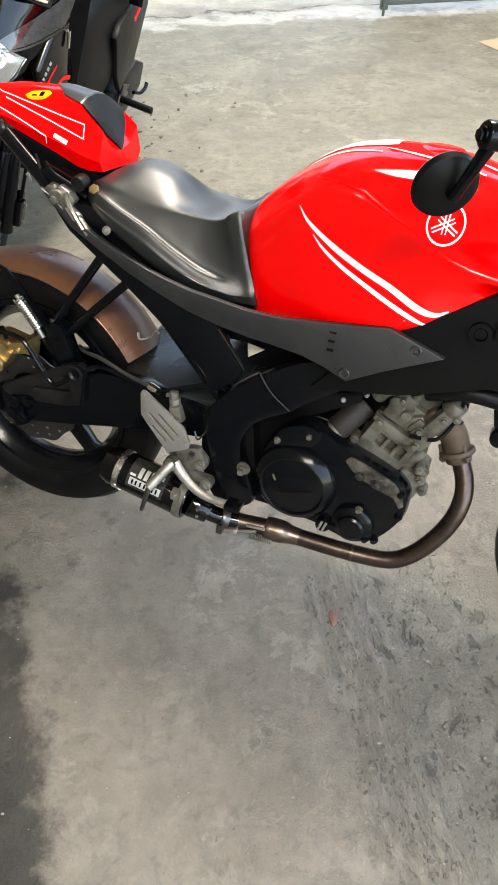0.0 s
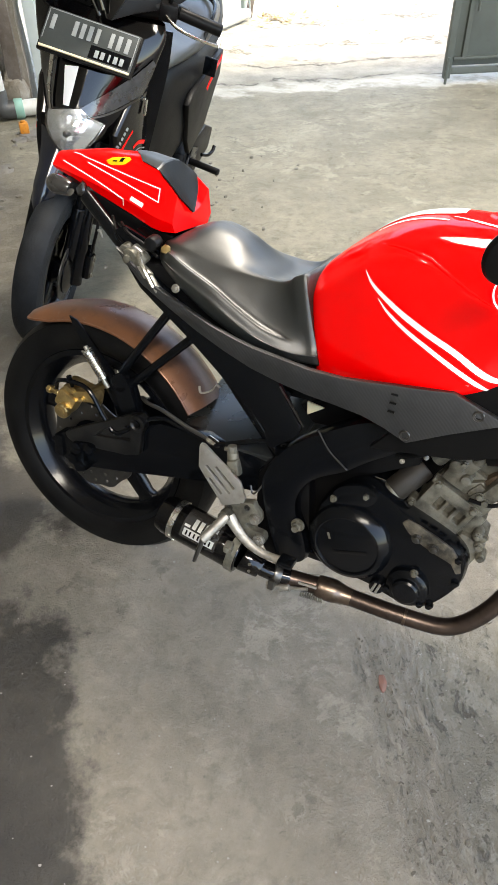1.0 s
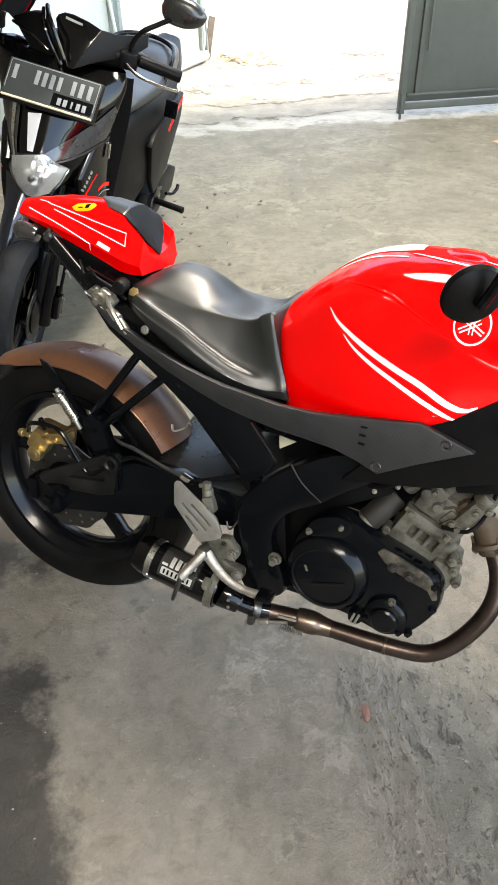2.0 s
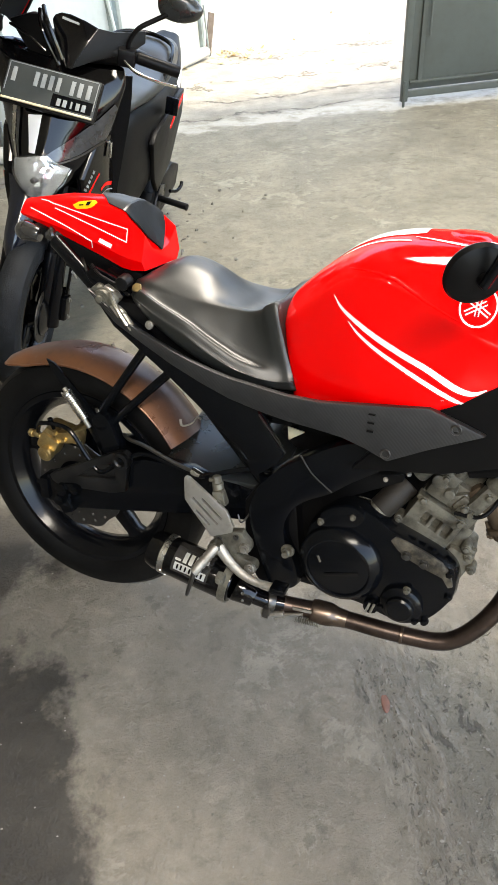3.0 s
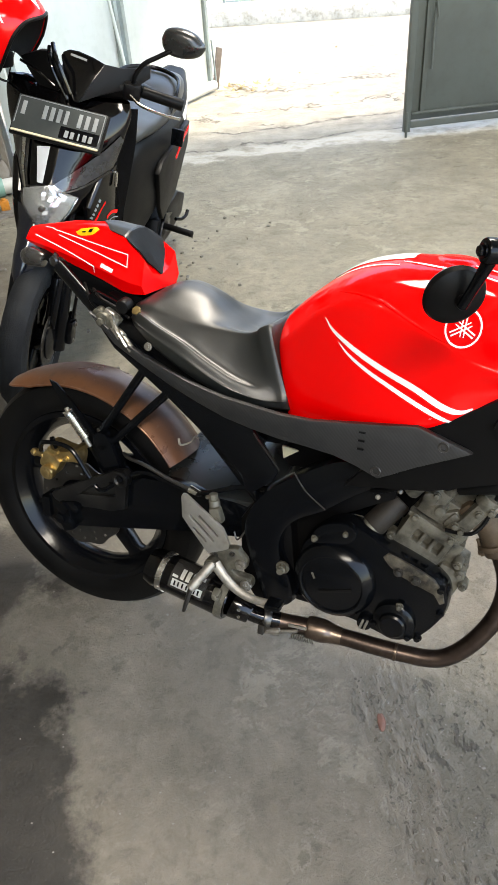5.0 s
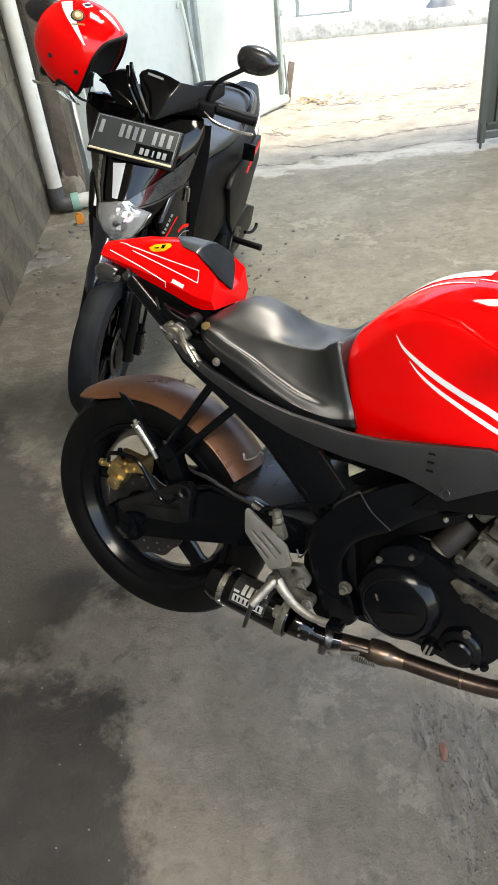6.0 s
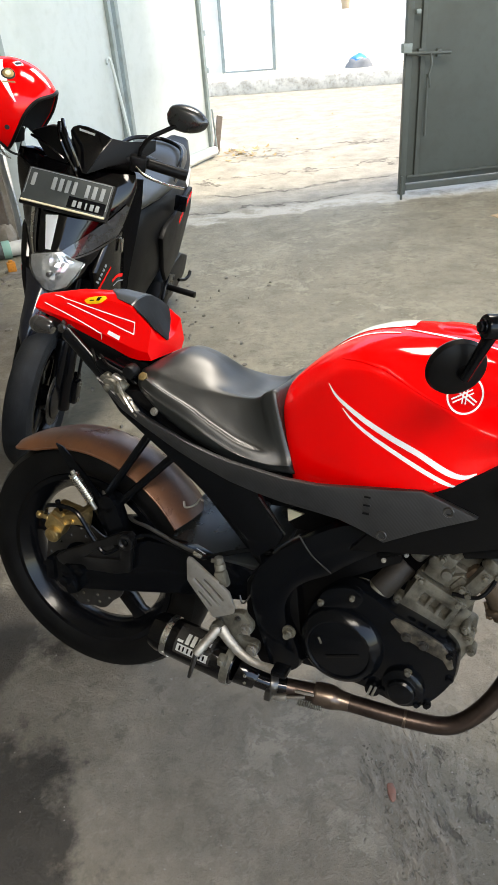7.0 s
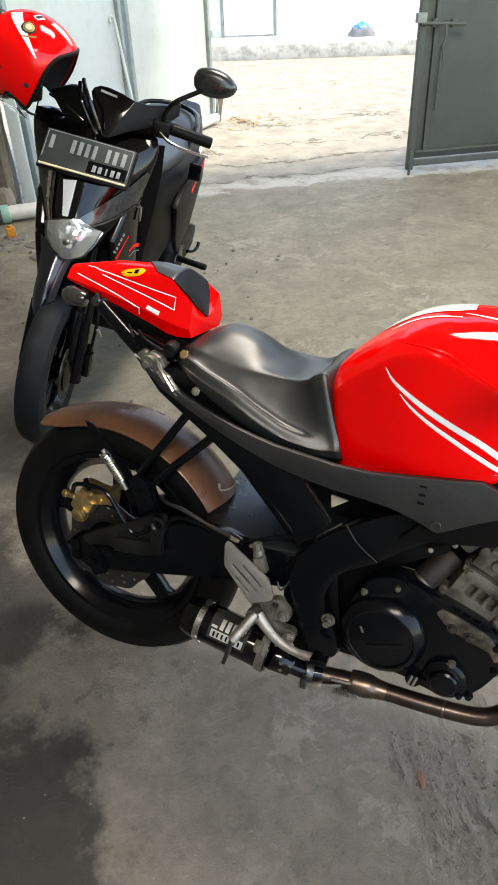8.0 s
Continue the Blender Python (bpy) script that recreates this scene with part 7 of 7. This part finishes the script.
for s in (-1, 1):
    part("grip", rod((-0.135, s * 0.222, 1.025), (-0.165, s * 0.340, 1.008), 0.0165, bevel=0.004), BLACK_MATT, scooter)
    part("switch_box", box((-0.13, s * 0.195, 1.02), (0.05, 0.05, 0.045), 0.01, (0, 0, s * 15)), BLACK_MATT, scooter)
    part("lever", tube([(-0.10, s * 0.20, 1.015), (-0.075, s * 0.24, 1.003), (-0.09, s * 0.30, 0.99), (-0.115, s * 0.345, 0.983)], [0.007, 0.007, 0.006, 0.007], flat=0.6), BRIGHT, scooter, "bright brake lever")
    part("mirror_stem", tube([(-0.13, s * 0.195, 1.03), (-0.125, s * 0.202, 1.066), (-0.12, s * 0.225, 1.100), (-0.13, s * 0.264, 1.127), (-0.138, s * 0.30, 1.150)], 0.0065, seg=10), BLACK_MATT, scooter)
    mh = []
    edge = [tuple(p) for p in spline([(-0.062, 0.004), (-0.050, 0.028), (-0.015, 0.038), (0.025, 0.034), (0.052, 0.018), (0.063, 0.002), (0.048, -0.021), (0.008, -0.035), (-0.036, -0.033), (-0.056, -0.018), (-0.062, 0.004)], 40)[:-1]]
    for x, k in ((-0.165, 0.90), (-0.161, 0.99), (-0.152, 1.0), (-0.143, 0.95), (-0.134, 0.80), (-0.130, 0.55), (-0.128, 0.2)):
        mh.append([(x, s * (0.322 + k * a), 1.166 + k * b) for a, b in edge])
    part("mirror", rings_mesh(mh), HUGGER, scooter, "dark plastic mirror housing", 50)

# leg shield, floor, body, seat, tail
SHIELD = [(0.955, -0.165, 0.190), (0.85, -0.17, 0.190), (0.70, -0.175, 0.175), (0.55, -0.18, 0.16), (0.42, -0.22, 0.155), (0.34, -0.27, 0.155)]
rows = []
for z, x, w in spline(SHIELD, 20):
    rows.append([(x - 0.05 * (abs(s) ** 2.5), s * w, z) for s in np.linspace(-1, 1, 15)])
g = rings_mesh(rows, closed=False)
bmesh.ops.recalc_face_normals(g, faces=g.faces)
bmesh.ops.solidify(g, geom=g.faces[:], thickness=0.012)
shield = part("leg_shield", g, BLACK_SATIN, scooter, "gloss black leg shield", 50)
for s in (-1, 1):
    fairing = part("lower_fairing", plate([(-0.02, 0.69), (-0.07, 0.775), (-0.16, 0.80), (-0.22, 0.62), (-0.30, 0.42), (-0.42, 0.33), (-0.44, 0.28), (-0.28, 0.30), (-0.14, 0.42), (-0.04, 0.60)], s * 0.160, s * 0.13, 0.012, slant=lambda x, z, s=s: -s * 0.35 * max(0, x + 0.12)), BLACK_GLOSS, scooter, "gloss black lower fairing with red flash")
    ft = tree_of(fairing)
    for k in range(5):
        p, q = Vector((-0.016, s * 0.14, 0.650)), Vector((-0.060, s * 0.155, 0.712))
        a, b = p.lerp(q, k / 5 + 0.02), p.lerp(q, k / 5 + 0.15)
        part("pale_mark", ribbon(ft, [tuple(a), tuple(b)], 0.011, 4), PLATE_PALE, fairing)
    part("red_flash", ribbon(ft, [(-0.030, s * 0.14, 0.632), (-0.055, s * 0.153, 0.662), (-0.095, s * 0.16, 0.690)], 0.009, 12), RED, fairing)
    part("red_flash", ribbon(ft, [(-0.115, s * 0.16, 0.632), (-0.15, s * 0.16, 0.640), (-0.19, s * 0.165, 0.630)], 0.012, 12), RED, fairing)
    part("pale_line", ribbon(ft, [(-0.125, s * 0.16, 0.612), (-0.16, s * 0.16, 0.618), (-0.20, s * 0.165, 0.608)], 0.004, 12), PLATE_PALE, fairing)
    part("red_flash", ribbon(ft, [(-0.20, s * 0.165, 0.50), (-0.28, s * 0.165, 0.40), (-0.38, s * 0.165, 0.33)], 0.02, 12), RED, fairing)
part("floor_board", box((-0.40, 0, 0.30), (0.36, 0.32, 0.05), 0.015), BLACK_MATT, scooter)
BODY = [(-0.46, 0.66, 0.10, 0.30), (-0.56, 0.735, 0.125, 0.28), (-0.75, 0.745, 0.150, 0.32), (-0.95, 0.745, 0.160, 0.42), (-1.15, 0.76, 0.145, 0.52), (-1.35, 0.79, 0.10, 0.62), (-1.50, 0.81, 0.05, 0.72)]


def body_section(s):
    x, zt, w, zb = s
    h = zt - zb
    return [(x, -w * 0.7, zb), (x, -w, zb + 0.3 * h), (x, -w * 1.04, zb + 0.62 * h), (x, -w * 0.9, zb + 0.9 * h), (x, -w * 0.5, zt), (x, 0, zt)]


body = part("body", loft(BODY, 40, 26, body_section), BLACK_MATT, scooter, "gloss black bodywork with red flashes", 50)
bt = tree_of(body)
for s in (-1, 1):
    part("side_panel", plate([(-0.68, 0.60), (-0.72, 0.635), (-0.86, 0.655), (-1.02, 0.69), (-1.13, 0.70), (-1.15, 0.60), (-1.02, 0.42), (-0.84, 0.36), (-0.76, 0.44)], s * 0.150, s * 0.172, 0.006), BLACK_MATT, body, "black side panel")
for s in (-1, 1):
    way = (0, -s, 0)
    part("red_flash", plate([(-0.93, 0.600), (-1.02, 0.650), (-1.115, 0.685), (-1.12, 0.662), (-1.03, 0.628), (-0.95, 0.585)], s * 0.170, s * 0.1735, 0.0006), RED, body)
    part("pale_flash", decal(bt, [(-1.10, s, 0.72), (-1.30, s, 0.75)], [(-1.12, s, 0.69), (-1.30, s, 0.735)], way, 10, 3, 0.002), WHITE_DECAL, body)
SSEAT = [(-0.50, 0.745, 0.06, 0.70), (-0.60, 0.785, 0.115, 0.735), (-0.75, 0.79, 0.135, 0.735), (-0.92, 0.80, 0.14, 0.74), (-1.05, 0.835, 0.135, 0.75), (-1.20, 0.845, 0.115, 0.77), (-1.30, 0.83, 0.08, 0.785)]
part("seat", loft(SSEAT, 40, 24, lambda s: [(s[0], -s[2] * 0.9, s[3]), (s[0], -s[2], s[3] + 0.3 * (s[1] - s[3])), (s[0], -s[2] * 0.9, s[3] + 0.8 * (s[1] - s[3])), (s[0], -s[2] * 0.5, s[1]), (s[0], 0, s[1])]), SEAT_VINYL, scooter, "black vinyl scooter seat", 60)
part("grab_rail", tube([(-0.90, -0.125, 0.765), (-0.97, -0.135, 0.825), (-1.10, -0.105, 0.852), (-1.17, 0, 0.857), (-1.10, 0.105, 0.852), (-0.97, 0.135, 0.825), (-0.90, 0.13, 0.765)], 0.0085), BLACK_SATIN, scooter)
part("rear_mudguard", plate([(-1.30, 0.62), (-1.48, 0.70), (-1.62, 0.50), (-1.60, 0.44), (-1.50, 0.56)], -0.07, 0.07, 0.01), BLACK_MATT, scooter)
part("drive_case", joined(plate([(-0.80, 0.20), (-0.86, 0.34), (-1.2, 0.36), (-1.36, 0.30), (-1.34, 0.20), (-1.1, 0.17)], 0.07, 0.15, 0.015), rod((-0.93, 0.145, 0.26), (-0.93, 0.165, 0.26), 0.06, bevel=0.006)), BLACK_MATT, scooter)
part("passenger_peg", rod((-0.92, 0.15, 0.30), (-0.87, 0.30, 0.315), 0.014, bevel=0.003), BLACK_MATT, scooter)
part("passenger_peg", rod((-0.98, -0.15, 0.30), (-0.95, -0.20, 0.40), 0.014, bevel=0.003), BLACK_MATT, scooter)
part("kick_lever", tube([(-1.16, 0.16, 0.24), (-1.21, 0.18, 0.228), (-1.25, 0.19, 0.236), (-1.27, 0.19, 0.252)], 0.008), BLACK_SATIN, scooter)
part("peg_bracket", plate([(-0.92, 0.36), (-0.86, 0.26), (-1.0, 0.24), (-1.04, 0.32)], 0.145, 0.165, 0.005), BLACK_SATIN, scooter)
part("side_stand", joined(rod((-0.62, 0.13, 0.22), (-0.56, 0.235, 0.064), 0.010, bevel=0.002), box((-0.555, 0.245, 0.066), (0.05, 0.035, 0.008), 0.002, (-15, 0, 0))), BLACK_SATIN, scooter)
part("square_reflector", box((-0.86, 0.185, 0.70), (0.012, 0.05, 0.065), 0.005), BLACK_SATIN, scooter)
part("chrome_key_cover", joined(box((-0.136, 0.164, 0.755), (0.012, 0.008, 0.046), 0.002), box((-0.134, 0.152, 0.776), (0.012, 0.022, 0.006), 0.002, (20, 0, 0))), BRIGHT, scooter)

# ---- helmet ----
helmet = thing("helmet", "glossy red open-face helmet hung on the scooter's mirror", "helmet", Matrix.Translation((-0.785, 2.42, 1.108)) @ Euler((radians(4), radians(16), radians(-12))).to_matrix().to_4x4())


def shell_point(lat, lon, k=1.0):
    """A place on the helmet; lon 0 is the face, lat 90 the crown."""
    a, b = radians(lat), radians(lon)
    return Vector((0.142 * math.cos(a) * math.cos(b), 0.120 * math.cos(a) * math.sin(b), 0.128 * math.sin(a) + (0.0 if lat > 0 else -0.01 * math.cos(b)))) * k


def brim(lon, notch=20):
    """Lowest latitude of the shell's edge: high over the face, low at the ears and nape."""
    w = abs(((lon + 180) % 360) - 180)
    return 76 * max(0.0, 1 - (w / 72) ** 4) - 48 + (12 * max(0, (w - 120) / 60)) + notch * math.exp(-((w - 96) / 15) ** 2)


rows = []
for i in range(15):
    t = i / 14
    rows.append([shell_point(brim(lon) + (89.5 - brim(lon)) * t, lon) for lon in np.arange(0, 360, 5)])
g = rings_mesh(rows, closed=True, caps=False)
bmesh.ops.recalc_face_normals(g, faces=g.faces)
bmesh.ops.solidify(g, geom=g.faces[:], thickness=0.006)
shell = part("shell", g, RED, helmet, "glossy red shell", 60)
rows = []
for i in range(12):
    t = i / 11
    rows.append([shell_point(brim(lon, 6) - 1.5 + (89.5 - brim(lon, 6)) * t, lon, 0.94) for lon in np.arange(0, 360, 7.5)])
g = rings_mesh(rows, closed=True, caps=False)
part("liner", g, LINER, helmet, "black padded liner", 60)
part("edge_trim", tube([shell_point(brim(lon), lon) for lon in np.arange(0, 361, 7.5)], 0.005, n=98, seg=8), BLACK_MATT, helmet)
ht = tree_of(shell)


def shell_decal(name, a, b, mat, n=14, m=5, off=0.0015):
    """A patch on the shell between two rows of (lat, lon)."""
    A = [shell_point(p, q) for p, q in a]
    B = [shell_point(p, q) for p, q in b]
    rows = []
    for p, q in zip(spline(A, n), spline(B, n)):
        rows.append([])
        for t in np.linspace(0, 1, m):
            hit, normal, _, _ = ht.find_nearest(Vector(p + (q - p) * t) * 1.05)
            rows[-1].append(hit + hit.normalized() * off)
    return part(name, rings_mesh(rows, closed=False), mat, helmet)


shell_decal("pale_sweep", [(66, -140), (58, -106), (45, -84), (22, -63)], [(77, -116), (65, -88), (48, -74), (22, -61)], WHITE_DECAL, 18, 5)
shell_decal("white_blade", [(64, -14), (50, -6), (36, 2)], [(64, 6), (50, 8), (36, 5)], WHITE_DECAL)
for name, r, mat, off in (("round_sticker", 8.5, LINER, 1.012), ("sticker_ring", 6.6, GOLD, 1.018), ("sticker_disc", 3.6, CREAM, 1.024)):
    rows = [[shell_point(56 + q * r * math.sin(a), -72 + q * r * 1.7 * math.cos(a), off) for a in np.linspace(0, 2 * math.pi, 20, endpoint=False)] for q in (1.0, 0.55, 0.05)]
    part(name, rings_mesh(rows, closed=True, caps=False), mat, helmet)
shell_decal("gold_bar", [(46, -60), (44, -80)], [(44, -60), (42, -80)], GOLD, 6, 3)
shell_decal("sticker", [(80, -8), (76, -62)], [(71, -18), (69, -50)], WHITE_DECAL, 6, 4)
shell_decal("sticker_bar", [(77, -16), (74.5, -56)], [(73, -22), (71, -48)], LINER, 5, 3, 0.0025)
for s in (-1, 1):
    for lat, lon in ((-8, 72), (2, 104)):
        p = shell_point(lat, s * lon)
        part("visor_screw", rod(p, p * 1.03, 0.007, seg=16, bevel=0.001), LINER, helmet)
rows = []
for i in range(7):
    rows.append([shell_point(-36 - i * 5, lon, 1.0) + Vector((0, 0, -0.02)) for lon in np.arange(-122, -66, 8)])
g = rings_mesh(rows, closed=False)
bmesh.ops.solidify(g, geom=g.faces[:], thickness=0.002)
part("visor", g, GLASS, helmet, "clear plastic visor flap")
part("strap", tube([shell_point(-45, 95, 0.92), shell_point(-75, 90, 1.0), shell_point(-85, 0, 1.0), shell_point(-75, -90, 1.0), shell_point(-45, -95, 0.92)], 0.004, seg=8, flat=0.5), LINER, helmet)

# ---- wall blocks, last ----
block_mesh = finish("block", box((0, 0, 0), (0.024, 0.396, 0.196), 0.003, seg=1), BLOCK)
half_mesh = finish("half_block", box((0, 0, 0), (0.024, 0.196, 0.196), 0.003, seg=1), BLOCK)
rng = random.Random(9)
for row in range(15):
    v = 1.0 - (0.2 if row % 2 else 0.0)
    while v < 4.98:
        short = v + 0.384 > 4.99
        ob = new("block", half_mesh if short else block_mesh)
        ob.parent = wall_left
        ob.matrix_local = ROOM @ Matrix.Translation((WALL_U - 0.014 + rng.uniform(-0.003, 0.004), v + (0.092 if short else 0.192), 0.098 + row * 0.2)) @ Matrix.Rotation(rng.uniform(-0.006, 0.006), 4, "Z")
        v += 0.2 if short else 0.4
        if short:
            break
